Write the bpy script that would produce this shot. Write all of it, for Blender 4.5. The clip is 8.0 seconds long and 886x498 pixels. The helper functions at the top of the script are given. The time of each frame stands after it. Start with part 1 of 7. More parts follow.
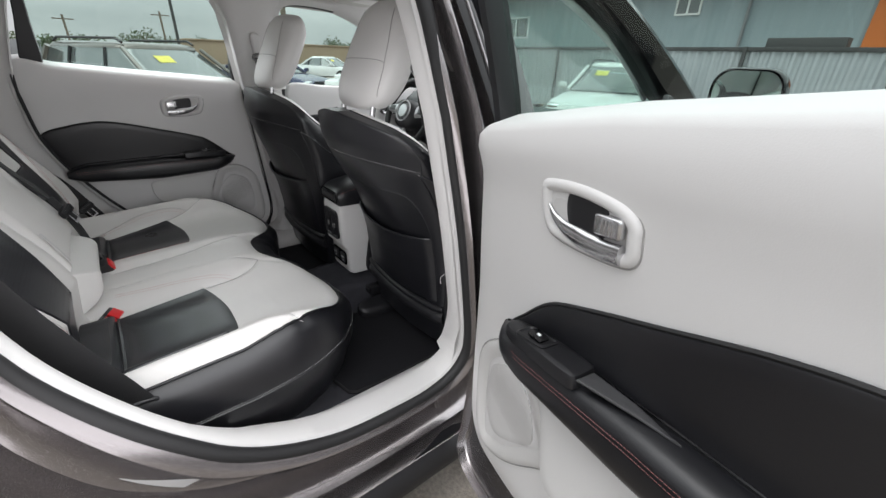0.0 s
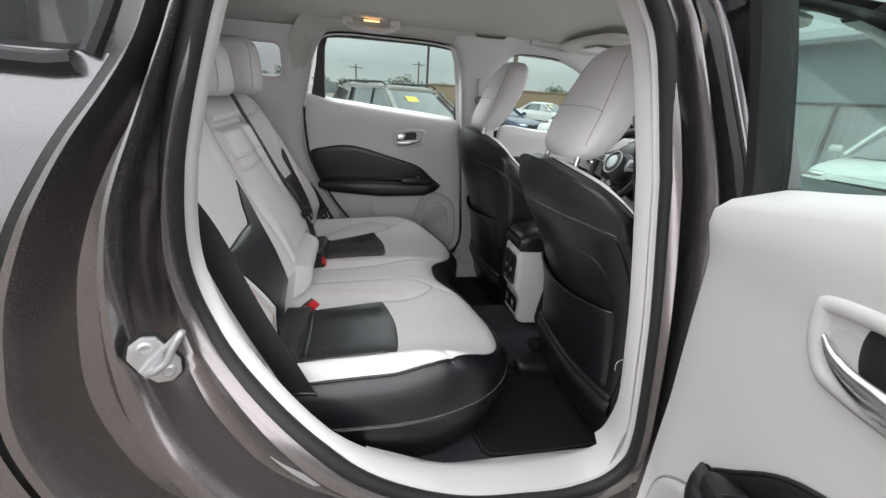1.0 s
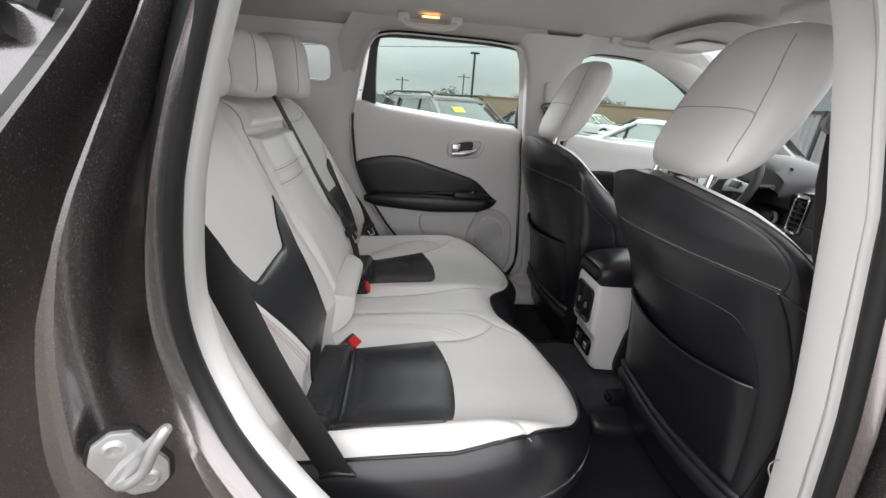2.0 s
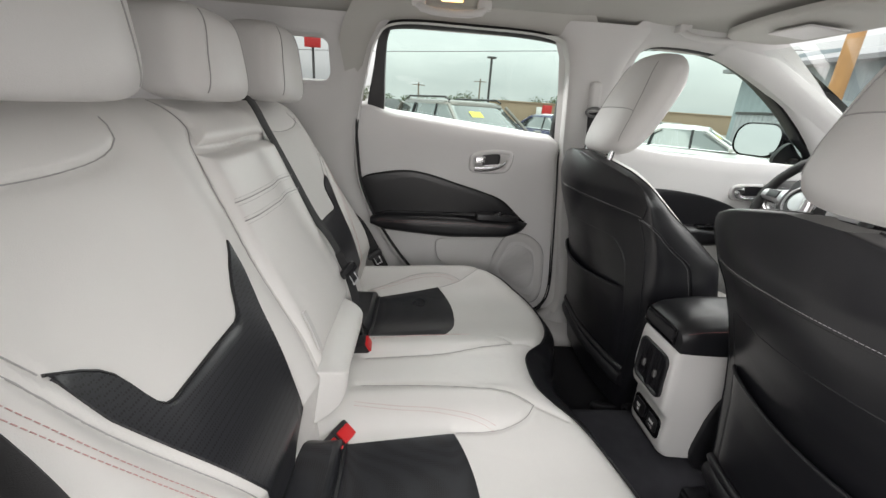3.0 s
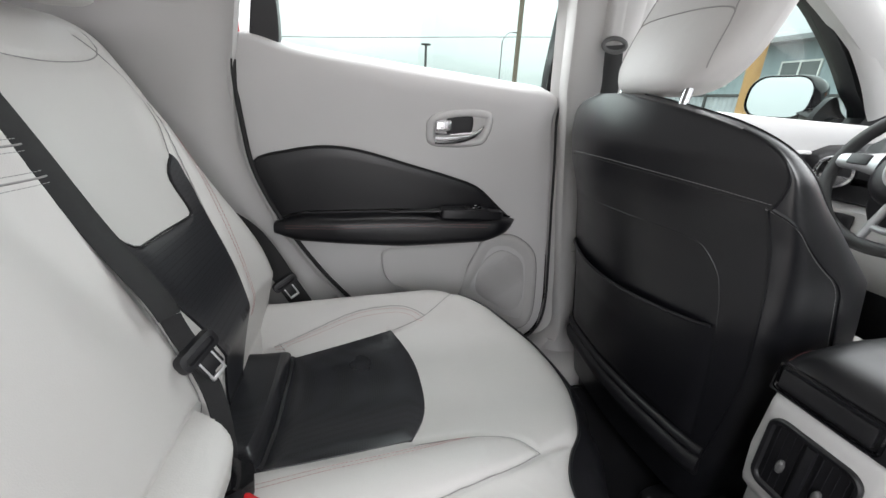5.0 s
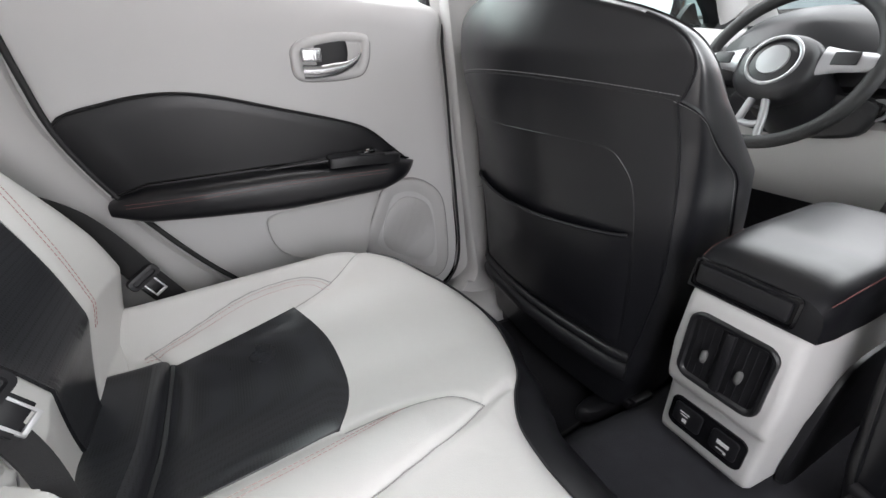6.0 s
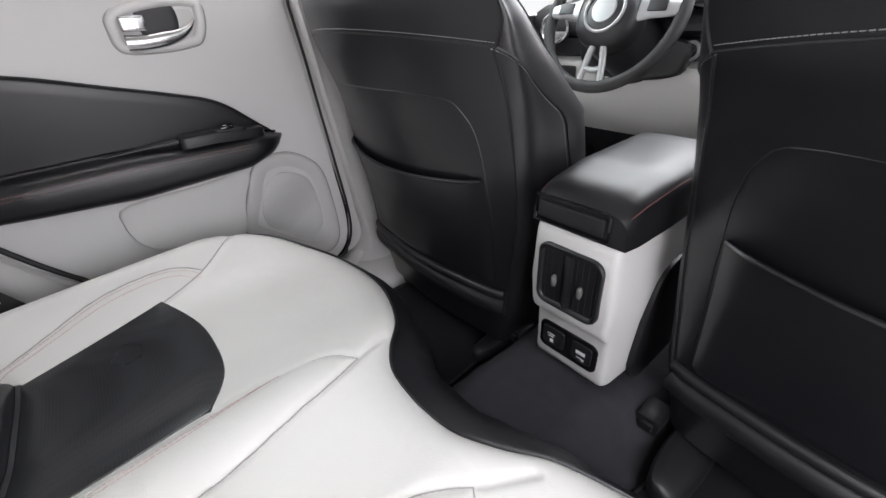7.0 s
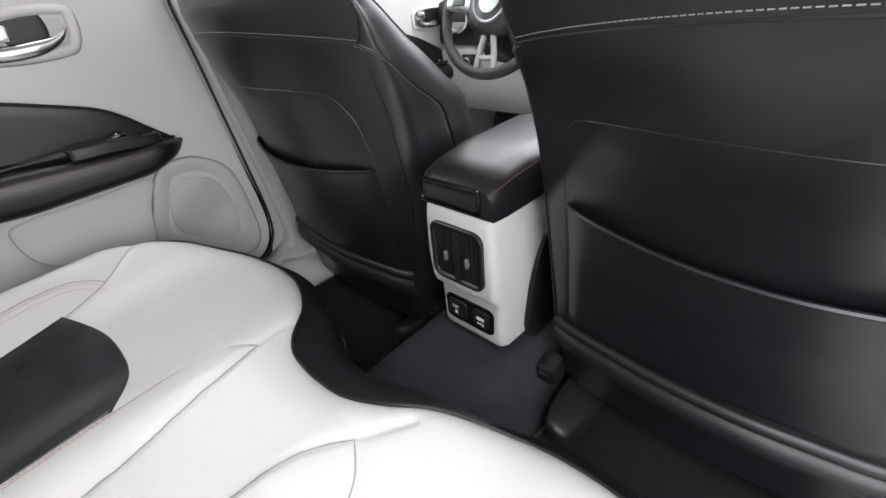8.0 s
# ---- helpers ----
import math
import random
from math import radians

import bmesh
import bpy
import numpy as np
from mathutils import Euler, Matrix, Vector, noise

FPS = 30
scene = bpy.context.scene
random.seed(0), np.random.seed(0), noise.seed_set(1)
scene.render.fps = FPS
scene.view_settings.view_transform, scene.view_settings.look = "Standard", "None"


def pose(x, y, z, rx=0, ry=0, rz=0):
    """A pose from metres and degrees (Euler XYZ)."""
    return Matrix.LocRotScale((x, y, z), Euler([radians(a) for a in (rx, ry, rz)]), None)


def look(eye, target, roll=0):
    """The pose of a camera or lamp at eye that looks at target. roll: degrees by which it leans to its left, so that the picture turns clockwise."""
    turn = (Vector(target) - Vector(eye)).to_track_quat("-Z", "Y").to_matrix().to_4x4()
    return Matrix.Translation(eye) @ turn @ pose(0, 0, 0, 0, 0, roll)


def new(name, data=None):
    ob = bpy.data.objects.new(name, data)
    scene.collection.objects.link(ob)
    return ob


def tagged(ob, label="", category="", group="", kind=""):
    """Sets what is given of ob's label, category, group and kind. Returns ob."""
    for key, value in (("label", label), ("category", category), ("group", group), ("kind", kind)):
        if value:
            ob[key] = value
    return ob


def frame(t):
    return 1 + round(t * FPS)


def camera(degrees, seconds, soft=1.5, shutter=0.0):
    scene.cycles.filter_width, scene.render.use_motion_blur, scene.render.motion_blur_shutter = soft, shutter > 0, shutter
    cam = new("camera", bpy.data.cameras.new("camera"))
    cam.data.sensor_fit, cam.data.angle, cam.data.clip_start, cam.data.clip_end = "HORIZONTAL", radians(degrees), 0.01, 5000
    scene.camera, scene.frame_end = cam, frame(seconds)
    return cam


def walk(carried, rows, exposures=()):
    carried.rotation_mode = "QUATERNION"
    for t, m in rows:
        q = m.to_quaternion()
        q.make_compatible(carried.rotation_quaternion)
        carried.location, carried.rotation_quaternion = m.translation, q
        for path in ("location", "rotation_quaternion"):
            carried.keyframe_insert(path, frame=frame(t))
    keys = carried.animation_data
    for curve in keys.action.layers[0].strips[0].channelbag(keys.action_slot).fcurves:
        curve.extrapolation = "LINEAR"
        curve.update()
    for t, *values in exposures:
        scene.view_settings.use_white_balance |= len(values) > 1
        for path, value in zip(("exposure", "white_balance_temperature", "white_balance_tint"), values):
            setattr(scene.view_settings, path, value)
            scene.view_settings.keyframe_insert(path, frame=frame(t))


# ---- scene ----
cam = camera(95.5, 8.0)
PATH = [
    (0, (-0.105, -1.445, 1.321), (1.051, -0.055, 0.467), 2.0),
    (0.5, (-0.057, -1.427, 1.338), (0.684, 0.261, 0.563), 3.7),
    (1, (-0.057, -1.367, 1.321), (0.338, 0.457, 0.601), 4.2),
    (1.5, (-0.064, -1.288, 1.299), (0.166, 0.571, 0.599), 4.1),
    (1.7, (-0.082, -1.231, 1.289), (0.135, 0.636, 0.605), 4.0),
    (2.8, (-0.097, -0.89, 1.299), (0.058, 0.981, 0.61), 4.3),
    (3, (-0.086, -0.824, 1.289), (0.047, 1.056, 0.619), 3.9),
    (3.5, (-0.062, -0.628, 1.281), (0.08, 1.255, 0.622), 4.4),
    (4, (-0.046, -0.489, 1.255), (0.102, 1.396, 0.604), 4.2),
    (4.2, (-0.046, -0.447, 1.241), (0.12, 1.438, 0.594), 4.3),
    (5.3, (-0.067, -0.252, 1.142), (0.455, 1.528, 0.394), 1.8),
    (5.5, (-0.059, -0.227, 1.129), (0.547, 1.507, 0.338), 0.9),
    (6, (-0.032, -0.218, 1.116), (0.768, 1.383, 0.223), -1.1),
    (6.5, (0.005, -0.241, 1.102), (0.958, 1.225, 0.132), -2.4),
    (7, (0.034, -0.294, 1.099), (1.098, 1.058, 0.08), -3.6),
    (7.5, (0.063, -0.349, 1.1), (1.207, 0.912, 0.051), -4.5),
    (8, (0.074, -0.407, 1.104), (1.272, 0.788, 0.037), -5.6),
]
EXPOSURES = [(0.0, 0.22, 6500, 11), (1.0, 0.28, 6500, 12), (1.7, 0.36, 6550, 12), (3.0, 0.70, 6800, 11), (4.2, 0.74, 6600, 10), (5.3, 1.08, 6500, 12), (6.5, 1.40, 6480, 13), (8.0, 1.42, 6480, 14)]
walk(cam, [(t, look(eye, target, roll)) for t, eye, target, roll in PATH], EXPOSURES)

# ---- world, sun, exposure ----
world = bpy.data.worlds.new("world")
scene.world = world
world.use_nodes = True
wn, wl = world.node_tree.nodes, world.node_tree.links
wn.clear()
sky = wn.new("ShaderNodeTexSky")
sky.sky_type, sky.sun_disc, sky.sun_elevation, sky.sun_rotation = "NISHITA", False, radians(69), radians(96)
sky.dust_density = 4.0
sky_co = wn.new("ShaderNodeTexCoord")
sky_map = wn.new("ShaderNodeMapping")
sky_map.inputs["Scale"].default_value = (1.2, 1.2, 4.0)
cloud = wn.new("ShaderNodeTexNoise")
cloud.inputs["Scale"].default_value, cloud.inputs["Detail"].default_value, cloud.inputs["Roughness"].default_value = 1.6, 6.0, 0.55
cloud_ramp = wn.new("ShaderNodeValToRGB")
cloud_ramp.color_ramp.elements[0].position, cloud_ramp.color_ramp.elements[1].position = 0.30, 0.72
cloud_ramp.color_ramp.elements[0].color, cloud_ramp.color_ramp.elements[1].color = (4.6, 4.85, 5.0, 1), (7.0, 7.15, 7.2, 1)
sky_mix = wn.new("ShaderNodeMixRGB")
sky_mix.inputs["Fac"].default_value = 0.92
sky_bg = wn.new("ShaderNodeBackground")
sky_bg.inputs["Strength"].default_value = 0.10
sky_out = wn.new("ShaderNodeOutputWorld")
wl.new(sky_co.outputs["Generated"], sky_map.inputs["Vector"])
wl.new(sky_map.outputs[0], cloud.inputs["Vector"])
wl.new(cloud.outputs["Fac"], cloud_ramp.inputs["Fac"])
# an overcast sky is about three times as bright overhead as at the horizon
sky_xyz = wn.new("ShaderNodeSeparateXYZ")
sky_rise = wn.new("ShaderNodeMapRange")
sky_rise.inputs["From Min"].default_value, sky_rise.inputs["From Max"].default_value = 0.05, 0.75
sky_rise.inputs["To Min"].default_value, sky_rise.inputs["To Max"].default_value = 1.0, 3.2
sky_gain = wn.new("ShaderNodeVectorMath")
sky_gain.operation = "SCALE"
wl.new(sky_co.outputs["Generated"], sky_xyz.inputs[0])
wl.new(sky_xyz.outputs["Z"], sky_rise.inputs["Value"])
wl.new(cloud_ramp.outputs[0], sky_gain.inputs[0])
wl.new(sky_rise.outputs[0], sky_gain.inputs["Scale"])
wl.new(sky.outputs[0], sky_mix.inputs["Color1"])
wl.new(sky_gain.outputs[0], sky_mix.inputs["Color2"])
wl.new(sky_mix.outputs[0], sky_bg.inputs["Color"])
wl.new(sky_bg.outputs[0], sky_out.inputs["Surface"])

sun_data = bpy.data.lights.new("sun", "SUN")
sun_data.energy, sun_data.angle, sun_data.color = 0.9, radians(40), (1.0, 0.97, 0.94)
sun = new("sun", sun_data)
sun.matrix_world = look((-5, 0.5, 13), (0, 0, 0))


def opening_fill(name, at, target, wide, high, watts):
    """An added area lamp in an opening of the car, on top of the world's sky light."""
    data = bpy.data.lights.new(name, "AREA")
    data.shape, data.size, data.size_y, data.energy, data.color = "RECTANGLE", wide, high, watts, (0.985, 0.972, 0.995)
    ob = new(name, data)
    ob.matrix_world = look(at, target)
    return ob


opening_fill("sky_door_opening", (0.04, -0.80, 1.02), (0.13, -0.25, 0.76), 0.62, 0.80, 2.5)
opening_fill("sky_rear_window", (0.09, 0.715, 1.36), (0.0, 0.1, 0.7), 0.55, 0.26, 1.0)
opening_fill("sky_front_window", (0.95, 0.715, 1.33), (0.75, 0.1, 0.7), 0.60, 0.26, 1.1)
opening_fill("sky_front_window", (0.95, -0.715, 1.33), (0.75, -0.1, 0.7), 0.60, 0.26, 0.8)
# added fill for the seat backs; the dark tailgate glass passes little light
opening_fill("fill_tailgate", (-1.30, 0.0, 1.33), (0.0, 0.0, 0.75), 1.15, 0.40, 1.5)
opening_fill("sky_windscreen", (1.40, 0.0, 1.42), (0.6, 0.0, 0.70), 1.10, 0.55, 3.0)


# ---- materials ----
def mat(name, color, rough=0.5, metal=0.0, var=0.08, vscale=6.0, bump=0.15, bscale=400.0, coat=0.0, spec=0.5, kind="noise", rvar=0.08, depth=0.001, stretch=(1, 1, 1), crease=0.0):
    """A surface with slow colour variation and fine relief, at real-world size."""
    m = bpy.data.materials.new(name)
    m.use_nodes = True
    n, l = m.node_tree.nodes, m.node_tree.links
    b = n["Principled BSDF"]
    co = n.new("ShaderNodeTexCoord")
    mp = n.new("ShaderNodeMapping")
    mp.inputs["Scale"].default_value = stretch
    l.new(co.outputs["Object"], mp.inputs["Vector"])
    big = n.new("ShaderNodeTexNoise")
    big.inputs["Scale"].default_value, big.inputs["Detail"].default_value = vscale, 5.0
    l.new(mp.outputs[0], big.inputs["Vector"])
    mix = n.new("ShaderNodeMixRGB")
    mix.inputs["Color1"].default_value = (*[c * (1 - var) for c in color], 1)
    mix.inputs["Color2"].default_value = (*[min(1, c * (1 + var)) for c in color], 1)
    l.new(big.outputs["Fac"], mix.inputs["Fac"])
    l.new(mix.outputs[0], b.inputs["Base Color"])
    rr = n.new("ShaderNodeMapRange")
    rr.inputs["To Min"].default_value, rr.inputs["To Max"].default_value = max(0.02, rough - rvar), min(1, rough + rvar)
    l.new(big.outputs["Fac"], rr.inputs["Value"])
    l.new(rr.outputs[0], b.inputs["Roughness"])
    b.inputs["Metallic"].default_value = metal
    b.inputs["Coat Weight"].default_value = coat
    b.inputs["Coat Roughness"].default_value = 0.06
    b.inputs["Specular IOR Level"].default_value = spec
    if bump > 0:
        if kind == "noise":
            fine = n.new("ShaderNodeTexNoise")
            fine.inputs["Scale"].default_value, fine.inputs["Detail"].default_value = bscale, 3.0
            out = fine.outputs["Fac"]
        else:
            fine = n.new("ShaderNodeTexVoronoi")
            fine.inputs["Scale"].default_value = bscale
            out = fine.outputs["Distance"]
        l.new(mp.outputs[0], fine.inputs["Vector"])
        bp = n.new("ShaderNodeBump")
        bp.inputs["Strength"].default_value, bp.inputs["Distance"].default_value = bump, depth
        l.new(out, bp.inputs["Height"])
        if crease > 0:
            soft = n.new("ShaderNodeTexNoise")
            soft.inputs["Scale"].default_value, soft.inputs["Detail"].default_value, soft.inputs["Distortion"].default_value = 16.0, 3.0, 0.8
            l.new(co.outputs["Object"], soft.inputs["Vector"])
            sb = n.new("ShaderNodeBump")
            sb.inputs["Strength"].default_value, sb.inputs["Distance"].default_value = crease, 0.012
            l.new(soft.outputs["Fac"], sb.inputs["Height"])
            l.new(sb.outputs[0], bp.inputs["Normal"])
        l.new(bp.outputs[0], b.inputs["Normal"])
    return m


def dotted(m, scale, limit, dark):
    """Colours small round dots darker, putting the holes' shade into a material: perforated leather or a speaker
    grille.
    """
    n, l = m.node_tree.nodes, m.node_tree.links
    b = n["Principled BSDF"]
    co = n.new("ShaderNodeTexCoord")
    vo = n.new("ShaderNodeTexVoronoi")
    vo.inputs["Scale"].default_value, vo.inputs["Randomness"].default_value = scale, 0.0
    l.new(co.outputs["Object"], vo.inputs["Vector"])
    less = n.new("ShaderNodeMath")
    less.operation, less.inputs[1].default_value = "LESS_THAN", limit
    l.new(vo.outputs["Distance"], less.inputs[0])
    mix = n.new("ShaderNodeMixRGB")
    mix.inputs["Color2"].default_value = (*dark, 1)
    old = b.inputs["Base Color"].links[0].from_socket
    l.new(less.outputs[0], mix.inputs["Fac"])
    l.new(old, mix.inputs["Color1"])
    l.new(mix.outputs[0], b.inputs["Base Color"])
    return m


def glass(name, color, rough=0.0):
    m = bpy.data.materials.new(name)
    m.use_nodes = True
    n, l = m.node_tree.nodes, m.node_tree.links
    n.clear()
    out, tr, gl, mx, lw, pw, ma = (n.new(k) for k in ("ShaderNodeOutputMaterial", "ShaderNodeBsdfTransparent", "ShaderNodeBsdfGlossy", "ShaderNodeMixShader", "ShaderNodeLayerWeight", "ShaderNodeMath", "ShaderNodeMath"))
    tr.inputs["Color"].default_value = (*color, 1)
    gl.inputs["Roughness"].default_value = rough
    lw.inputs["Blend"].default_value = 0.5
    pw.operation, pw.inputs[1].default_value = "POWER", 4.0
    ma.operation, ma.inputs[1].default_value, ma.inputs[2].default_value = "MULTIPLY_ADD", 0.85, 0.035
    l.new(lw.outputs["Facing"], pw.inputs[0])
    l.new(pw.outputs[0], ma.inputs[0])
    l.new(ma.outputs[0], mx.inputs[0])
    l.new(tr.outputs[0], mx.inputs[1])
    l.new(gl.outputs[0], mx.inputs[2])
    l.new(mx.outputs[0], out.inputs["Surface"])
    return m


def glow(name, color, strength):
    m = bpy.data.materials.new(name)
    m.use_nodes = True
    b = m.node_tree.nodes["Principled BSDF"]
    b.inputs["Base Color"].default_value = (*color, 1)
    b.inputs["Emission Color"].default_value = (*color, 1)
    b.inputs["Emission Strength"].default_value = strength
    return m


WHITE_LEATHER = mat("light_leather", (0.640, 0.628, 0.610), 0.40, var=0.05, vscale=5, bump=0.16, bscale=750, kind="voronoi", crease=0.09)
# darker copy of the light leather: headrest shade put into colour; also the pull strap
GREY_SHADED_LEATHER = mat("grey_leather", (0.56, 0.55, 0.54), 0.46, var=0.05, vscale=5, bump=0.16, bscale=750, kind="voronoi", crease=0.12)
BLACK_LEATHER = mat("black_leather", (0.0081, 0.0083, 0.0104), 0.36, var=0.10, vscale=7, bump=0.05, bscale=520, kind="voronoi", spec=0.62, crease=0.022)
PERFORATED = dotted(mat("perforated_black_leather", (0.021, 0.022, 0.026), 0.31, var=0.12, vscale=7, bump=0.10, bscale=380, kind="voronoi"), 250, 0.34, (0.003, 0.003, 0.003))
TRIM = mat("light_grey_plastic", (0.58, 0.572, 0.565), 0.55, var=0.03, vscale=4, bump=0.18, bscale=700)
TRIM_SOFT = mat("soft_grey_plastic", (0.655, 0.647, 0.645), 0.50, var=0.03, vscale=4, bump=0.08, bscale=600, kind="voronoi")
HEADLINER = mat("headliner_cloth", (0.46, 0.455, 0.43), 0.9, var=0.04, vscale=10, bump=0.3, bscale=900)
BLACK_PLASTIC = mat("black_plastic", (0.012, 0.012, 0.014), 0.40, var=0.2, vscale=12, bump=0.15, bscale=700)
GREY_PLASTIC = mat("grey_plastic", (0.12, 0.12, 0.12), 0.4, bump=0.1)
CUP_PLASTIC = mat("ribbed_grey_plastic", (0.055, 0.055, 0.058), 0.45, var=0.1, bump=0.3, bscale=500)
GLOSS_BLACK = mat("gloss_black_plastic", (0.006, 0.006, 0.007), 0.12, var=0.1, bump=0.0)
RUBBER = mat("black_rubber", (0.013, 0.013, 0.014), 0.60, var=0.25, vscale=15, bump=0.12, bscale=200)
CARPET = mat("black_carpet", (0.044, 0.044, 0.051), 0.95, var=0.3, vscale=30, bump=0.8, bscale=900, spec=0.2, depth=0.003)
MAT_CLOTH = mat("black_mat_cloth", (0.013, 0.013, 0.015), 0.95, var=0.3, vscale=30, bump=0.8, bscale=800, spec=0.15, depth=0.003)
WEBBING = mat("black_webbing", (0.011, 0.011, 0.012), 0.7, var=0.15, vscale=20, bump=0.6, bscale=500, depth=0.001, stretch=(1, 1, 3))
PAINT = mat("dark_grey_metallic_paint", (0.33, 0.31, 0.315), 0.25, metal=0.9, var=0.03, vscale=700, bump=0.0, bscale=1500, coat=1.0)
CHROME = mat("satin_chrome", (0.62, 0.62, 0.63), 0.22, metal=1.0, var=0.04, bump=0.02, bscale=300)
STEEL = mat("galvanised_steel", (0.72, 0.72, 0.73), 0.42, metal=0.75, var=0.15, vscale=60, bump=0.1, bscale=300)
RED_PLASTIC = mat("red_plastic", (0.55, 0.012, 0.015), 0.4, var=0.05, bump=0.05)
STITCH = mat("grey_thread", (0.30, 0.30, 0.30), 0.8, bump=0.0)
# grey of seams and joints; on the leather it also paints the folds' shade
SEAM = mat("grey_seam", (0.33, 0.325, 0.32), 0.8, bump=0.0)
BLACK_SEAM = mat("black_seam", (0.012, 0.012, 0.013), 0.5, bump=0.0)
SATIN = mat("satin_silver_plastic", (0.36, 0.36, 0.37), 0.38, metal=0.7, var=0.04, bump=0.02)
RED_STITCH = mat("red_thread", (0.22, 0.085, 0.08), 0.8, bump=0.0)
PINK_STITCH = mat("faded_red_thread", (0.50, 0.30, 0.29), 0.8, bump=0.0)
GRILLE = dotted(mat("speaker_grille", (0.60, 0.592, 0.588), 0.6, var=0.03, bump=0.1), 300, 0.34, (0.30, 0.295, 0.29))
TINT = glass("green_tinted_glass", (0.72, 0.86, 0.81))
CLEAR = glass("clear_glass", (0.93, 0.96, 0.95))
QUARTER_GLASS = glass("smoked_quarter_glass", (0.55, 0.58, 0.58))
DARK_GLASS = glass("privacy_glass", (0.10, 0.11, 0.12))
MIRROR = mat("mirror_silver", (0.85, 0.86, 0.87), 0.02, metal=1.0, var=0.0, bump=0.0, rvar=0.0)
LAMP = glow("warm_lamp", (1.0, 0.55, 0.20), 2.5)
WHITE_MARK = mat("white_print", (0.7, 0.7, 0.7), 0.6, bump=0.0)


# ---- building helpers ----
def thing(name, label, category, group="", kind="", at=(0, 0, 0)):
    ob = new(name)
    ob.location = at
    ob.empty_display_size = 0.05
    return tagged(ob, label, category, group, kind)


def part(name, bm, material, parent=None, label="", smooth=True, shadow=True):
    """Links a bmesh as one mesh object, under a thing or a part, in world coordinates."""
    bmesh.ops.remove_doubles(bm, verts=bm.verts, dist=1e-5)
    bmesh.ops.recalc_face_normals(bm, faces=bm.faces)
    for f in bm.faces:
        f.smooth = smooth
    for e in bm.edges:
        if len(e.link_faces) == 2 and e.calc_face_angle(0.0) > 0.75:
            e.smooth = False
    me = bpy.data.meshes.new(name)
    bm.to_mesh(me)
    bm.free()
    me.materials.append(material)
    ob = new(name, me)
    if parent is not None:
        base = Vector((0, 0, 0))
        p = parent
        while p is not None:
            base += p.location
            p = p.parent
        ob.parent = parent
        ob.matrix_parent_inverse = Matrix.Translation(-base)
    if label:
        ob["label"] = label
    if not shadow:
        ob.visible_shadow = False
    return ob


def dense(pts, closed, steps=14):
    """A smooth curve through the points."""
    p = [np.array(q, float) for q in pts]
    n, out = len(p), []
    for i in range(n if closed else n - 1):
        a, b, c, d = (p[(i + k) % n] if closed else p[min(max(i + k, 0), n - 1)] for k in (-1, 0, 1, 2))
        for t in np.linspace(0, 1, steps, endpoint=False):
            out.append(0.5 * (2 * b + (c - a) * t + (2 * a - 5 * b + 4 * c - d) * t**2 + (3 * b - a - 3 * c + d) * t**3))
    if not closed:
        out.append(p[-1])
    return out


def evenly(pts, n, closed):
    """n points at even steps along a line of points."""
    p = np.array(pts, float)
    if closed:
        p = np.vstack([p, p[:1]])
    s = np.r_[0, np.cumsum(np.linalg.norm(np.diff(p, axis=0), axis=1))]
    at = np.linspace(0, s[-1], n, endpoint=not closed)
    return np.stack([np.interp(at, s, p[:, k]) for k in range(p.shape[1])], 1)


def spline(pts, n, closed=False):
    return evenly(dense(pts, closed), n, closed)


def outset(poly, d):
    """A closed plan line moved outwards by d (inwards: minus)."""
    p = np.array(poly, float)
    tan = np.roll(p, -1, 0) - np.roll(p, 1, 0)
    nor = np.stack([tan[:, 1], -tan[:, 0]], 1)
    nor /= np.linalg.norm(nor, axis=1)[:, None] + 1e-9
    area = np.sum(p[:, 0] * np.roll(p[:, 1], -1) - np.roll(p[:, 0], -1) * p[:, 1])
    return p + nor * d * (1 if area > 0 else -1)


def loft(bm, rings, closed=True, cap0=False, cap1=False, loop=False):
    """Quads between rings of points."""
    rows = [[bm.verts.new(Vector(q)) for q in ring] for ring in rings]
    pairs = list(zip(rows, rows[1:])) + ([(rows[-1], rows[0])] if loop else [])
    for a, b in pairs:
        n = len(a)
        for i in range(n if closed else n - 1):
            j = (i + 1) % n
            bm.faces.new((a[i], a[j], b[j], b[i]))
    if cap0:
        bm.faces.new(rows[0])
    if cap1:
        bm.faces.new(rows[-1])
    return rows


def sheet(bm, f, us, vs):
    """A grid of f(u, v)."""
    loft(bm, [[f(u, v) for u in us] for v in vs], closed=False)


def panel(bm, outline, place, thick, r=0.004, rings=4, back=True):
    """A padded panel over a closed plan line; place(u, v, d) lays it into the world, d outwards from the support."""
    base = np.array(outline, float)
    mid = base.mean(0)
    lines = [(base, 0.0)] if back else []
    lines += [(base, max(thick - r, 0.0)), (outset(base, -0.3 * r), thick - 0.3 * r), (outset(base, -r), thick)]
    inner = lines[-1][0]
    for k in range(1, rings):
        lines.append((mid + (inner - mid) * (1 - k / rings), thick))
    rows = loft(bm, [[place(u, v, d) for u, v in line] for line, d in lines])
    hub = bm.verts.new(Vector(place(*mid, thick)))
    last = rows[-1]
    for i in range(len(last)):
        bm.faces.new((last[i], last[(i + 1) % len(last)], hub))


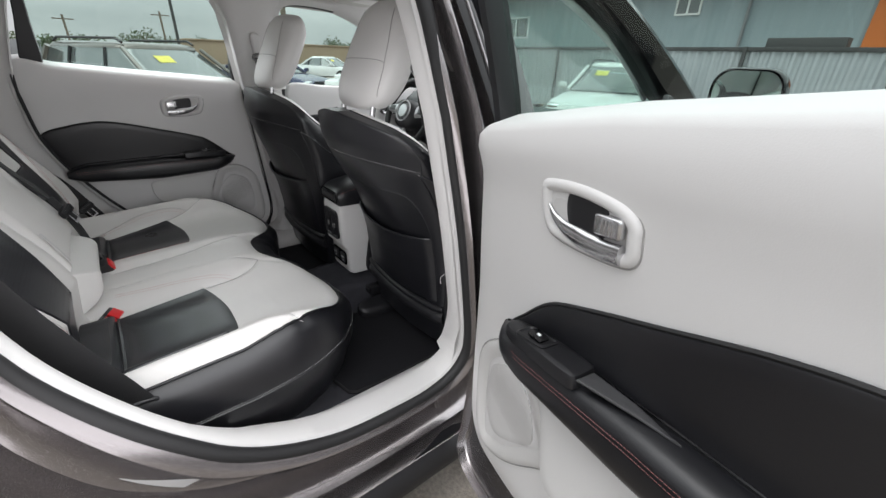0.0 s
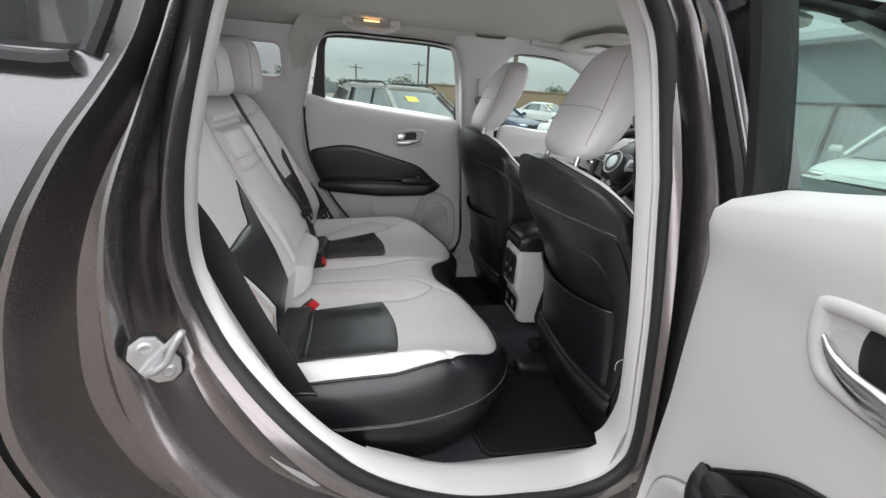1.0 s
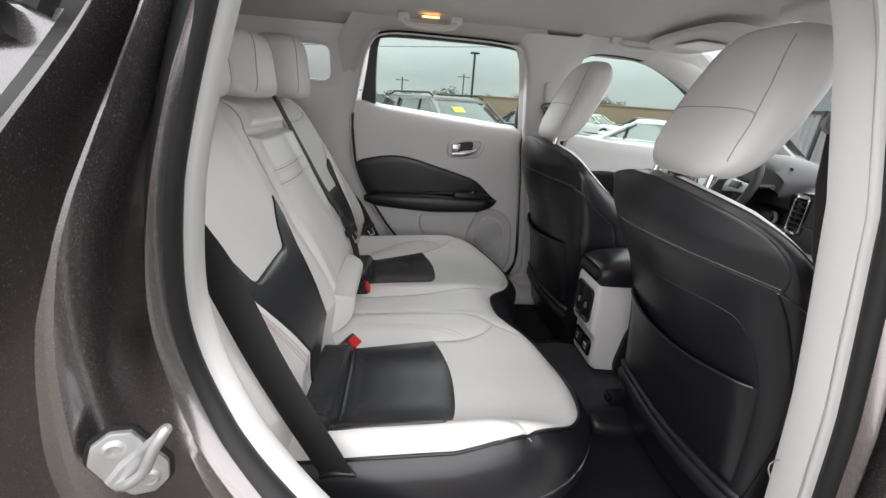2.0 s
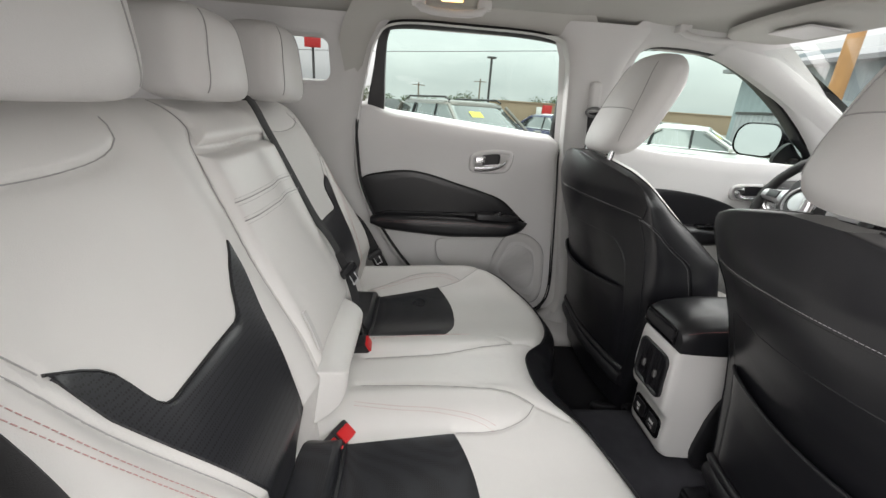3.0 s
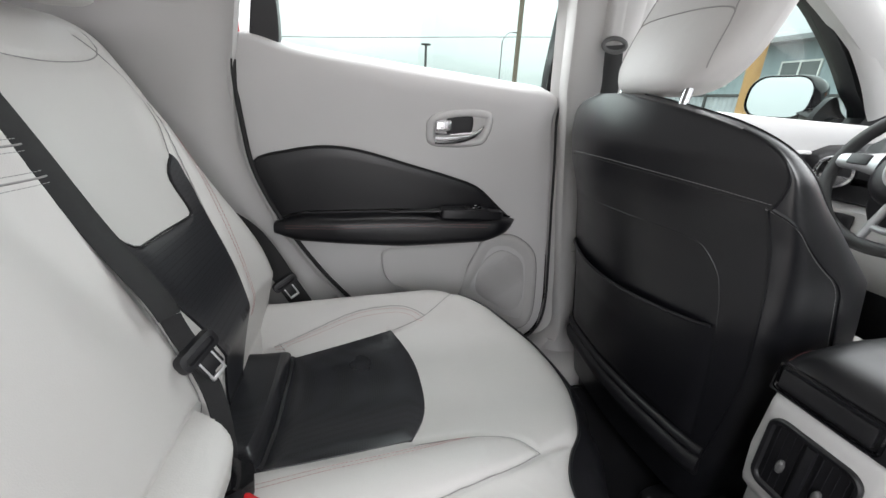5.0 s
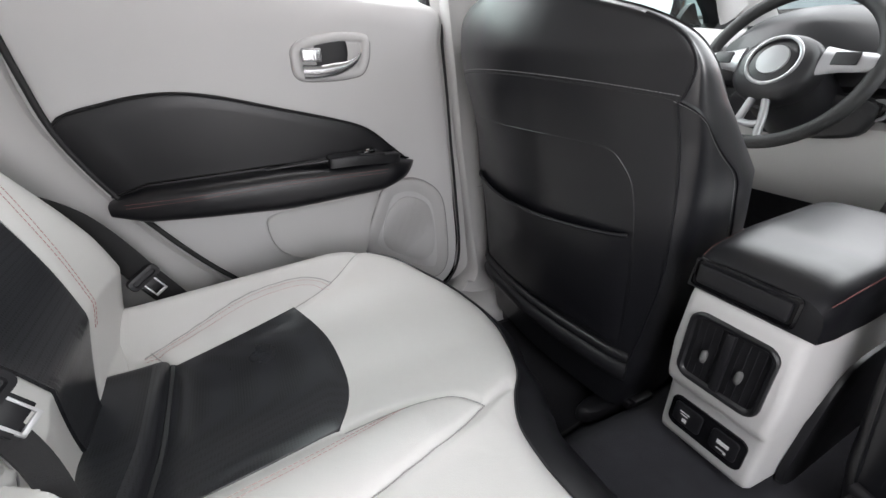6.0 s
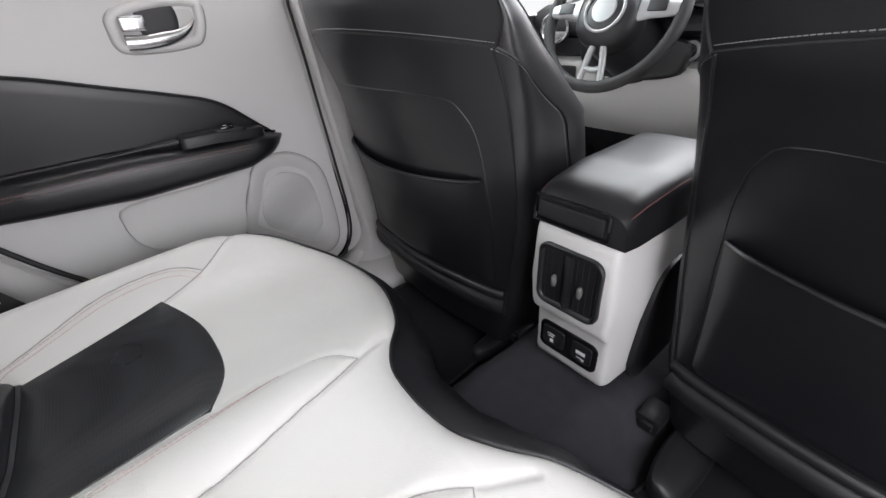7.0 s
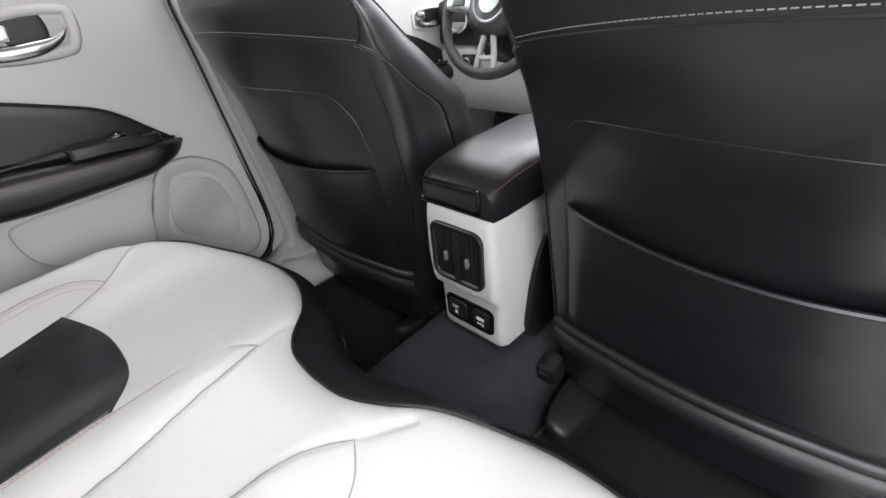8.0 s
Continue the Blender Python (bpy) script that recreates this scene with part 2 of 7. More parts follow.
def tube(bm, pts, r, n=8, closed=False, squash=1.0, ups=None):
    """A round bar along a line; squash flattens it along its up direction."""
    p = [Vector(q) for q in pts]
    rings, count = [], len(p)
    up = None
    for i, q in enumerate(p):
        a = p[(i - 1) % count] if closed or i > 0 else q
        b = p[(i + 1) % count] if closed or i < count - 1 else q
        t = (b - a).normalized()
        if ups is not None:
            up = Vector(ups[i] if isinstance(ups, list) else ups)
        elif up is None:
            up = Vector((0, 0, 1)) if abs(t.z) < 0.9 else Vector((1, 0, 0))
        side = t.cross(up).normalized()
        up = side.cross(t).normalized()
        rings.append([q + side * (r * math.cos(k)) + up * (r * squash * math.sin(k)) for k in np.linspace(0, 2 * math.pi, n, endpoint=False)])
    loft(bm, rings, cap0=not closed, cap1=not closed, loop=closed)


def strap(bm, pts, wide, thick, across):
    """A flat band along a line; across gives its width direction, one for all or one for each point."""
    p = [Vector(q) for q in pts]
    rings = []
    for i, q in enumerate(p):
        t = (p[min(i + 1, len(p) - 1)] - p[max(i - 1, 0)]).normalized()
        c = Vector(across[i] if isinstance(across, list) else across)
        c = (c - t * c.dot(t)).normalized()
        nrm = t.cross(c).normalized()
        h, e = wide / 2, thick / 2
        rings.append([q + c * (h * a) + nrm * (e * b) for a, b in ((-1, -0.4), (-0.94, -1), (0.94, -1), (1, -0.4), (1, 0.4), (0.94, 1), (-0.94, 1), (-1, 0.4))])
    loft(bm, rings, cap0=True, cap1=True)


def block(bm, lo, hi, r=0.005, m=None, seg=2):
    """A box with rounded edges."""
    made = bmesh.ops.create_cube(bm, size=1.0)["verts"]
    lo, hi = Vector(lo), Vector(hi)
    for v in made:
        v.co = Vector([(lo[k] + hi[k]) / 2 + v.co[k] * (hi[k] - lo[k]) for k in range(3)])
    edges = list({e for v in made for e in v.link_edges})
    if r > 0:
        res = bmesh.ops.bevel(bm, geom=edges, offset=r, segments=seg, profile=0.6, affect="EDGES", clamp_overlap=True)
        made = list({v for f in res["faces"] for v in f.verts} | {v for v in made if v.is_valid})
    if m is not None:
        bmesh.ops.transform(bm, matrix=m, verts=made)
    return made


def rrect(w, h, r, n=5):
    """A rounded rectangle round (0, 0)."""
    out = []
    for cx, cy, a0 in ((w / 2 - r, h / 2 - r, 0), (-w / 2 + r, h / 2 - r, 90), (-w / 2 + r, -h / 2 + r, 180), (w / 2 - r, -h / 2 + r, 270)):
        for a in np.linspace(a0, a0 + 90, n):
            out.append((cx + r * math.cos(radians(a)), cy + r * math.sin(radians(a))))
    return out


def pebble(bm, centre, size, power=3.0, nu=28, nv=16, warp=None):
    """A rounded cushion-like solid."""
    c, s = Vector(centre), size
    def sg(x, p):
        return math.copysign(abs(x) ** (2 / p), x)
    rings = []
    for b in np.linspace(-math.pi / 2 + 0.02, math.pi / 2 - 0.02, nv):
        ring = []
        for a in np.linspace(0, 2 * math.pi, nu, endpoint=False):
            q = Vector((s[0] / 2 * sg(math.cos(b), power) * sg(math.cos(a), power), s[1] / 2 * sg(math.cos(b), power) * sg(math.sin(a), power), s[2] / 2 * sg(math.sin(b), power)))
            if warp:
                q = warp(q)
            ring.append(c + q)
        rings.append(ring)
    loft(bm, rings, cap0=True, cap1=True)


def stitches(bm, pts, step=0.005, long=0.0034, r=0.0005):
    """A run of single stitches along a line."""
    line = evenly(pts, max(2, int(np.sum(np.linalg.norm(np.diff(np.array(pts, float), axis=0), axis=1)) / step)), False)
    for a, b in zip(line[:-1], line[1:]):
        d = Vector(b) - Vector(a)
        if d.length > 1e-6:
            tube(bm, [Vector(a), Vector(a) + d * (long / step)], r, n=4)


def lin(x, xs, ys):
    return float(np.interp(x, xs, ys))


# ---- the car's shell: plan lines ----
def wall_y(z):
    """Half width of the cabin's inner side at a height."""
    return lin(z, (0.30, 0.45, 0.60, 0.90, 1.20, 1.40, 1.50, 1.56, 1.60), (0.72, 0.735, 0.74, 0.735, 0.712, 0.668, 0.638, 0.60, 0.55))


def skin_y(z):
    """Half width of the body's outside at a height."""
    return lin(z, (0.15, 0.30, 0.60, 0.90, 1.05, 1.15, 1.25, 1.32, 1.50, 1.60), (0.76, 0.80, 0.835, 0.848, 0.845, 0.828, 0.797, 0.768, 0.70, 0.62))


OPENING = np.array(dense([(-0.25, 1.48), (-0.29, 1.36), (-0.325, 1.20), (-0.335, 1.05), (-0.30, 0.92), (-0.24, 0.80), (-0.15, 0.67), (-0.03, 0.545), (0.12, 0.465), (0.27, 0.44),
                  (0.42, 0.445), (0.505, 0.50), (0.52, 0.61), (0.475, 0.95), (0.435, 1.20), (0.41, 1.37), (0.385, 1.47), (0.32, 1.525), (0.05, 1.535), (-0.18, 1.53)], True, 8))
DOOR_CUT = np.array(dense([(-0.31, 1.45), (-0.345, 1.36), (-0.375, 1.305), (-0.435, 1.21), (-0.488, 1.10), (-0.530, 0.97), (-0.555, 0.80), (-0.505, 0.60), (-0.36, 0.42), (-0.10, 0.28),
                   (0.25, 0.235), (0.60, 0.24), (0.63, 0.42), (0.575, 0.95), (0.535, 1.20), (0.50, 1.37), (0.46, 1.50), (0.38, 1.575), (0.05, 1.595), (-0.22, 1.57)], True, 8))
# start both lines at matching places
SIDES = (("left", 1), ("right", -1))

car_body = thing("car_body", "dark grey metallic compact SUV body with one rear door open", "car", kind="structure")
interior = thing("cabin_trim", "light grey plastic and cloth cabin lining of a compact SUV", "car interior", kind="structure")


def slide(x, s):
    """The open side's aperture reaches a little further forward."""
    return x + (0.012 + 0.040 * min(1, max(0, (x + 0.1) / 0.5)) if s < 0 else 0.0)


def ring_at(w, side, off=0.0, inward=0.0):
    """A line round a rear door opening, w of the way from the trim's edge to the door cut."""
    line = OPENING * (1 - w) + DOOR_CUT * w
    if off:
        line = outset(line, off)
    return [(slide(x, side), side * ((1 - w) * wall_y(z) + w * skin_y(z) - inward * (lin(z, (1.30, 1.46), (1, 0.2)) if side < 0 else 0.2)), z) for x, z in line]


for side_name, s in SIDES:
    # painted jamb: flat land, ridge, recess, outer land, rolled edge
    bm = bmesh.new()
    prof = ((0.05, -0.016), (0.10, -0.022), (0.16, -0.022), (0.19, -0.014), (0.215, 0.010), (0.25, 0.036), (0.30, 0.056), (0.42, 0.076), (0.47, 0.074), (0.50, 0.052), (0.53, 0.016), (0.55, 0.0), (0.60, -0.008), (0.64, -0.004), (0.67, 0.016), (0.71, 0.052), (0.80, 0.086), (0.88, 0.086), (0.915, 0.060), (0.94, 0.016), (0.965, -0.002), (1.0, 0.0), (1.012, 0.010))
    loft(bm, [ring_at(w, s, 0, d) for w, d in prof])
    part("door_jamb", bm, PAINT, car_body, "dark grey metallic painted door jamb")
    # rubber seal
    bm = bmesh.new()
    line = outset(OPENING, 0.012)
    tube(bm, [(slide(x, s), s * (wall_y(z) + 0.010), z) for x, z in line], 0.0165, n=12, closed=True)
    part("door_seal", bm, RUBBER, car_body, "black rubber door seal")
    # light welt strip along the edge of the opening
    bm = bmesh.new()
    def wide(x, z):
        return 0.012 + 0.05 * max(0.0, 1 - abs(z - 0.44) / 0.22) + 0.028 * (1 if x > 0.3 and z > 0.5 else 0)
    rings = []
    for k, (dy, do, b) in enumerate(((0.004, 0.002, 0.0), (0.0, -0.006, 0.0), (-0.004, -0.010, 0.0), (-0.010, -0.012, 0.6), (-0.012, -0.012, 1.0), (-0.020, -0.008, 1.0))):
        out = outset(OPENING, do)
        rings.append([(slide(x, s), s * (wall_y(z) + dy - b * wide(x, z)), z) for x, z in out])
    loft(bm, rings)
    part("door_opening_trim", bm, TRIM, interior, "light grey plastic edge trim of the door opening")

    # quarter panel skin behind the rear door, down to the sill
    bm = bmesh.new()
    rear_part = [i for i in range(len(DOOR_CUT)) if DOOR_CUT[i][0] < -0.20 and 0.24 < DOOR_CUT[i][1] < 1.34]
    rear_part.sort(key=lambda i: -DOOR_CUT[i][1])
    rows = []
    for k in np.linspace(0, 1, 14):
        row = []
        for i in rear_part:
            x, z = DOOR_CUT[i]
            xx = x * (1 - k) + (-1.75) * k
            zz = z
            flare = 0.03 * math.exp(-((xx + 0.98) ** 2 + (zz - 0.35) ** 2 - 0.40**2) ** 2 / 0.02)
            haunch = 0.055 * min(1, 4 * k) * math.exp(-((zz - 0.96) / 0.15) ** 2)
            row.append((xx, s * (skin_y(zz) + flare * min(1, 4 * k) + haunch - 0.10 * max(0, k - 0.75)), zz))
        rows.append(row)
    loft(bm, rows, closed=False)
    part("quarter_panel", bm, PAINT, car_body, "dark grey metallic rear quarter panel")

    # quarter glass with its black moulding, outside behind the door
    bm = bmesh.new()
    q = spline([(-0.385, 1.34), (-0.36, 1.42), (-0.34, 1.50), (-0.60, 1.50), (-0.95, 1.47), (-1.05, 1.40), (-0.98, 1.36), (-0.70, 1.345)], 40, True)
    panel(bm, q, lambda u, v, d: (u, s * (skin_y(v) - 0.010 + d), v), 0.004, 0.002)
    part("quarter_glass", bm, QUARTER_GLASS, car_body, "smoked rear quarter glass", shadow=False)
    bm = bmesh.new()
    tube(bm, [(x, s * (skin_y(z) + 0.004), z) for x, z in spline([(-1.05, 1.360), (-0.75, 1.335), (-0.50, 1.325), (-0.40, 1.322), (-0.388, 1.326)], 24)], 0.014, n=8)
    tube(bm, [(x, s * (skin_y(z) + 0.002), z) for x, z in spline([(-0.375, 1.335), (-0.352, 1.40), (-0.325, 1.50)], 12)], 0.011, n=8)
    part("quarter_glass_moulding", bm, BLACK_PLASTIC, car_body, "black plastic window moulding")

    # B-pillar trim between the two doors
    bm = bmesh.new()
    rows = []
    for z in np.linspace(0.36, 1.56, 40):
        xr = lin(z, (0.36, 0.50, 0.61, 0.95, 1.20, 1.37, 1.47, 1.56), (0.44, 0.495, 0.512, 0.465, 0.427, 0.402, 0.38, 0.33))
        xf = lin(z, (0.40, 0.55, 0.70, 0.95, 1.20, 1.45, 1.56), (0.76, 0.69, 0.66, 0.635, 0.61, 0.60, 0.66))
        y = wall_y(z)
        xr, xf = slide(xr, s) - (0.014 if s > 0 else 0), slide(xf, s)
        rows.append([(xr - 0.004, s * (y - 0.005), z)] + [(xr + (xf - xr) * k, s * (y - 0.010 - (0.040 + 0.085 * max(0, 1 - (z - 0.36) / 0.14) ** 2) * (1 - (2 * k - 1) ** 4)), z) for k in np.linspace(0.0, 1.0, 12)] + [(xf, s * y, z)])
    loft(bm, rows, closed=False)
    part("pillar_trim", bm, TRIM, interior, "light grey plastic centre pillar trim")
    bm = bmesh.new()
    tube(bm, [(x, s * (wall_y(0.78) - 0.0505 + 0.040 * (abs(2 * (x - 0.49) / 0.16 - 1)) ** 4), 0.775) for x in np.linspace(0.492, 0.645, 14)], 0.0011, n=5)
    part("trim_joint", bm, SEAM, interior)
    # sill trim on the floor's edge
    bm = bmesh.new()
    rows = []
    for x in np.linspace(-0.05, 1.55, 34):
        z0 = lin(x, (-0.05, 0.12, 0.27, 0.42, 0.50, 1.5), (0.545, 0.465, 0.44, 0.445, 0.445, 0.445))
        rows.append([(x, s * 0.742, z0 - 0.01), (x, s * 0.735, z0 + 0.002), (x, s * 0.70, z0 + 0.004), (x, s * 0.665, z0 - 0.002), (x, s * 0.63, z0 - 0.018), (x, s * 0.605, 0.41), (x, s * 0.598, 0.385), (x, s * 0.598, 0.34)])
    loft(bm, rows, closed=False)
    part("sill_trim", bm, TRIM, interior, "light grey plastic sill plate")
    # quarter trim behind the rear door, with the quarter window's hole
    bm = bmesh.new()
    rear_line = [(x, z) for x, z in OPENING if x < 0.02 and z < 1.53]
    rear_line = sorted(rear_line, key=lambda q: -q[1])
    zs = np.linspace(1.54, 0.50, 53)
    rl = np.array(rear_line)
    def edge_x(z):
        return float(np.interp(-z, -rl[:, 1], rl[:, 0]))
    us = np.r_[0, np.linspace(0.004, 0.40, 12), np.linspace(0.44, 1.25, 10)]
    grid = []
    for z in zs:
        row = []
        for k, u in enumerate(us):
            x = edge_x(z) + 0.006 - u
            y = wall_y(z) - 0.014 - lin(z, (1.20, 1.36), (0.022, 0.012)) * min(1, u / 0.05) - 0.05 * max(0, u - 0.5)
            row.append(Vector((x, s * y, z)))
        grid.append(row)
    made = [[bm.verts.new(q) for q in row] for row in grid]
    for i in range(len(zs) - 1):
        for j in range(len(us) - 1):
            c = (grid[i][j] + grid[i + 1][j + 1]) / 2
            if -0.585 < c.x < -0.385 and 1.335 < c.z < 1.485:
                continue
            bm.faces.new((made[i][j], made[i][j + 1], made[i + 1][j + 1], made[i + 1][j]))
    part("quarter_trim", bm, TRIM, interior, "light grey plastic rear quarter trim with a small window")
    # rounded frame of the small inner quarter window
    bm = bmesh.new()
    cx, cz = -0.475, 1.41
    inner = [(cx + a, cz + b) for a, b in rrect(0.150, 0.132, 0.030, 6)]
    outer = [(cx + a, cz + b) for a, b in rrect(0.245, 0.205, 0.03, 6)]
    def qy(x, z, dd):
        return (x, s * (wall_y(z) - 0.028 + dd), z)
    loft(bm, [[qy(x, z, 0.0) for x, z in outer], [qy(x, z, -0.004) for x, z in outset(inner, 0.016)], [qy(x, z, 0.004) for x, z in outset(inner, 0.004)], [qy(x, z, 0.050) for x, z in outset(inner, -0.004)]])
    part("quarter_window_frame", bm, TRIM, interior, "rounded light grey window surround")
    # roof side skin over the doors
    bm = bmesh.new()
    rows = []
    for x in np.linspace(-1.6, 1.0, 20):
        rows.append([(x, s * 0.685, 1.53), (x, s * 0.66, 1.575), (x, s * 0.60, 1.62), (x, s * 0.45, 1.645), (x, 0, 1.66)])
    loft(bm, rows, closed=False)
    part("roof_skin", bm, PAINT, car_body, "dark grey metallic roof")
    # B-pillar outer face between the doors; black below too, darkening the metallic part's reflections
    bm = bmesh.new()
    rows = []
    for z in np.linspace(0.26, 1.56, 26):
        xr = lin(z, (0.26, 0.42, 0.95, 1.20, 1.37, 1.50, 1.56), (0.60, 0.63, 0.575, 0.535, 0.50, 0.46, 0.40))
        y = skin_y(z)
        xr = slide(xr, s)
        rows.append([(xr - 0.02, s * (y - 0.012), z), (xr, s * (y - 0.006), z), (xr + 0.02, s * (y - 0.006), z), (xr + 0.035, s * (y - 0.020), z), (xr + 0.09, s * (y - 0.022), z), (xr + 0.14, s * (y - 0.03), z)])
    loft(bm, rows, closed=False)
    part("pillar_panel", bm, GLOSS_BLACK, car_body, "gloss black outer face of the centre pillar")
    # sill under the door
    bm = bmesh.new()
    rows = []
    for x in np.linspace(-0.2, 1.75, 20):
        z0 = 0.262 - 0.02 * math.sin(max(0, x))
        rows.append([(x, s * 0.80, z0 + 0.01), (x, s * 0.825, z0 - 0.02), (x, s * 0.828, z0 - 0.06), (x, s * 0.80, z0 - 0.10), (x, s * 0.70, z0 - 0.11), (x, s * 0.60, z0 - 0.10)])
    loft(bm, rows, closed=False)
    part("side_skirt", bm, BLACK_PLASTIC, car_body, "black plastic side skirt")

# light edge of the headliner over the door openings and down the pillars
FRONT_WINDOW = [(0.645, 1.165), (0.63, 1.30), (0.625, 1.45), (0.65, 1.505), (0.75, 1.515), (0.90, 1.503), (1.00, 1.475), (1.12, 1.42), (1.25, 1.340), (1.37, 1.25), (1.46, 1.165)]
for side_name, s in SIDES:
    arc = np.array([q for q in OPENING if q[1] > 1.20])
    start = int(np.argmax(np.linalg.norm(np.diff(np.vstack([arc, arc[:1]]), axis=0), axis=1))) + 1
    arc = evenly(np.roll(arc, -start, 0), 70, False)
    for name, line, label in (("headliner_edge", arc, "light grey lining round the rear door opening"), ("front_window_lining", spline(FRONT_WINDOW, 70), "light grey lining round the front side window")):
        t = np.gradient(line, axis=0)
        nrm = np.stack([-t[:, 1], t[:, 0]], 1) / np.linalg.norm(t, axis=1)[:, None]
        if nrm[35][1] < 0:
            nrm = -nrm
        grow = (0.0, 0.004, 0.012, 0.030, 0.055, 0.095) if name == "headliner_edge" else (0.004, 0.007, 0.016, 0.032, 0.060, 0.100)
        # the lining thins out to nothing where it runs down to the belt line
        ends = np.minimum(1.0, np.minimum(np.arange(70), 69 - np.arange(70)) / 13.0) if name == "headliner_edge" else np.ones(70)
        bm = bmesh.new()
        rows = []
        for o, d in zip(grow, (0.004, 0.013, 0.022, 0.030, 0.034, 0.040)):
            q = line + o * nrm * ends[:, None]
            rows.append([(slide(x, s) if name == "headliner_edge" else x, s * (wall_y(z) - d * e), z) for (x, z), e in zip(q, ends)])
        loft(bm, rows, closed=False)
        part(name, bm, HEADLINER if name == "headliner_edge" else TRIM, interior, label)

# ceiling
bm = bmesh.new()
sheet(bm, lambda u, v: (v, u * 0.655, 1.592 - 0.03 * abs(u) ** 3 - (0.045 if abs(u) > 0.98 else 0) - 0.03 * max(0, v - 0.5) - 0.02 * max(0, -v - 0.5)), np.linspace(-1, 1, 29), np.linspace(-1.5, 1.02, 26))
ceiling = part("ceiling", bm, HEADLINER)
tagged(ceiling, "light grey cloth headliner of the car", "headliner", kind="structure")

# floor pan, tunnel and footwells
bm = bmesh.new()
def floor_z(x, y):
    t = 0.105 * (1 / (1 + math.exp((abs(y) - 0.155) / 0.016)))
    return 0.372 + t + 0.03 * math.exp(-((x - 0.05) / 0.12) ** 2) + 0.02 * max(0, x - 1.2) / 0.3
sheet(bm, lambda u, v: (v, u, floor_z(v, u)), np.linspace(-0.70, 0.70, 71), np.linspace(-0.10, 1.75, 60))
floor = part("floor", bm, CARPET)
tagged(floor, "black carpeted car floor with a raised centre tunnel", "floor", kind="structure")

# rear wall and cargo space, plain closing surfaces with the tailgate window
bm = bmesh.new()
sheet(bm, lambda u, v: (v, u, 0.72), np.linspace(-0.70, 0.70, 5), np.linspace(-1.45, -0.30, 6))
sheet(bm, lambda u, v: (-1.45 - 0.0 * v, u, v), np.linspace(-0.72, 0.72, 7), np.linspace(0.72, 1.08, 4))
part("cargo_lining", bm, CARPET, interior, "black carpet cargo lining")
bm = bmesh.new()
sheet(bm, lambda u, v: (-1.45 + 0.45 * (v - 1.08), u, v), np.linspace(-0.66, 0.66, 7), np.linspace(1.08, 1.54, 4))
part("tailgate_glass", bm, DARK_GLASS, car_body, "dark tinted tailgate glass", shadow=False)

# plain ends of the body and the wheels that carry it
bm = bmesh.new()
sheet(bm, lambda u, v: (-1.75 - 0.06 * (1 - (u / 0.80) ** 4) * math.sin(math.pi * (v - 0.28) / 0.84), u, v), np.linspace(-0.80, 0.80, 17), np.linspace(0.28, 1.12, 10))
part("tail_panel", bm, PAINT, car_body, "dark grey metallic tail")
bm = bmesh.new()
sheet(bm, lambda u, v: (2.76 + 0.08 * (1 - (u / 0.82) ** 4) * math.sin(math.pi * (v - 0.25) / 0.75), u, v), np.linspace(-0.82, 0.82, 17), np.linspace(0.25, 0.96, 10))
part("front_panel", bm, PAINT, car_body, "dark grey metallic front")
bm = bmesh.new()
sheet(bm, lambda u, v: (v, u, 0.24), np.linspace(-0.78, 0.78, 5), np.linspace(-1.74, 2.74, 8))
part("underbody", bm, BLACK_PLASTIC, car_body, "black underbody")
for x in (-0.98, 1.92):
    for s in (1, -1):
        bm = bmesh.new()
        prof = [(0.20, -0.09), (0.30, -0.105), (0.33, -0.09), (0.34, -0.06), (0.34, 0.06), (0.33, 0.09), (0.30, 0.105), (0.20, 0.09)]
        loft(bm, [[(x + r * math.cos(a), s * (0.765 + d), 0.34 + r * math.sin(a)) for a in np.linspace(0, 2 * math.pi, 40, endpoint=False)] for r, d in prof])
        wheel_part = part("tyre", bm, RUBBER, car_body, "black tyre")
        bm = bmesh.new()
        loft(bm, [[(x + r * math.cos(a), s * (0.765 + d), 0.34 + r * math.sin(a)) for a in np.linspace(0, 2 * math.pi, 40, endpoint=False)] for r, d in ((0.215, 0.07), (0.20, 0.085), (0.18, 0.05), (0.06, 0.06), (0.03, 0.07))], cap1=True)
        part("rim", bm, SATIN, wheel_part, "silver wheel rim")


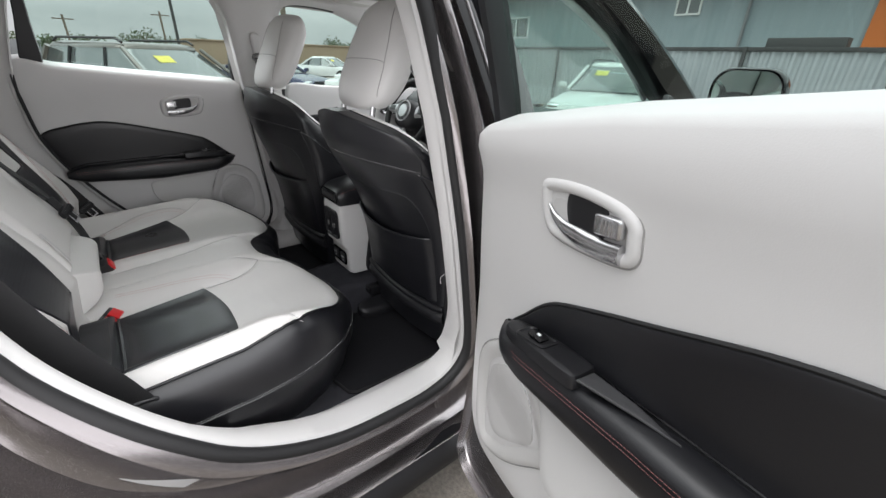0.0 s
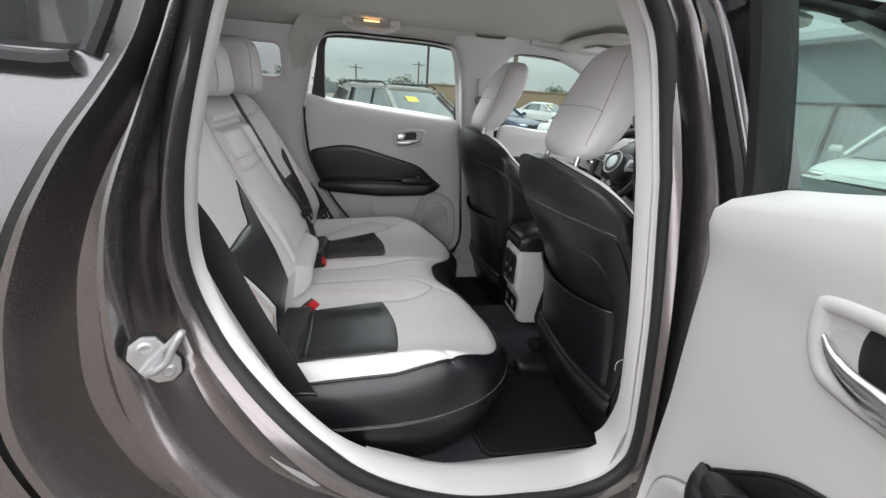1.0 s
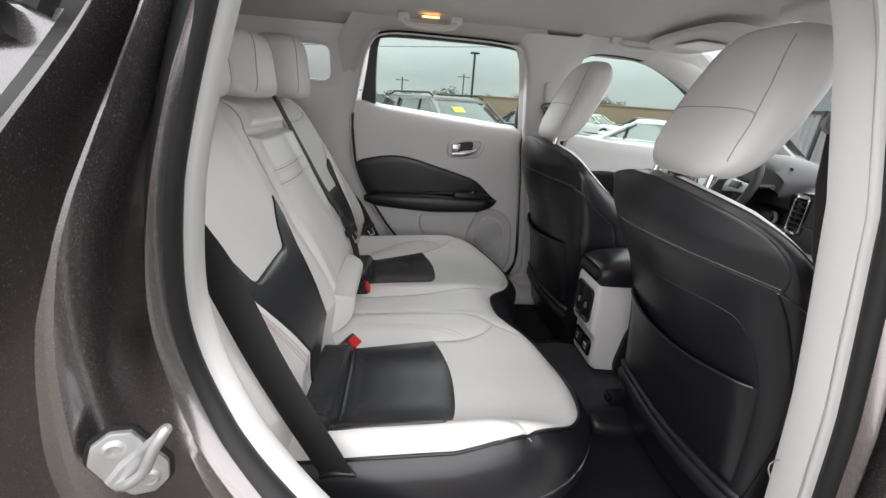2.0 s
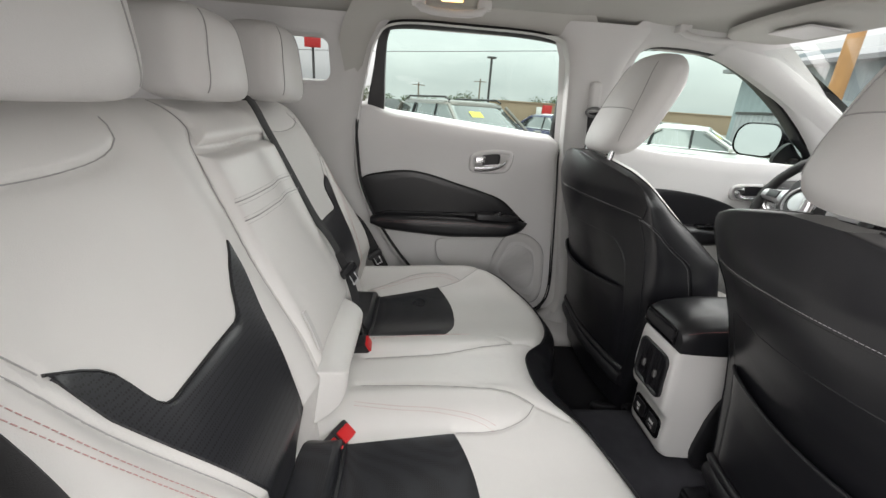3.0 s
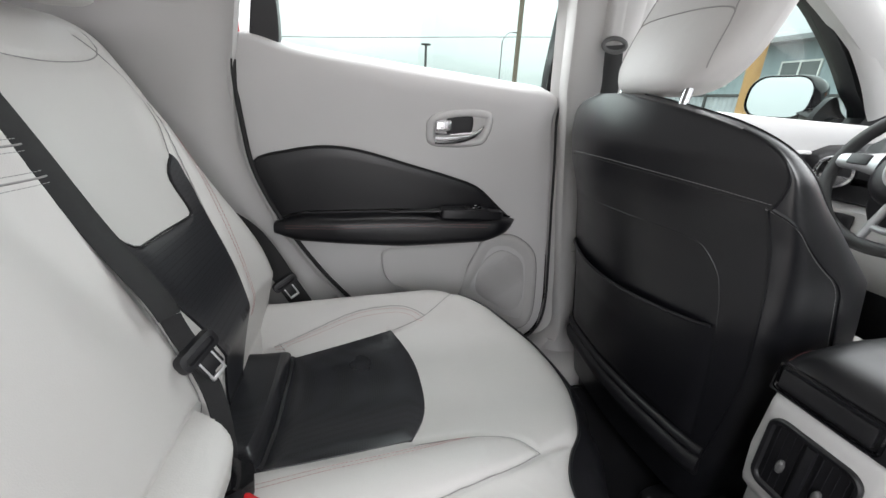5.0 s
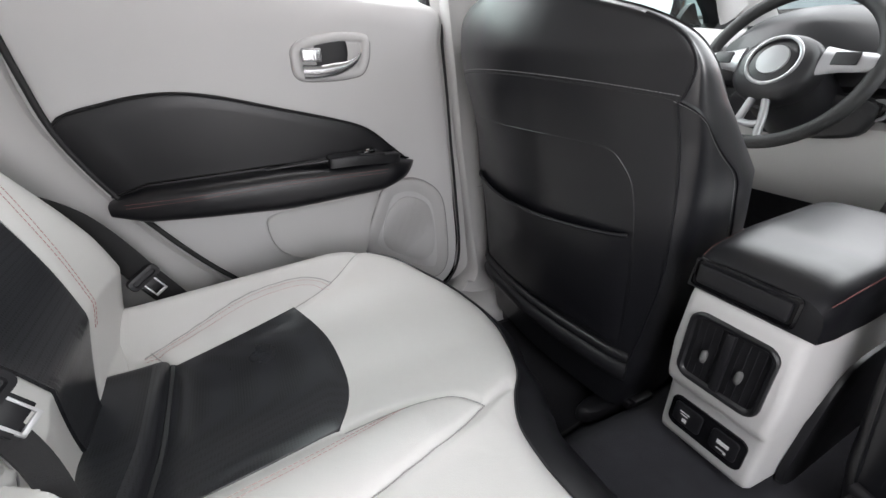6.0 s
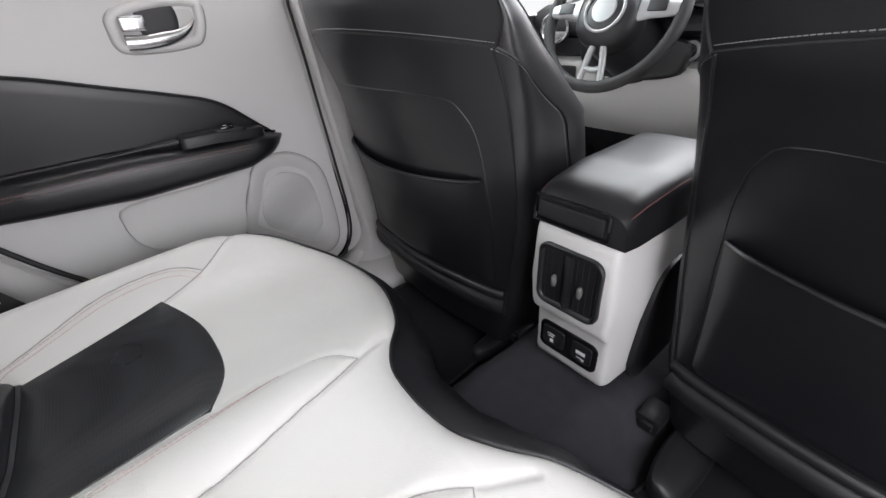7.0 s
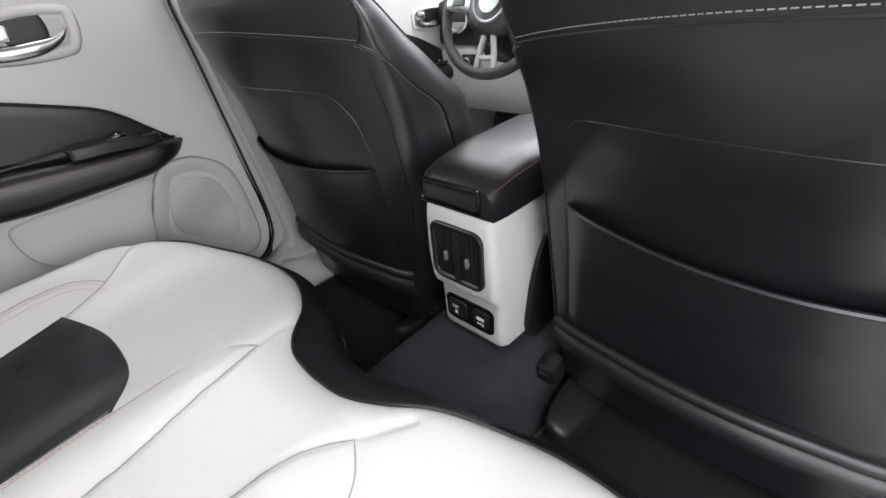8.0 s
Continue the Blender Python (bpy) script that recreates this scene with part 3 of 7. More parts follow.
# ---- doors ----
def rear_door(name, label, s, swing=None, belt=0.0):
    """A rear door in its closed place on side s; swing = (pivot, degrees) opens it."""
    start = set(scene.collection.objects)
    door = thing(name, label, "car door")

    def at(u, v, d):
        """d inwards from the trim's plane."""
        bow = 0.010 * math.cos(min(1.5, abs(u - 0.05) / 0.35))
        return (u, s * (wall_y(min(v, 1.2)) - 0.022 - d - bow * 0.5), v)

    trim_line = spline([(-0.318, 1.262), (-0.326, 1.05), (-0.295, 0.925), (-0.235, 0.81), (-0.145, 0.68), (-0.03, 0.56), (0.08, 0.49), (0.22, 0.465), (0.38, 0.472),
                        (0.452, 0.50), (0.482, 0.58), (0.470, 0.75), (0.445, 0.98), (0.425, 1.12), (0.415, 1.188), (0.30, 1.205), (0.05, 1.228), (-0.18, 1.250)], 150, True)
    trim_line = np.array([(u, v + belt * max(0, min(1, (v - 1.10) / 0.08))) for u, v in trim_line])
    if swing:
        trim_line[:, 1] -= np.clip((0.15 - trim_line[:, 0]) / 0.45, 0, 1) * np.clip((trim_line[:, 1] - 1.10) / 0.08, 0, 1) * 0.020
    low_line = evenly([(u, min(v, 1.15 + 0.02 * (v - 1.15))) for u, v in trim_line], 150, True)
    bm = bmesh.new()
    panel(bm, trim_line, lambda u, v, d: at(u, v + 0.014 * max(0, min(1, (v - 1.16) / 0.03)) * max(0, 1 - d / 0.058), d - 0.058 + 0.008 * math.exp(-((v - 1.175) / 0.03) ** 2)), 0.058, 0.012, rings=9)
    inner_trim = part("inner_trim", bm, TRIM_SOFT, door, "light grey moulded inner trim panel")

    if not swing:
        line = outset(trim_line, 0.006)
        inner_line = outset(trim_line, -0.016)
        rear = sorted((q for q in inner_line if q[0] < 0.40 and q[1] < 1.235 and not (q[1] > 1.10 and q[0] > -0.25)), key=lambda q: math.atan2(q[1] - 1.0, -q[0] + 0.5))
        front_edge = sorted((q for q in line if q[0] >= 0.40 and q[1] < 1.17), key=lambda q: q[1])
        bm = bmesh.new()
        tube(bm, [at(u, v, 0.004) for u, v in evenly(rear, 120, False)], 0.0056, n=8)
        part("gap_seal", bm, RUBBER, door, "black rubber seal round the trim panel")
        bm = bmesh.new()
        tube(bm, [at(u, v, 0.0) for u, v in evenly(front_edge, 60, False)], 0.0034, n=8)
        part("gap_seal", bm, RUBBER, door, "black rubber seal round the trim panel")

    # black upper pad
    pad_line = spline([(-0.300, 1.010), (-0.215, 1.040), (-0.130, 1.050), (-0.05, 1.040), (0.06, 1.010), (0.16, 0.982), (0.235, 0.955), (0.295, 0.905), (0.335, 0.865), (0.30, 0.850),
                       (0.10, 0.845), (-0.10, 0.85), (-0.24, 0.865), (-0.275, 0.93)], 90, True)
    bm = bmesh.new()
    panel(bm, pad_line, at, 0.006, 0.004, rings=5)
    part("upper_pad", bm, BLACK_LEATHER, door, "black leather door pad")
    bm = bmesh.new()
    tube(bm, [at(u, v, 0.003) for u, v in outset(pad_line, 0.002)[:62]], 0.0028, n=6)
    part("pad_piping", bm, RUBBER, door)

    # armrest bar, deepest in its front half
    bm = bmesh.new()
    rings = []
    for k in np.linspace(0, 1, 40):
        u = -0.268 + 0.620 * k
        deep = 0.050 * (1 - max(0, (k - 0.88) / 0.12) ** 2.2) * min(1, (k + 0.10) / 0.35) ** 0.5 + 0.004
        top = lin(k, (0, 0.1, 0.5, 0.9, 1.0), (0.868, 0.888, 0.893, 0.884, 0.868))
        low = lin(k, (0, 0.08, 0.5, 0.85, 0.96, 1.0), (0.842, 0.822, 0.803, 0.812, 0.838, 0.862))
        mid, half = (top + low) / 2, (top - low) / 2
        rings.append([at(u, mid + half * math.copysign(abs(math.sin(a)) ** 0.7, math.sin(a)), deep * abs(math.cos(a)) ** 0.55 if math.cos(a) > 0 else -0.01) for a in np.linspace(-math.pi / 2, math.pi / 2, 15)] + [at(u, top, -0.02), at(u, low, -0.02)])
    loft(bm, rings, cap0=True, cap1=True)
    part("armrest", bm, BLACK_LEATHER, door, "black leather armrest with red stitching")
    bm = bmesh.new()
    for drop in (0.0, 0.007):
        stitches(bm, [at(-0.24 + 0.57 * k, lin(k, (0, 0.5, 0.9, 1.0), (0.866, 0.874, 0.868, 0.858)) - drop, 0.050 * (1 - max(0, (k - 0.85) / 0.15) ** 2.2) * min(1, (k + 0.14) / 0.35) ** 0.5 + 0.0045) for k in np.linspace(0, 0.985, 60)])
    part("stitching", bm, RED_STITCH, door, "red double stitching")
    # dark gap line between the pad and the armrest, grab recess and switch pod
    bm = bmesh.new()
    tube(bm, [at(-0.262 + 0.60 * k, lin(k, (0, 0.1, 0.5, 0.9, 1.0), (0.876, 0.894, 0.899, 0.891, 0.876)), 0.006) for k in np.linspace(0, 1, 30)], 0.0022, n=6)
    part("gap_trim", bm, GLOSS_BLACK, door)
    bm = bmesh.new()
    pod = spline([(0.140, 0.008), (0.138, 0.046), (0.150, 0.052), (0.20, 0.053), (0.285, 0.044), (0.308, 0.028), (0.290, 0.008), (0.20, 0.002), (0.150, 0.003)], 60, True)
    panel(bm, pod, lambda u, v, d: at(u, 0.886 + d - 0.09 * max(0, u - 0.20), v), 0.022, 0.007)
    pod_ob = part("switch_pod", bm, BLACK_PLASTIC, door, "black window switch pod")
    bm = bmesh.new()
    tilt = Matrix.Rotation(radians(5.2), 4, "Y")
    loft(bm, [[Matrix.Translation(at(0.235, 0.9052, 0.029)) @ tilt @ Vector((a, b, d)) for a, b in ring] for ring, d in ((rrect(0.064, 0.034, 0.006, 4), -0.004), (rrect(0.064, 0.034, 0.006, 4), 0.002), (rrect(0.058, 0.028, 0.005, 4), 0.003), (rrect(0.054, 0.024, 0.004, 4), 0.0005))], cap1=True)
    part("switch_plate", bm, BLACK_PLASTIC, pod_ob, "black switch surround")
    bm = bmesh.new()
    block(bm, (-0.014, -0.010, -0.002), (0.014, 0.010, 0.007), 0.004, Matrix.Translation(at(0.232, 0.9065, 0.029)) @ Matrix.Rotation(radians(-10), 4, "Y"))
    part("window_switch", bm, GLOSS_BLACK, pod_ob, "window switch with a small white mark")
    bm = bmesh.new()
    block(bm, (-0.003, -0.0024, 0.0), (0.003, 0.0024, 0.0012), 0.0004, Matrix.Translation(at(0.230, 0.9130, 0.029)) @ Matrix.Rotation(radians(-10), 4, "Y"))
    part("switch_mark", bm, WHITE_MARK, pod_ob)
    bm = bmesh.new()
    cup = evenly([(0.010, 0.016), (0.060, 0.026), (0.136, 0.046), (0.136, 0.014), (0.070, 0.010)], 60, True)
    panel(bm, cup, lambda u, v, d: at(u, 0.8915 + d + 0.010 * max(0, (u - 0.01) / 0.126), v), 0.003, 0.002)
    part("pull_cup", bm, CUP_PLASTIC, door, "dark grey pull cup tray")

    # handle: bezel ring, bowl, flat dark plate in place of the finger recess, satin lever
    hx, hz = 0.178, 1.104
    ring_line = spline([(hx - 0.076, hz + 0.016), (hx - 0.050, hz + 0.034), (hx + 0.010, hz + 0.045), (hx + 0.066, hz + 0.043), (hx + 0.080, hz + 0.030), (hx + 0.078, hz - 0.004), (hx + 0.064, hz - 0.032), (hx + 0.040, hz - 0.040),
                        (hx - 0.005, hz - 0.044), (hx - 0.060, hz - 0.042), (hx - 0.077, hz - 0.030), (hx - 0.079, hz - 0.005)], 64, True)
    bm = bmesh.new()
    loft(bm, [[at(u, v, d) for u, v in outset(ring_line, o)] for o, d in ((0.001, -0.004), (0, 0.002), (-0.002, 0.006), (-0.006, 0.008), (-0.012, 0.008), (-0.016, 0.005), (-0.019, -0.002), (-0.020, -0.010))])
    bezel = part("handle_bezel", bm, TRIM_SOFT, door, "light grey handle surround")
    bm = bmesh.new()
    tube(bm, [at(u, v, 0.0005) for u, v in outset(ring_line, 0.0015)], 0.0012, n=5, closed=True)
    part("bezel_gap", bm, SEAM, bezel)
    bm = bmesh.new()
    mid = np.array([hx, hz])
    rows = [[at(u, v, d) for u, v in mid + (outset(ring_line, -0.019) - mid) * k] for k, d in ((1, 0.0005), (0.9, 0.0008), (0.6, 0.001), (0.3, 0.001), (0.02, 0.001))]
    loft(bm, rows, cap1=True)
    part("handle_bowl", bm, TRIM, bezel, "light grey bowl of the handle")
    bm = bmesh.new()
    dark = spline([(hx - 0.030, hz + 0.026), (hx + 0.010, hz + 0.030), (hx + 0.030, hz + 0.029), (hx + 0.034, hz + 0.006), (hx + 0.026, hz - 0.016), (hx + 0.0, hz - 0.020), (hx - 0.030, hz - 0.014)], 36, True)
    panel(bm, dark, lambda u, v, d: at(u, v, d + 0.0005), 0.0015, 0.001)
    part("recess_plate", bm, BLACK_PLASTIC, bezel, "dark finger recess")
    bm = bmesh.new()
    lever = spline([(hx + 0.060, hz + 0.006), (hx + 0.048, hz - 0.008), (hx + 0.025, hz - 0.019), (hx - 0.010, hz - 0.025), (hx - 0.040, hz - 0.027), (hx - 0.060, hz - 0.026)], 24)
    rings = []
    for k, (u, v) in zip(np.linspace(0, 1, 24), lever):
        r = 0.0035 + 0.0080 * min(1, k / 0.5) ** 0.8
        rings.append([at(u, v + 1.15 * r * math.sin(a), 0.007 + 0.7 * r * math.cos(a)) for a in np.linspace(0, 2 * math.pi, 12, endpoint=False)])
    loft(bm, rings, cap0=True, cap1=True)
    part("door_handle", bm, CHROME, bezel, "satin chrome door pull")
    bm = bmesh.new()
    block(bm, (-0.020, -0.006, -0.013), (0.020, 0.006, 0.012), 0.005, Matrix.Translation(at(hx - 0.041, hz + 0.005, 0.008)), 3)
    lock = part("lock_lever", bm, CHROME, bezel, "ribbed satin lock lever")
    for k in range(4):
        bm = bmesh.new()
        block(bm, (-0.0010, -0.0012, -0.010), (0.0010, 0.0012, 0.009), 0.0004, Matrix.Translation(at(hx - 0.049 + 0.005 * k, hz + 0.005, 0.0142)))
        part("rib", bm, CHROME, lock)

    # map pocket and speaker in the lower trim
    bm = bmesh.new()
    pocket = spline([(0.255, 0.800), (0.15, 0.796), (0.01, 0.790), (-0.010, 0.755), (0.010, 0.700), (0.08, 0.665), (0.17, 0.640), (0.205, 0.665), (0.228, 0.735)], 60, True)
    panel(bm, pocket, lambda u, v, d: at(u, v, d - 0.006 + 0.034 * max(0, (0.80 - v) / 0.15)), 0.008, 0.006, rings=6)
    part("map_pocket", bm, TRIM, door, "light grey moulded map pocket")
    bm = bmesh.new()
    sp = spline([(0.338, 0.818), (0.390, 0.796), (0.428, 0.750), (0.442, 0.655), (0.442, 0.56), (0.410, 0.520), (0.34, 0.540), (0.262, 0.60), (0.212, 0.655), (0.238, 0.735), (0.275, 0.805)], 80, True)
    loft(bm, [[at(u, v, d) for u, v in outset(sp, o)] for o, d in ((0.004, -0.004), (0.002, 0.004), (-0.003, 0.007), (-0.010, 0.007), (-0.022, 0.004), (-0.030, 0.001))])
    rim = part("speaker_rim", bm, TRIM, door, "raised light grey speaker surround")
    bm = bmesh.new()
    tube(bm, [at(u, v, 0.001) for u, v in outset(sp, 0.005)], 0.0016, n=5, closed=True)
    part("panel_joint", bm, SEAM, door)
    bm = bmesh.new()
    sp2 = spline([(0.313, 0.772), (0.355, 0.766), (0.393, 0.735), (0.408, 0.66), (0.402, 0.60), (0.37, 0.578), (0.315, 0.606), (0.262, 0.652), (0.270, 0.73)], 60, True)
    panel(bm, sp2, at, 0.003, 0.002, rings=5)
    part("speaker_grille", bm, GRILLE, door, "grey perforated speaker grille")

    # upper frame: black seal and surround, triangular filler, glass
    def up(u, v, d):
        return (u, s * (wall_y(v) + 0.012 - d), v)
    win = spline([(-0.215, 1.14), (-0.218, 1.30), (-0.215, 1.42), (-0.205, 1.495), (-0.17, 1.513), (0.05, 1.518), (0.28, 1.512), (0.385, 1.495), (0.402, 1.45), (0.400, 1.35), (0.398, 1.25), (0.397, 1.12), (0.30, 1.10), (0.0, 1.10)], 110, True)
    frame_line = spline([(-0.298, 1.12), (-0.286, 1.25), (-0.256, 1.40), (-0.236, 1.49), (-0.19, 1.530), (0.05, 1.536), (0.30, 1.531), (0.40, 1.505), (0.424, 1.44), (0.420, 1.35), (0.418, 1.25), (0.420, 1.10), (0.30, 1.07), (0.0, 1.07)], 110, True)
    bm = bmesh.new()
    loft(bm, [[up(u, v, -0.05) for u, v in frame_line], [up(u, v, 0.004) for u, v in frame_line], [up(u, v, 0.008) for u, v in outset(frame_line, -0.004)], [up(u, v, 0.006) for u, v in outset(win, 0.003)], [up(u, v, -0.002) for u, v in win], [up(u, v, -0.034) for u, v in outset(win, 0.004)]])
    part("window_frame", bm, BLACK_PLASTIC, door, "black window frame")
    bm = bmesh.new()
    panel(bm, outset(win, 0.003), lambda u, v, d: up(u, v, -0.026 - d), 0.004, 0.001, rings=3)
    part("window", bm, TINT, door, "green-tinted side window", shadow=False)
    # outer skin and edges
    cut = outset(DOOR_CUT, -0.006)
    low = [q for q in cut if q[1] < 1.175]
    low.sort(key=lambda q: math.atan2(q[1] - 0.75, q[0] - 0.0))
    bm = bmesh.new()
    loft(bm, [[(x, s * (wall_y(z) - 0.012), z) for x, z in outset(low_line, 0.004)], [(x, s * (wall_y(z) + 0.012), z) for x, z in outset(low_line, 0.010)], [(x, s * (skin_y(z) - 0.045), z) for x, z in outset(low_line, 0.018)], [(x, s * (skin_y(z) - 0.03), z) for x, z in outset(low_line, 0.05)]])
    part("door_edge", bm, PAINT, door, "dark grey painted door edge")
    bm = bmesh.new()
    full = [(x, min(z, 1.12)) for x, z in cut]
    panel(bm, evenly(full, 110, True), lambda u, v, d: (u, s * (skin_y(v) - 0.03 + d), v), 0.032, 0.008, rings=6)
    part("outer_skin", bm, PAINT, door, "dark grey metallic outer skin")
    # edge seal on the door
    bm = bmesh.new()
    tube(bm, [(x, s * (wall_y(z) + 0.022), z) for x, z in outset(low_line, 0.016)], 0.008, n=8, closed=True)
    part("edge_seal", bm, RUBBER, door, "black rubber edge seal")
    if swing:
        deg, rise = swing
        # the hinge line leans, so the free end rises as the door opens
        door.matrix_world = Matrix.Translation((0.518, -0.897, 1.012)) @ Matrix.Rotation(radians(deg), 4, "Z") @ Matrix.Rotation(radians(rise), 4, "Y") @ Matrix.Translation((-0.52, 0.815, -1.0))
    return door


rear_door("rear_door", "closed rear car door with light grey trim and black armrest", 1)
rear_door("rear_door", "wide open rear car door with light grey trim, black armrest and tinted window", -1, (78.5, 5.0), 0.010)


def front_door(s, label):
    door = thing("front_door", label, "car door")

    def at(u, v, d):
        return (u, s * (wall_y(min(v, 1.2)) - 0.022 - d), v)
    line = spline([(0.645, 1.178), (0.66, 1.0), (0.69, 0.75), (0.73, 0.52), (0.85, 0.46), (1.2, 0.46), (1.55, 0.50), (1.66, 0.70), (1.68, 0.95), (1.66, 1.14), (1.45, 1.155), (1.1, 1.165), (0.85, 1.175)], 100, True)
    bm = bmesh.new()
    panel(bm, line, lambda u, v, d: at(u, v, d - 0.03 + 0.008 * math.exp(-((v - 1.15) / 0.03) ** 2)), 0.03, 0.010, rings=7)
    part("inner_trim", bm, TRIM_SOFT, door, "light grey moulded inner trim panel")
    bm = bmesh.new()
    pad = spline([(0.70, 1.02), (0.80, 1.035), (0.90, 1.035), (1.03, 1.02), (1.12, 1.0), (1.20, 0.972), (1.30, 0.925), (1.37, 0.885), (1.36, 0.862), (1.26, 0.852), (1.0, 0.86), (0.78, 0.87), (0.70, 0.92)], 80, True)
    panel(bm, pad, at, 0.008, 0.005, rings=5)
    part("upper_pad", bm, BLACK_LEATHER, door, "black leather door pad")
    bm = bmesh.new()
    rings = []
    for k in np.linspace(0, 1, 30):
        u = 0.70 + 0.66 * k
        deep = 0.055 * (1 - max(0, (k - 0.85) / 0.15) ** 2.2) + 0.004
        top, low = lin(k, (0, 0.5, 0.9, 1.0), (0.895, 0.90, 0.888, 0.868)), lin(k, (0, 0.5, 0.9, 1.0), (0.82, 0.81, 0.83, 0.86))
        mid, half = (top + low) / 2, (top - low) / 2
        rings.append([at(u, mid + half * math.sin(a), deep * abs(math.cos(a)) ** 0.55) for a in np.linspace(-math.pi / 2, math.pi / 2, 11)] + [at(u, top, -0.02), at(u, low, -0.02)])
    loft(bm, rings, cap0=True, cap1=True)
    part("armrest", bm, BLACK_LEATHER, door, "black leather armrest")
    bm = bmesh.new()
    pod = spline([(1.04, 0.012), (1.04, 0.05), (1.15, 0.052), (1.27, 0.044), (1.28, 0.016), (1.15, 0.010)], 40, True)
    panel(bm, pod, lambda u, v, d: at(u, 0.897 + d - 0.05 * max(0, u - 1.15), v), 0.008, 0.004)
    pod_ob = part("switch_pod", bm, GLOSS_BLACK, door, "black window switch pod")
    for k in range(5):
        bm = bmesh.new()
        block(bm, (-0.007, -0.008, 0), (0.007, 0.008, 0.006), 0.002, Matrix.Translation(at(1.08 + 0.038 * k, 0.9055 - 0.05 * max(0, 1.08 + 0.038 * k - 1.15), 0.032)))
        part("window_switch", bm, CHROME, pod_ob, "small window switch with a bright edge")
    hx, hz = 1.225, 1.040
    ring_line = spline([(hx - 0.075, hz + 0.026), (hx - 0.02, hz + 0.036), (hx + 0.06, hz + 0.034), (hx + 0.080, hz + 0.008), (hx + 0.05, hz - 0.034), (hx - 0.02, hz - 0.040), (hx - 0.07, hz - 0.028), (hx - 0.083, hz)], 50, True)
    bm = bmesh.new()
    loft(bm, [[at(u, v, d) for u, v in outset(ring_line, o)] for o, d in ((0, -0.004), (-0.002, 0.005), (-0.009, 0.007), (-0.013, -0.004))])
    bezel = part("handle_bezel", bm, TRIM_SOFT, door, "light grey handle surround")
    # flat dark plate laid on in place of a finger recess
    bm = bmesh.new()
    dark = spline([(hx - 0.030, hz + 0.020), (hx + 0.02, hz + 0.026), (hx + 0.055, hz + 0.020), (hx + 0.05, hz - 0.006), (hx + 0.0, hz - 0.014), (hx - 0.03, hz - 0.006)], 30, True)
    panel(bm, dark, at, 0.002, 0.001)
    part("recess_plate", bm, BLACK_PLASTIC, bezel, "dark finger recess")
    bm = bmesh.new()
    tube(bm, [at(u, v, 0.009) for u, v in spline([(hx - 0.06, hz + 0.002), (hx - 0.045, hz - 0.016), (hx, hz - 0.024), (hx + 0.045, hz - 0.018), (hx + 0.058, hz - 0.008)], 18)], 0.008, n=8)
    block(bm, (-0.019, -0.005, -0.012), (0.019, 0.005, 0.012), 0.004, Matrix.Translation(at(hx - 0.046, hz + 0.008, 0.008)))
    part("door_handle", bm, CHROME, bezel, "satin chrome door pull")
    bm = bmesh.new()
    sp = spline([(1.26, 0.80), (1.36, 0.80), (1.44, 0.72), (1.42, 0.58), (1.32, 0.54), (1.22, 0.60), (1.21, 0.72)], 50, True)
    panel(bm, sp, at, 0.008, 0.006, rings=5)
    part("speaker_grille", bm, GRILLE, door, "grey perforated speaker grille")

    def up(u, v, d):
        return (u, s * (wall_y(v) + 0.012 - d), v)
    win = spline([(0.645, 1.165), (0.63, 1.30), (0.625, 1.45), (0.65, 1.505), (0.75, 1.515), (0.90, 1.503), (1.00, 1.475), (1.12, 1.42), (1.25, 1.340), (1.37, 1.25), (1.46, 1.165), (1.2, 1.12), (0.8, 1.12)], 100, True)
    outer = spline([(0.60, 1.14), (0.595, 1.30), (0.595, 1.47), (0.63, 1.53), (0.75, 1.54), (0.91, 1.528), (1.01, 1.50), (1.14, 1.44), (1.28, 1.355), (1.42, 1.26), (1.60, 1.14), (1.2, 1.10), (0.8, 1.10)], 100, True)
    bm = bmesh.new()
    loft(bm, [[up(u, v, -0.05) for u, v in outer], [up(u, v, 0.006) for u, v in outset(outer, -0.002)], [up(u, v, 0.004) for u, v in outset(win, 0.003)], [up(u, v, -0.004) for u, v in win], [up(u, v, -0.05) for u, v in outset(win, 0.004)]])
    part("window_frame", bm, BLACK_PLASTIC, door, "black window frame")
    bm = bmesh.new()
    panel(bm, outset(win, 0.003), lambda u, v, d: up(u, v, -0.026 - d), 0.004, 0.001, rings=3)
    part("window", bm, TINT, door, "green-tinted side window", shadow=False)
    bm = bmesh.new()
    skin = spline([(0.64, 1.16), (0.66, 0.95), (0.70, 0.45), (0.70, 0.26), (1.2, 0.25), (1.68, 0.27), (1.75, 0.6), (1.74, 1.0), (1.66, 1.13), (1.3, 1.15)], 80, True)
    panel(bm, skin, lambda u, v, d: (u, s * (skin_y(v) - 0.03 + d), v), 0.032, 0.008, rings=6)
    part("outer_skin", bm, PAINT, door, "dark grey metallic outer skin")
    # outside mirror
    mc = Vector((1.47, s * 1.00, 1.235 if s > 0 else 1.250))
    bm = bmesh.new()
    prof = rrect(0.215, 0.150, 0.060, 6)
    rings = [[mc + Vector((dx - 0.26 * a * k + (0.07 if s > 0 else -0.03) * b * k, s * a * k, b * k)) for a, b in prof] for dx, k in ((-0.035, 0.96), (-0.030, 1.0), (0.0, 1.02), (0.035, 0.93), (0.065, 0.72), (0.080, 0.40))]
    loft(bm, rings, cap1=True)
    shell = part("mirror_housing", bm, GLOSS_BLACK, door, "black mirror housing")
    bm = bmesh.new()
    loft(bm, [[mc + Vector((-0.031 - 0.26 * a * 0.9 + (0.07 if s > 0 else -0.03) * b * 0.9, s * a * 0.9, b * 0.9)) for a, b in prof]], cap0=True)
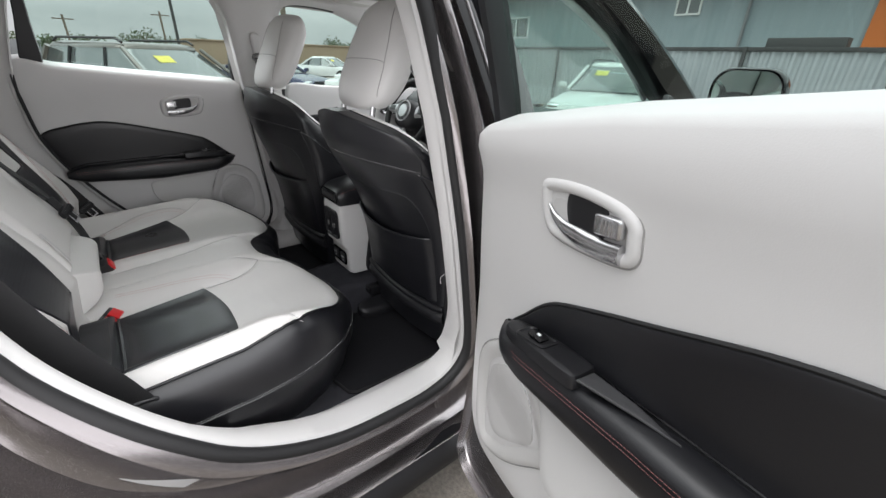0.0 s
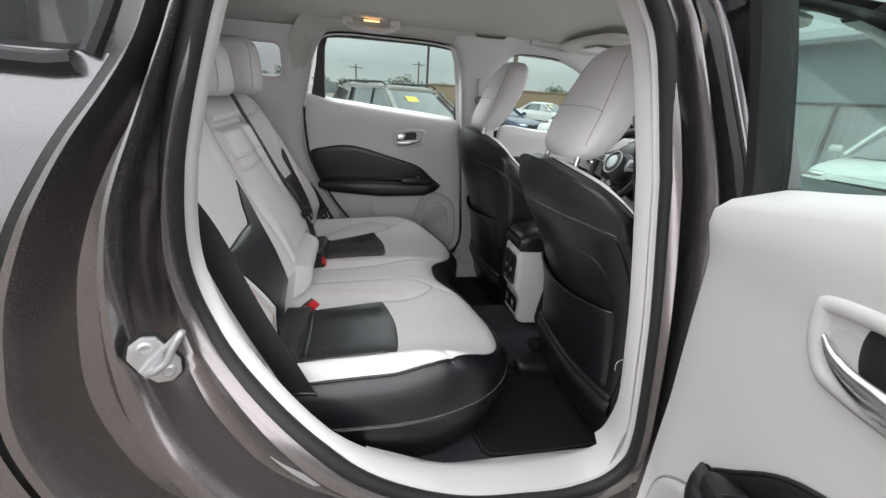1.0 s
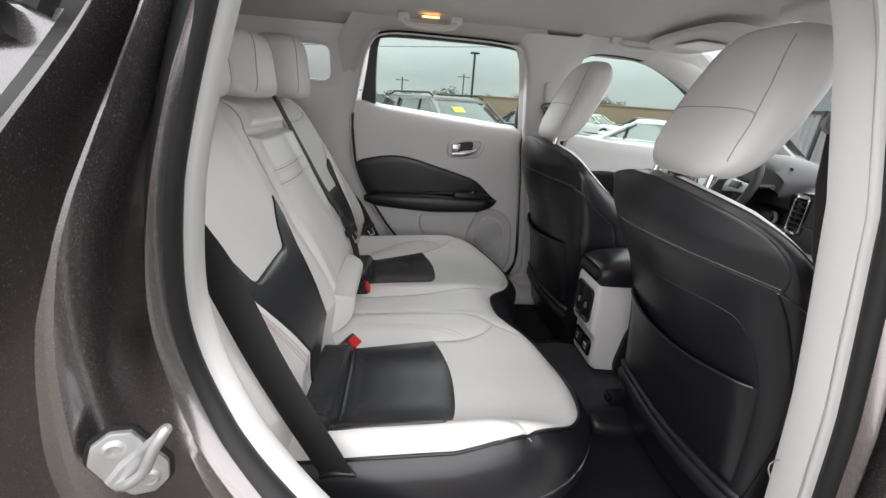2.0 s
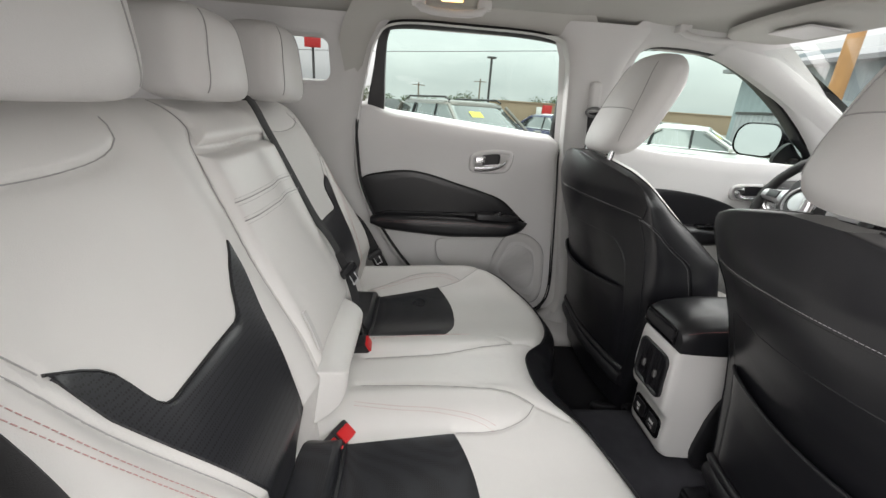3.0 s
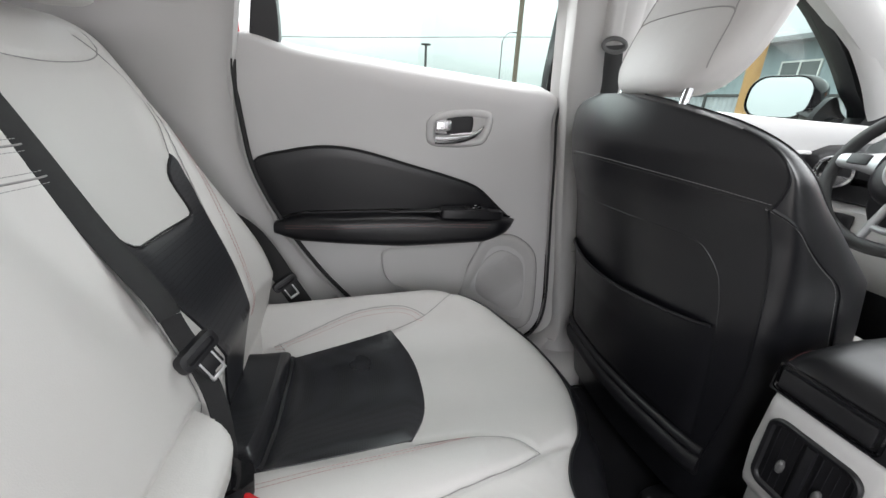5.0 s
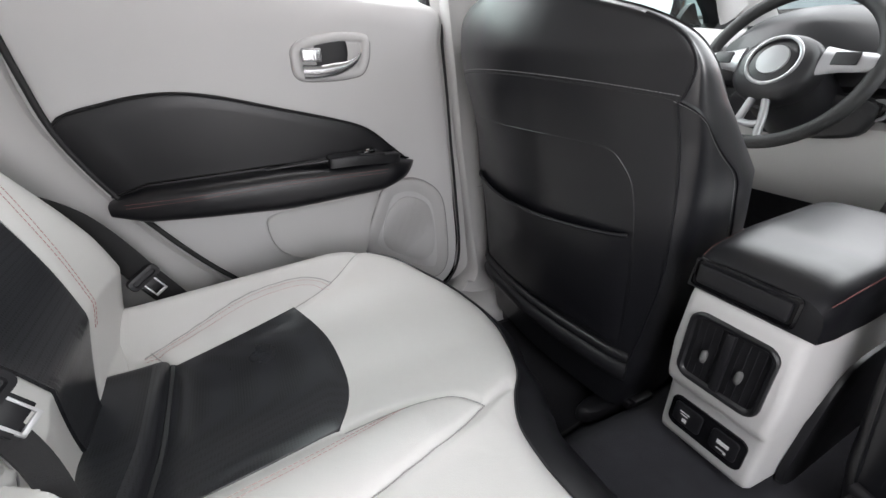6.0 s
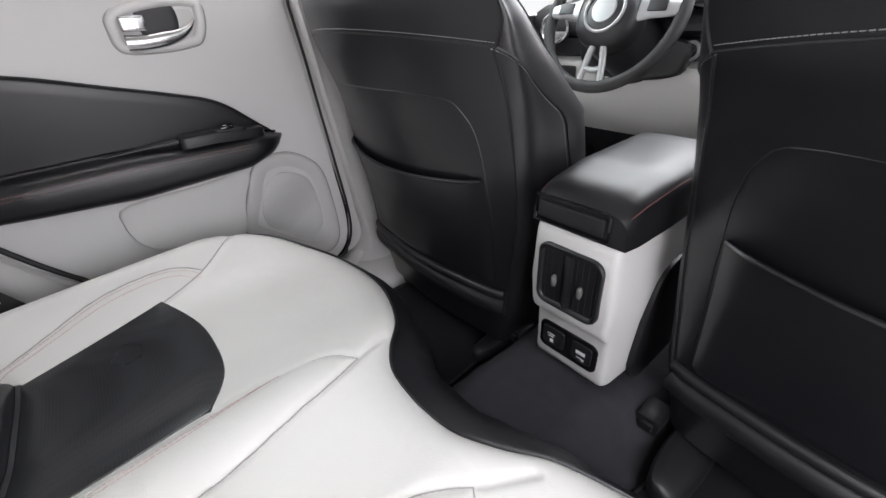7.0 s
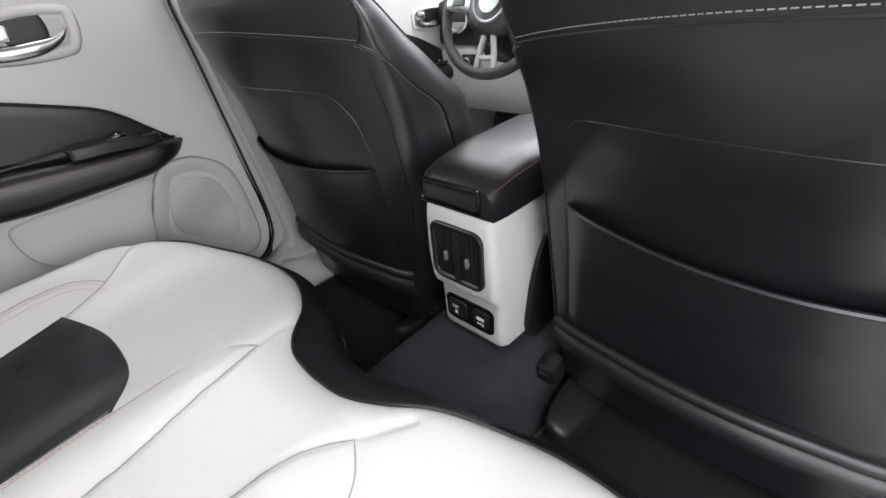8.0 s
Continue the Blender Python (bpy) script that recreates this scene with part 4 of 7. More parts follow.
    part("mirror_glass", bm, MIRROR, shell, "mirror glass")
    bm = bmesh.new()
    tube(bm, [(1.47, s * 0.80, 1.155), (1.475, s * 0.86, 1.165), (1.48, s * 0.93, 1.185)], 0.026, n=10, squash=0.7)
    panel(bm, spline([(1.38, 1.150), (1.40, 1.235), (1.47, 1.19), (1.55, 1.145)], 30, True), lambda u, v, d: (u, s * (skin_y(v) - 0.02 + d), v), 0.02, 0.004)
    part("mirror_arm", bm, BLACK_PLASTIC, shell, "black mirror arm")
    return door


front_door(1, "closed front car door with light grey trim, black armrest and outside mirror")
front_door(-1, "closed front car door with dark grey metallic skin and outside mirror")


# ---- rear bench ----
def seam(name, line, r, material, parent, label=""):
    bm = bmesh.new()
    tube(bm, line, r, n=5)
    return part(name, bm, material, parent, label)


def stitch_run(name, line, material, parent, label="", step=0.005, long=0.0034, r=0.00048):
    bm = bmesh.new()
    stitches(bm, line, step, long, r)
    return part(name, bm, material, parent, label)



SEAT_EDGE = np.array(dense([(0.0, 0.205), (0.06, 0.212), (0.11, 0.240), (0.16, 0.282), (0.24, 0.320), (0.31, 0.338), (0.40, 0.335), (0.47, 0.302), (0.53, 0.235), (0.572, 0.13), (0.588, 0.02)], False, 12))


def edge_of_seat(y):
    return float(np.interp(abs(y), SEAT_EDGE[:, 0], SEAT_EDGE[:, 1]))


def wide_in(s):
    """How far the bolster beside the middle place stands from the car's middle line."""
    return 0.0 if s > 0 else 0.030


def seat_lines(s):
    o = wide_in(s)
    return {
        "outer": [(-0.25, 0.484 + o), (-0.16, 0.510 + 0.8 * o), (-0.08, 0.528 + 0.5 * o), (0.0, 0.532 + 0.3 * o), (0.045, 0.526 + 0.2 * o), (0.078, 0.512)],
        "cross": [(0.0, 0.490 + 1.1 * o), (0.078, 0.512), (0.130, 0.540), (0.165, 0.572)],
        "rear_cross": [(-0.240, 0.490 + o), (-0.215, 0.456 + 2 * o)],
        "bolster_out": [(0.010, 0.158 + o), (0.070, 0.158 + o), (0.112, 0.152 + o), (0.155, 0.133 + o), (0.183, 0.099 + o)],
        "bolster_in": [(0.183, 0.099 + o), (0.130, 0.073 + o), (0.055, 0.057 + o), (-0.03, 0.044 + o), (-0.20, 0.036 + o)],
        "fold": [(0.183, 0.099 + o), (0.245, 0.128 + o)],
    }


GROOVES = {s: [spline(line, 60) for line in seat_lines(s).values()] for s in (1, -1)}


def dip(lines, u, v, wide):
    """1 on a line of the list, falling to 0 away from it."""
    d = min(float(np.min(np.hypot(q[:, 0] - u, q[:, 1] - v))) for q in lines)
    return math.exp(-(d / wide) ** 2) + 0.35 * math.exp(-(d / (2.4 * wide)) ** 2)


def cushion_z(x, y, grooved=True):
    a = abs(y)
    s = 1 if y > 0 else -1
    b = a - wide_in(s)
    z = 0.672 - 0.020 * math.exp(-((a - 0.345) / 0.13) ** 4) + 0.026 * math.exp(-(y / 0.15) ** 4)
    z += 0.058 * math.exp(-((a - 0.556) / 0.046) ** 2) * lin(x, (-0.3, 0.09, 0.30), (1, 1, 0.45))
    z += 0.014 * math.exp(-((b - 0.100) / 0.045) ** 4) * lin(x, (0.10, 0.19), (1, 0))
    z += 0.020 * lin(x, (-0.25, -0.05, 0.15), (-0.6, 0, 0.5))
    if grooved:
        z -= 0.0050 * dip(GROOVES[s], x, a, 0.0058)
    e, g = max(0.0, edge_of_seat(y) - x), max(0.0, 0.588 - a)
    return z - max(lin(a, (0.40, 0.53), (0.028, 0.014)) * math.exp(-e / 0.022), 0.014 * math.exp(-g / 0.010))


BACK_SEAMS = {
    "side": [(0.524, 1.052), (0.555, 1.12), (0.562, 1.17), (0.545, 1.21), (0.525, 1.235)],
    "bolster": [(0.40, 0.70), (0.43, 0.79), (0.478, 0.895), (0.518, 0.985), (0.545, 1.06), (0.575, 1.14)],
    "crown": [(0.235, 1.245), (0.25, 1.215), (0.30, 1.197), (0.40, 1.190), (0.50, 1.197), (0.55, 1.215), (0.565, 1.245)],
}
MIDDLE_LEFT = [(0.205, 1.262), (0.225, 1.22), (0.226, 1.17), (0.222, 1.07), (0.195, 0.95), (0.170, 0.85), (0.155, 0.77)]
MIDDLE_RIGHT = [(-0.080, 1.266), (-0.080, 1.225), (-0.100, 1.196), (-0.112, 1.13), (-0.118, 1.07), (-0.140, 0.97), (-0.158, 0.89), (-0.175, 0.80)]
BACK_GROOVES = {s: [spline([(s * y, z) for y, z in line], 60) for line in BACK_SEAMS.values()] + [spline(MIDDLE_LEFT if s > 0 else MIDDLE_RIGHT, 80), spline([(-0.102, 1.192), (0.05, 1.190), (0.222, 1.186)], 60)] for s in (1, -1)}


def back_x(y, z, grooved=True):
    """The rear backrest's front face."""
    a = abs(y)
    x = -0.240 - 0.48 * (z - 0.70)
    x += 0.020 * math.exp(-((z - 0.86) / 0.12) ** 2) - 0.055 * lin(z, (0.68, 0.79), (1, 0))
    x += 0.022 * math.exp(-((a - 0.56) / 0.05) ** 2) * lin(z, (0.7, 0.85, 1.1, 1.2), (0.4, 1, 1, 0.3)) + 0.014 * math.exp(-((a - 0.19) / 0.045) ** 2)
    x += 0.016 * math.exp(-(y / 0.12) ** 4) * lin(z, (0.8, 0.9), (0, 1))
    if grooved:
        x -= 0.0055 * dip(BACK_GROOVES[1 if y > 0.04 else -1], y, z, 0.0060)
    x -= 0.05 * math.exp(-max(0, 0.625 - a) / 0.018) + 0.05 * math.exp(-max(0, 1.268 - z) / 0.020)
    return x


def drape_seat(pts, lift):
    return [(x, y, cushion_z(x, y) + lift) for x, y in pts]


def drape_back(pts, lift):
    return [(back_x(y, z) + 0.9 * lift, y, z + 0.43 * lift) for y, z in pts]


bench = thing("rear_bench_seat", "light grey leather rear bench seat with black perforated inserts", "car seat")
# cushion top
ys = np.r_[-0.588, -0.586, -0.582, -0.577, -0.571, np.linspace(-0.565, 0.565, 310), 0.571, 0.577, 0.582, 0.586, 0.588]
bm = bmesh.new()
sheet(bm, lambda u, v: (-0.30 + (edge_of_seat(u) + 0.30) * v, u, cushion_z(-0.30 + (edge_of_seat(u) + 0.30) * v, u)), ys, 1 - (1 - np.linspace(0, 1, 130)) ** 1.4)
cushion = part("seat_cushion", bm, WHITE_LEATHER, bench, "light grey leather seat cushion")
# black skirt: upper roll, seam, lower panel
rim = [(edge_of_seat(y), y) for y in ys]
rim = [(-0.30, ys[0])] + rim + [(-0.30, ys[-1])]
rim = evenly(rim, 170, False)
tang = np.gradient(rim, axis=0)
out_n = np.stack([-tang[:, 1], tang[:, 0]], 1)
out_n /= np.linalg.norm(out_n, axis=1)[:, None]
if out_n[85][0] < 0:
    out_n = -out_n
rows = []
def skirt_out(y):
    return lin(abs(y), (0.0, 0.11, 0.20, 0.50), (1.9, 1.7, 0.85, 0.9))
for o, z in ((-0.004, 0.0), (0.004, -0.004), (0.020, -0.012), (0.034, -0.030), (0.042, -0.056), (0.042, -0.078), (0.039, -0.080), (0.042, -0.083), (0.040, -0.12), (0.020, -0.17), (0.004, -0.22), (-0.02, -0.26), (-0.05, -0.285)):
    rows.append([(x + o * skirt_out(y) * nx, y + o * skirt_out(y) * ny, cushion_z(x, y) * (1 if z > -0.05 else 0.0) + (0 if z > -0.05 else 0.655) + z) for (x, y), (nx, ny) in zip(rim, out_n)])
bm = bmesh.new()
loft(bm, rows, closed=False)
part("seat_skirt", bm, BLACK_LEATHER, bench, "black leather front skirt of the cushion")
bm = bmesh.new()
tube(bm, [(x + 0.002 * nx, y + 0.002 * ny, cushion_z(x, y) + 0.001) for (x, y), (nx, ny) in zip(rim, out_n)], 0.0028, n=6)
part("piping", bm, BLACK_LEATHER, bench, "black piping along the cushion")
bm = bmesh.new()
stitches(bm, [(x + (0.042 * skirt_out(y) + 0.0008) * nx, y + (0.042 * skirt_out(y) + 0.0008) * ny, 0.655 - 0.074) for (x, y), (nx, ny) in zip(rim, out_n)], 0.007, 0.005, 0.0006)
part("skirt_stitching", bm, STITCH, bench)


def laid_patch(s, x0, x1f, yi, yo, puff, power, material, name, label, nx=40, ny=44):
    """A padded panel laid into the cushion: rows from x0 to the curved front x1f(k)."""
    bm = bmesh.new()
    def f(k, v):
        x = x0 + (x1f(k) - x0) * v
        y = yi(x) + (yo(x) - yi(x)) * k
        e = min(k * 0.33, (1 - k) * 0.33, v * 0.22, (1 - v) * 0.22)
        return (x, s * y, cushion_z(x, s * y, False) - 0.006 + 0.006 * min(1, e / 0.003) + puff * min(1, e / 0.030) ** power)
    ease = 0.5 - 0.5 * np.cos(np.linspace(0, math.pi, ny))
    sheet(bm, f, ease, 0.5 - 0.5 * np.cos(np.linspace(0, math.pi, nx)))
    return part(name, bm, material, bench, label)


for s in (1, -1):
    far = s > 0
    def inner_edge(x):
        return lin(x, (-0.2, 0.01), (0.138, 0.163)) if far else lin(x, (-0.2, 0.01), (0.205, 0.190))
    def outer_edge(x):
        return lin(x, (-0.3, -0.2, 0.0), (0.452, 0.448, 0.490)) if far else lin(x, (-0.3, -0.2, 0.0), (0.545, 0.560, 0.548))
    def front(k):
        return 0.008 * (1 - k) - 0.002 + 0.044 * (1 - abs(2 * k - 1) ** 2.6)
    laid_patch(s, -0.207, front, inner_edge, outer_edge, 0.007, 0.6, PERFORATED, "seat_insert", "black perforated leather cushion insert")
    laid_patch(s, -0.315, lambda k: -0.209, inner_edge, outer_edge, 0.038, 0.5, PERFORATED, "lumbar_roll", "padded black leather roll at the back of the cushion", 30)
    bm = bmesh.new()
    tube(bm, [(-0.208, s * y, cushion_z(-0.208, s * y, False) - 0.001) for y in np.linspace(inner_edge(-0.208) + 0.002, outer_edge(-0.208) - 0.002, 30)], 0.0065, n=8)
    part("insert_joint", bm, BLACK_LEATHER, bench)
    lines = {k: spline(q, 50) for k, q in seat_lines(s).items()}
    def on_seat(line, off=0.0, lift=0.0012):
        line = np.array(line)
        t = np.gradient(line, axis=0)
        nrm = np.stack([-t[:, 1], t[:, 0]], 1) / (np.linalg.norm(t, axis=1)[:, None] + 1e-9)
        return drape_seat([(x, s * y) for x, y in line + off * nrm], lift)
    for k in ("outer", "cross", "rear_cross", "bolster_out", "bolster_in"):
        seam("cushion_seam", on_seat(lines[k], 0, 0.0008), 0.0009, SEAM, bench)
    for off in (-0.006, -0.014):
        stitch_run("cushion_stitching", on_seat(lines["outer"], off), PINK_STITCH, bench, "faded red stitching", 0.006, 0.0045, 0.0005)
    run = spline([(-0.20, 0.100 + wide_in(s)), (-0.113, 0.112 + wide_in(s)), (-0.05, 0.117 + wide_in(s)), (0.006, 0.125 + wide_in(s)), (0.052, 0.135 + wide_in(s)), (0.092, 0.150 + wide_in(s))], 50)
    for off in (0.0, 0.008):
        stitch_run("cushion_stitching", on_seat(run, off), PINK_STITCH, bench, "faded red stitching", 0.006, 0.0045, 0.0005)

# backrest
bm = bmesh.new()
yb = np.r_[-0.625, -0.622, -0.617, -0.610, -0.602, np.linspace(-0.594, 0.594, 280), 0.602, 0.610, 0.617, 0.622, 0.625]
zb = np.r_[np.linspace(0.60, 1.20, 120), 1.20 + 0.068 * np.sin(np.linspace(0.05, math.pi / 2, 24))]
def back_pt(u, v):
    return (back_x(u, v), u, v)
front_rows = [[back_pt(u, v) for u in yb] for v in zb]
front_rows.append([(back_x(u, 1.268) - 0.06, u, 1.262) for u in yb])
front_rows.append([(back_x(u, 1.268) - 0.10, u, 1.23) for u in yb])
loft(bm, front_rows, closed=False)
backrest = part("backrest", bm, WHITE_LEATHER, bench, "light grey leather backrest")
for s in (1, -1):
    bm = bmesh.new()
    loft(bm, [[(back_x(s * 0.625, z), s * 0.625, z) for z in zb], [(back_x(s * 0.625, z) - 0.03, s * 0.632, z) for z in zb], [(back_x(s * 0.625, z) - 0.10, s * 0.632, z) for z in zb]], closed=False)
    part("backrest_side", bm, BLACK_LEATHER, bench, "black leather side of the backrest")
bm = bmesh.new()
sheet(bm, lambda u, v: (back_x(0, v) - 0.11, u, v), np.linspace(-0.63, 0.63, 6), np.linspace(0.6, 1.24, 6))
part("backrest_rear", bm, CARPET, bench, "black carpet back of the backrest")

for s in (1, -1):
    top_y = np.array([(0.182, 1.058), (0.198, 1.042), (0.214, 1.026), (0.235, 0.999), (0.252, 0.975), (0.262, 0.966), (0.275, 0.961), (0.34, 0.960), (0.40, 0.958), (0.438, 0.957), (0.450, 0.960), (0.457, 0.968), (0.461, 0.980), (0.465, 0.996), (0.471, 1.013), (0.480, 1.024), (0.495, 1.035), (0.522, 1.050)])
    def hi(y):
        return float(np.interp(y, top_y[:, 0], top_y[:, 1]))
    def lo(y):
        return lin(y, (0.182, 0.190, 0.216, 0.252, 0.285, 0.36, 0.40, 0.47, 0.508, 0.522), (1.056, 1.015, 0.950, 0.83, 0.66, 0.66, 0.752, 0.905, 0.99, 1.048))
    bm = bmesh.new()
    def f(u, v):
        z = lo(u) + (hi(u) - lo(u)) * v
        e = min(v, 1 - v)
        q = drape_back([(s * u, z)], -0.002 + 0.0055 * min(1, e / 0.03) ** 0.5)
        return q[0]
    sheet(bm, f, np.r_[np.linspace(0.1825, 0.43, 60), np.linspace(0.433, 0.5215, 50)], np.r_[0, 0.01, np.linspace(0.03, 0.97, 26), 0.99, 1])
    part("back_insert", bm, PERFORATED, bench, "black perforated leather backrest insert")
    seam("back_seam", drape_back([(s * y, z) for y, z in top_y], 0.0015), 0.0018, BLACK_SEAM, bench)
    for line in BACK_SEAMS.values():
        seam("back_seam", drape_back([(s * y, z) for y, z in spline(line, 40)], 0.0010), 0.0009, SEAM, bench)
    seam("back_seam", drape_back(spline(MIDDLE_LEFT if s > 0 else MIDDLE_RIGHT, 60), 0.0010), 0.0009, SEAM, bench)
    for off in (0.012, 0.020):
        stitch_run("back_stitching", drape_back([(s * (y + off), z) for y, z in spline([(0.425, 0.76), (0.482, 0.88), (0.528, 0.985), (0.562, 1.08)], 30)], 0.0014), PINK_STITCH, bench, "faded red stitching", 0.007, 0.005, 0.0006)

# fold-down centre armrest, with the padded pieces above and below it
def flush_pad(name, label, z0, z1, left, right, puff, rise=0.05):
    bm = bmesh.new()
    def f(u, v):
        z = z0 + (z1 - z0) * v
        y = right(z) + (left(z) - right(z)) * u
        e = min(u * 0.3, (1 - u) * 0.3, v * (z1 - z0), (1 - v) * (z1 - z0))
        k = min(1.0, e / rise)
        return (back_x(y, z, False) - 0.004 + puff * (1 - (1 - k) ** 2.6), y, z + 0.3 * puff * k)
    ease = 0.5 - 0.5 * np.cos(np.linspace(0, math.pi, 60))
    sheet(bm, f, ease, ease)
    return part(name, bm, WHITE_LEATHER, bench, label)


def flap_right(z):
    return lin(z, (0.77, 0.90, 1.07, 1.19), (-0.168, -0.150, -0.114, -0.104))
def flap_left(z):
    return lin(z, (0.77, 0.85, 1.07, 1.19), (0.145, 0.160, 0.205, 0.216))
flap_ob = flush_pad("centre_armrest", "folded light grey leather centre armrest", 0.800, 1.184, flap_left, flap_right, 0.016, 0.018)
def on_flap(y, z, lift=0.0):
    return (back_x(y, z, False) + 0.0122 + lift, y, z + 0.005)
for z in (1.098, 1.066):
    seam("armrest_seam", [on_flap(y, z) for y in np.linspace(flap_right(z) + 0.004, flap_left(z) - 0.004, 40)], 0.0012, SEAM, bench)
for z in (1.104, 1.092, 1.060, 1.072):
    stitch_run("armrest_stitching", [on_flap(y, z, 0.0004) for y in np.linspace(flap_right(z) + 0.006, flap_left(z) - 0.006, 40)], SEAM, bench, "", 0.0055, 0.004, 0.0004)
flush_pad("armrest_top_pad", "light grey leather pad over the centre armrest", 1.196, 1.262, lambda z: 0.205, lambda z: lin(z, (1.19, 1.225, 1.27), (-0.096, -0.078, -0.076)), 0.012, 0.020)
flush_pad("armrest_base_roll", "padded light grey leather roll under the centre armrest", 0.690, 0.797, lambda z: lin(z, (0.69, 0.80), (0.11, 0.142)), lambda z: lin(z, (0.69, 0.80), (-0.195, -0.172)), 0.066, 0.050)
bm = bmesh.new()
strap(bm, [on_flap(y, z, 0.003) for y, z in ((-0.128, 0.897), (-0.134, 0.87), (-0.142, 0.84), (-0.147, 0.822))], 0.016, 0.003, (0, 1, 0))
part("pull_strap", bm, GREY_SHADED_LEATHER, bench, "grey leather pull strap")


def rear_headrest(y, wide, high, ahead=0.0):
    bm = bmesh.new()
    def warp(q):
        q = q.copy()
        q.x += -0.10 * q.z - 0.02 * (q.y / 0.13) ** 2
        return q
    pebble(bm, (-0.500 + ahead, y, 1.268 + high / 2), (0.122, wide, high), 4.2, nu=56, nv=30, warp=warp)
    h = part("headrest", bm, GREY_SHADED_LEATHER, bench, "light grey leather headrest")
    p = 4.2
    for k in (-1, 1):
        line = []
        for z in np.linspace(-0.40, 0.44, 24) * high:
            y1 = k * wide * lin(z / high, (-0.4, 0.0, 0.44), (0.33, 0.30, 0.24))
            f = max(0.0, 1 - abs(2 * z / high) ** p)
            f = max(0.0, 1 - (abs(2 * y1 / wide) / max(1e-6, f ** (1 / p))) ** p) ** (1 / p) * f ** (1 / p)
            q = warp(Vector((0.061 * f + 0.0006, y1, z)))
            line.append(Vector((-0.500 + ahead, y, 1.268 + high / 2)) + q)
        seam("headrest_seam", line, 0.0011, SEAM, h)


rear_headrest(-0.382, 0.285, 0.190, 0.028)
rear_headrest(0.010, 0.245, 0.155)
rear_headrest(0.41, 0.27, 0.195)

# ---- seat belts ----
def belt(name_label, pts, across, wide=0.047):
    b = thing("seat_belt", name_label, "seat belt")
    bm = bmesh.new()
    strap(bm, pts, wide, 0.0024, across)
    part("webbing", bm, WEBBING, b, "black woven webbing")
    return b


def tongue(b, at, m):
    bm = bmesh.new()
    loft(bm, [[Vector((x, y, z)) for x, y in rrect(0.060, 0.026, 0.009)] for z in (-0.005, -0.003)] + [[Vector((x, y, 0.004)) for x, y in rrect(0.056, 0.022, 0.008)], [Vector((x, y, 0.0046)) for x, y in rrect(0.044, 0.010, 0.004)], [Vector((x, y, 0.0016)) for x, y in rrect(0.042, 0.007, 0.003)]], cap0=True, cap1=True)
    bmesh.ops.transform(bm, matrix=Matrix.Translation(at) @ m, verts=bm.verts)
    part("tongue_grip", bm, BLACK_PLASTIC, b, "black plastic belt tongue with a slot")
    bm = bmesh.new()
    block(bm, (-0.012, -0.042, -0.0018), (-0.009, -0.010, 0.0018), 0.001, Matrix.Translation(at) @ m)
    block(bm, (0.009, -0.042, -0.0018), (0.012, -0.010, 0.0018), 0.001, Matrix.Translation(at) @ m)
    block(bm, (-0.012, -0.042, -0.0018), (0.012, -0.037, 0.0018), 0.001, Matrix.Translation(at) @ m)
    part("tongue_blade", bm, STEEL, b, "steel belt blade")
    bm = bmesh.new()
    block(bm, (-0.016, -0.034, -0.0030), (0.016, -0.008, 0.0012), 0.002, Matrix.Translation(at) @ m)
    part("tongue_neck", bm, BLACK_PLASTIC, b, "black plastic neck of the tongue")


def buckle(at, m, label):
    b = thing("belt_buckle", label, "belt buckle", group="rear belt buckles")
    bm = bmesh.new()
    block(bm, (-0.0200, -0.020, -0.06), (0.0200, 0.022, 0.019), 0.006, Matrix.Translation(at) @ m)
    part("housing", bm, BLACK_PLASTIC, b, "black buckle housing")
    bm = bmesh.new()
    block(bm, (-0.0155, -0.016, 0.012), (0.0155, 0.012, 0.024), 0.003, Matrix.Translation(at) @ m)
    part("release_button", bm, RED_PLASTIC, b, "red release button")


# centre belt over the backrest
line = spline([(-0.60, 0.225, 1.262), (-0.540, 0.222, 1.285), (-0.497, 0.220, 1.272)] + drape_back([(0.216, 1.20), (0.210, 1.10), (0.198, 1.00)], 0.014) + [(-0.300, 0.176, 0.935), (-0.278, 0.164, 0.893), (-0.264, 0.157, 0.866), (-0.244, 0.145, 0.81), (-0.232, 0.122, 0.755), (-0.228, 0.100, 0.718)], 60)
b = belt("black centre seat belt hanging over the backrest", [tuple(q) for q in line[:43]], (0, 1, 0), 0.044)
bm = bmesh.new()
strap(bm, [tuple(q) for q in line[42:]], 0.024, 0.0040, (0.55, 0.75, 0.1))
part("lower_webbing", bm, WEBBING, b, "twisted black webbing under the tongue")
bm = bmesh.new()
m = Matrix.Translation((-0.226, 0.098, 0.722)) @ Matrix.Rotation(radians(-25), 4, "Y") @ Matrix.Rotation(radians(25), 4, "X")
block(bm, (-0.015, -0.020, -0.030), (0.015, 0.020, 0.018), 0.005, m)
latch = part("anchor_latch", bm, GLOSS_BLACK, b, "black anchor latch at the belt's lower end")
bm = bmesh.new()
block(bm, (-0.007, -0.013, 0.016), (0.007, 0.013, 0.0215), 0.001, m)
part("latch_blade", bm, STEEL, latch, "steel blade of the anchor latch")


def facing(along, out):
    """A turn whose minus y points along and whose z points out."""
    y = -Vector(along).normalized()
    z = Vector(out)
    z = (z - y * z.dot(y)).normalized()
    x = y.cross(z)
    return Matrix((x, y, z)).transposed().to_4x4()


tongue(b, Vector((-0.258, 0.156, 0.870)), facing((0.45, 0.08, -0.89), (0.80, -0.45, 0.40)))
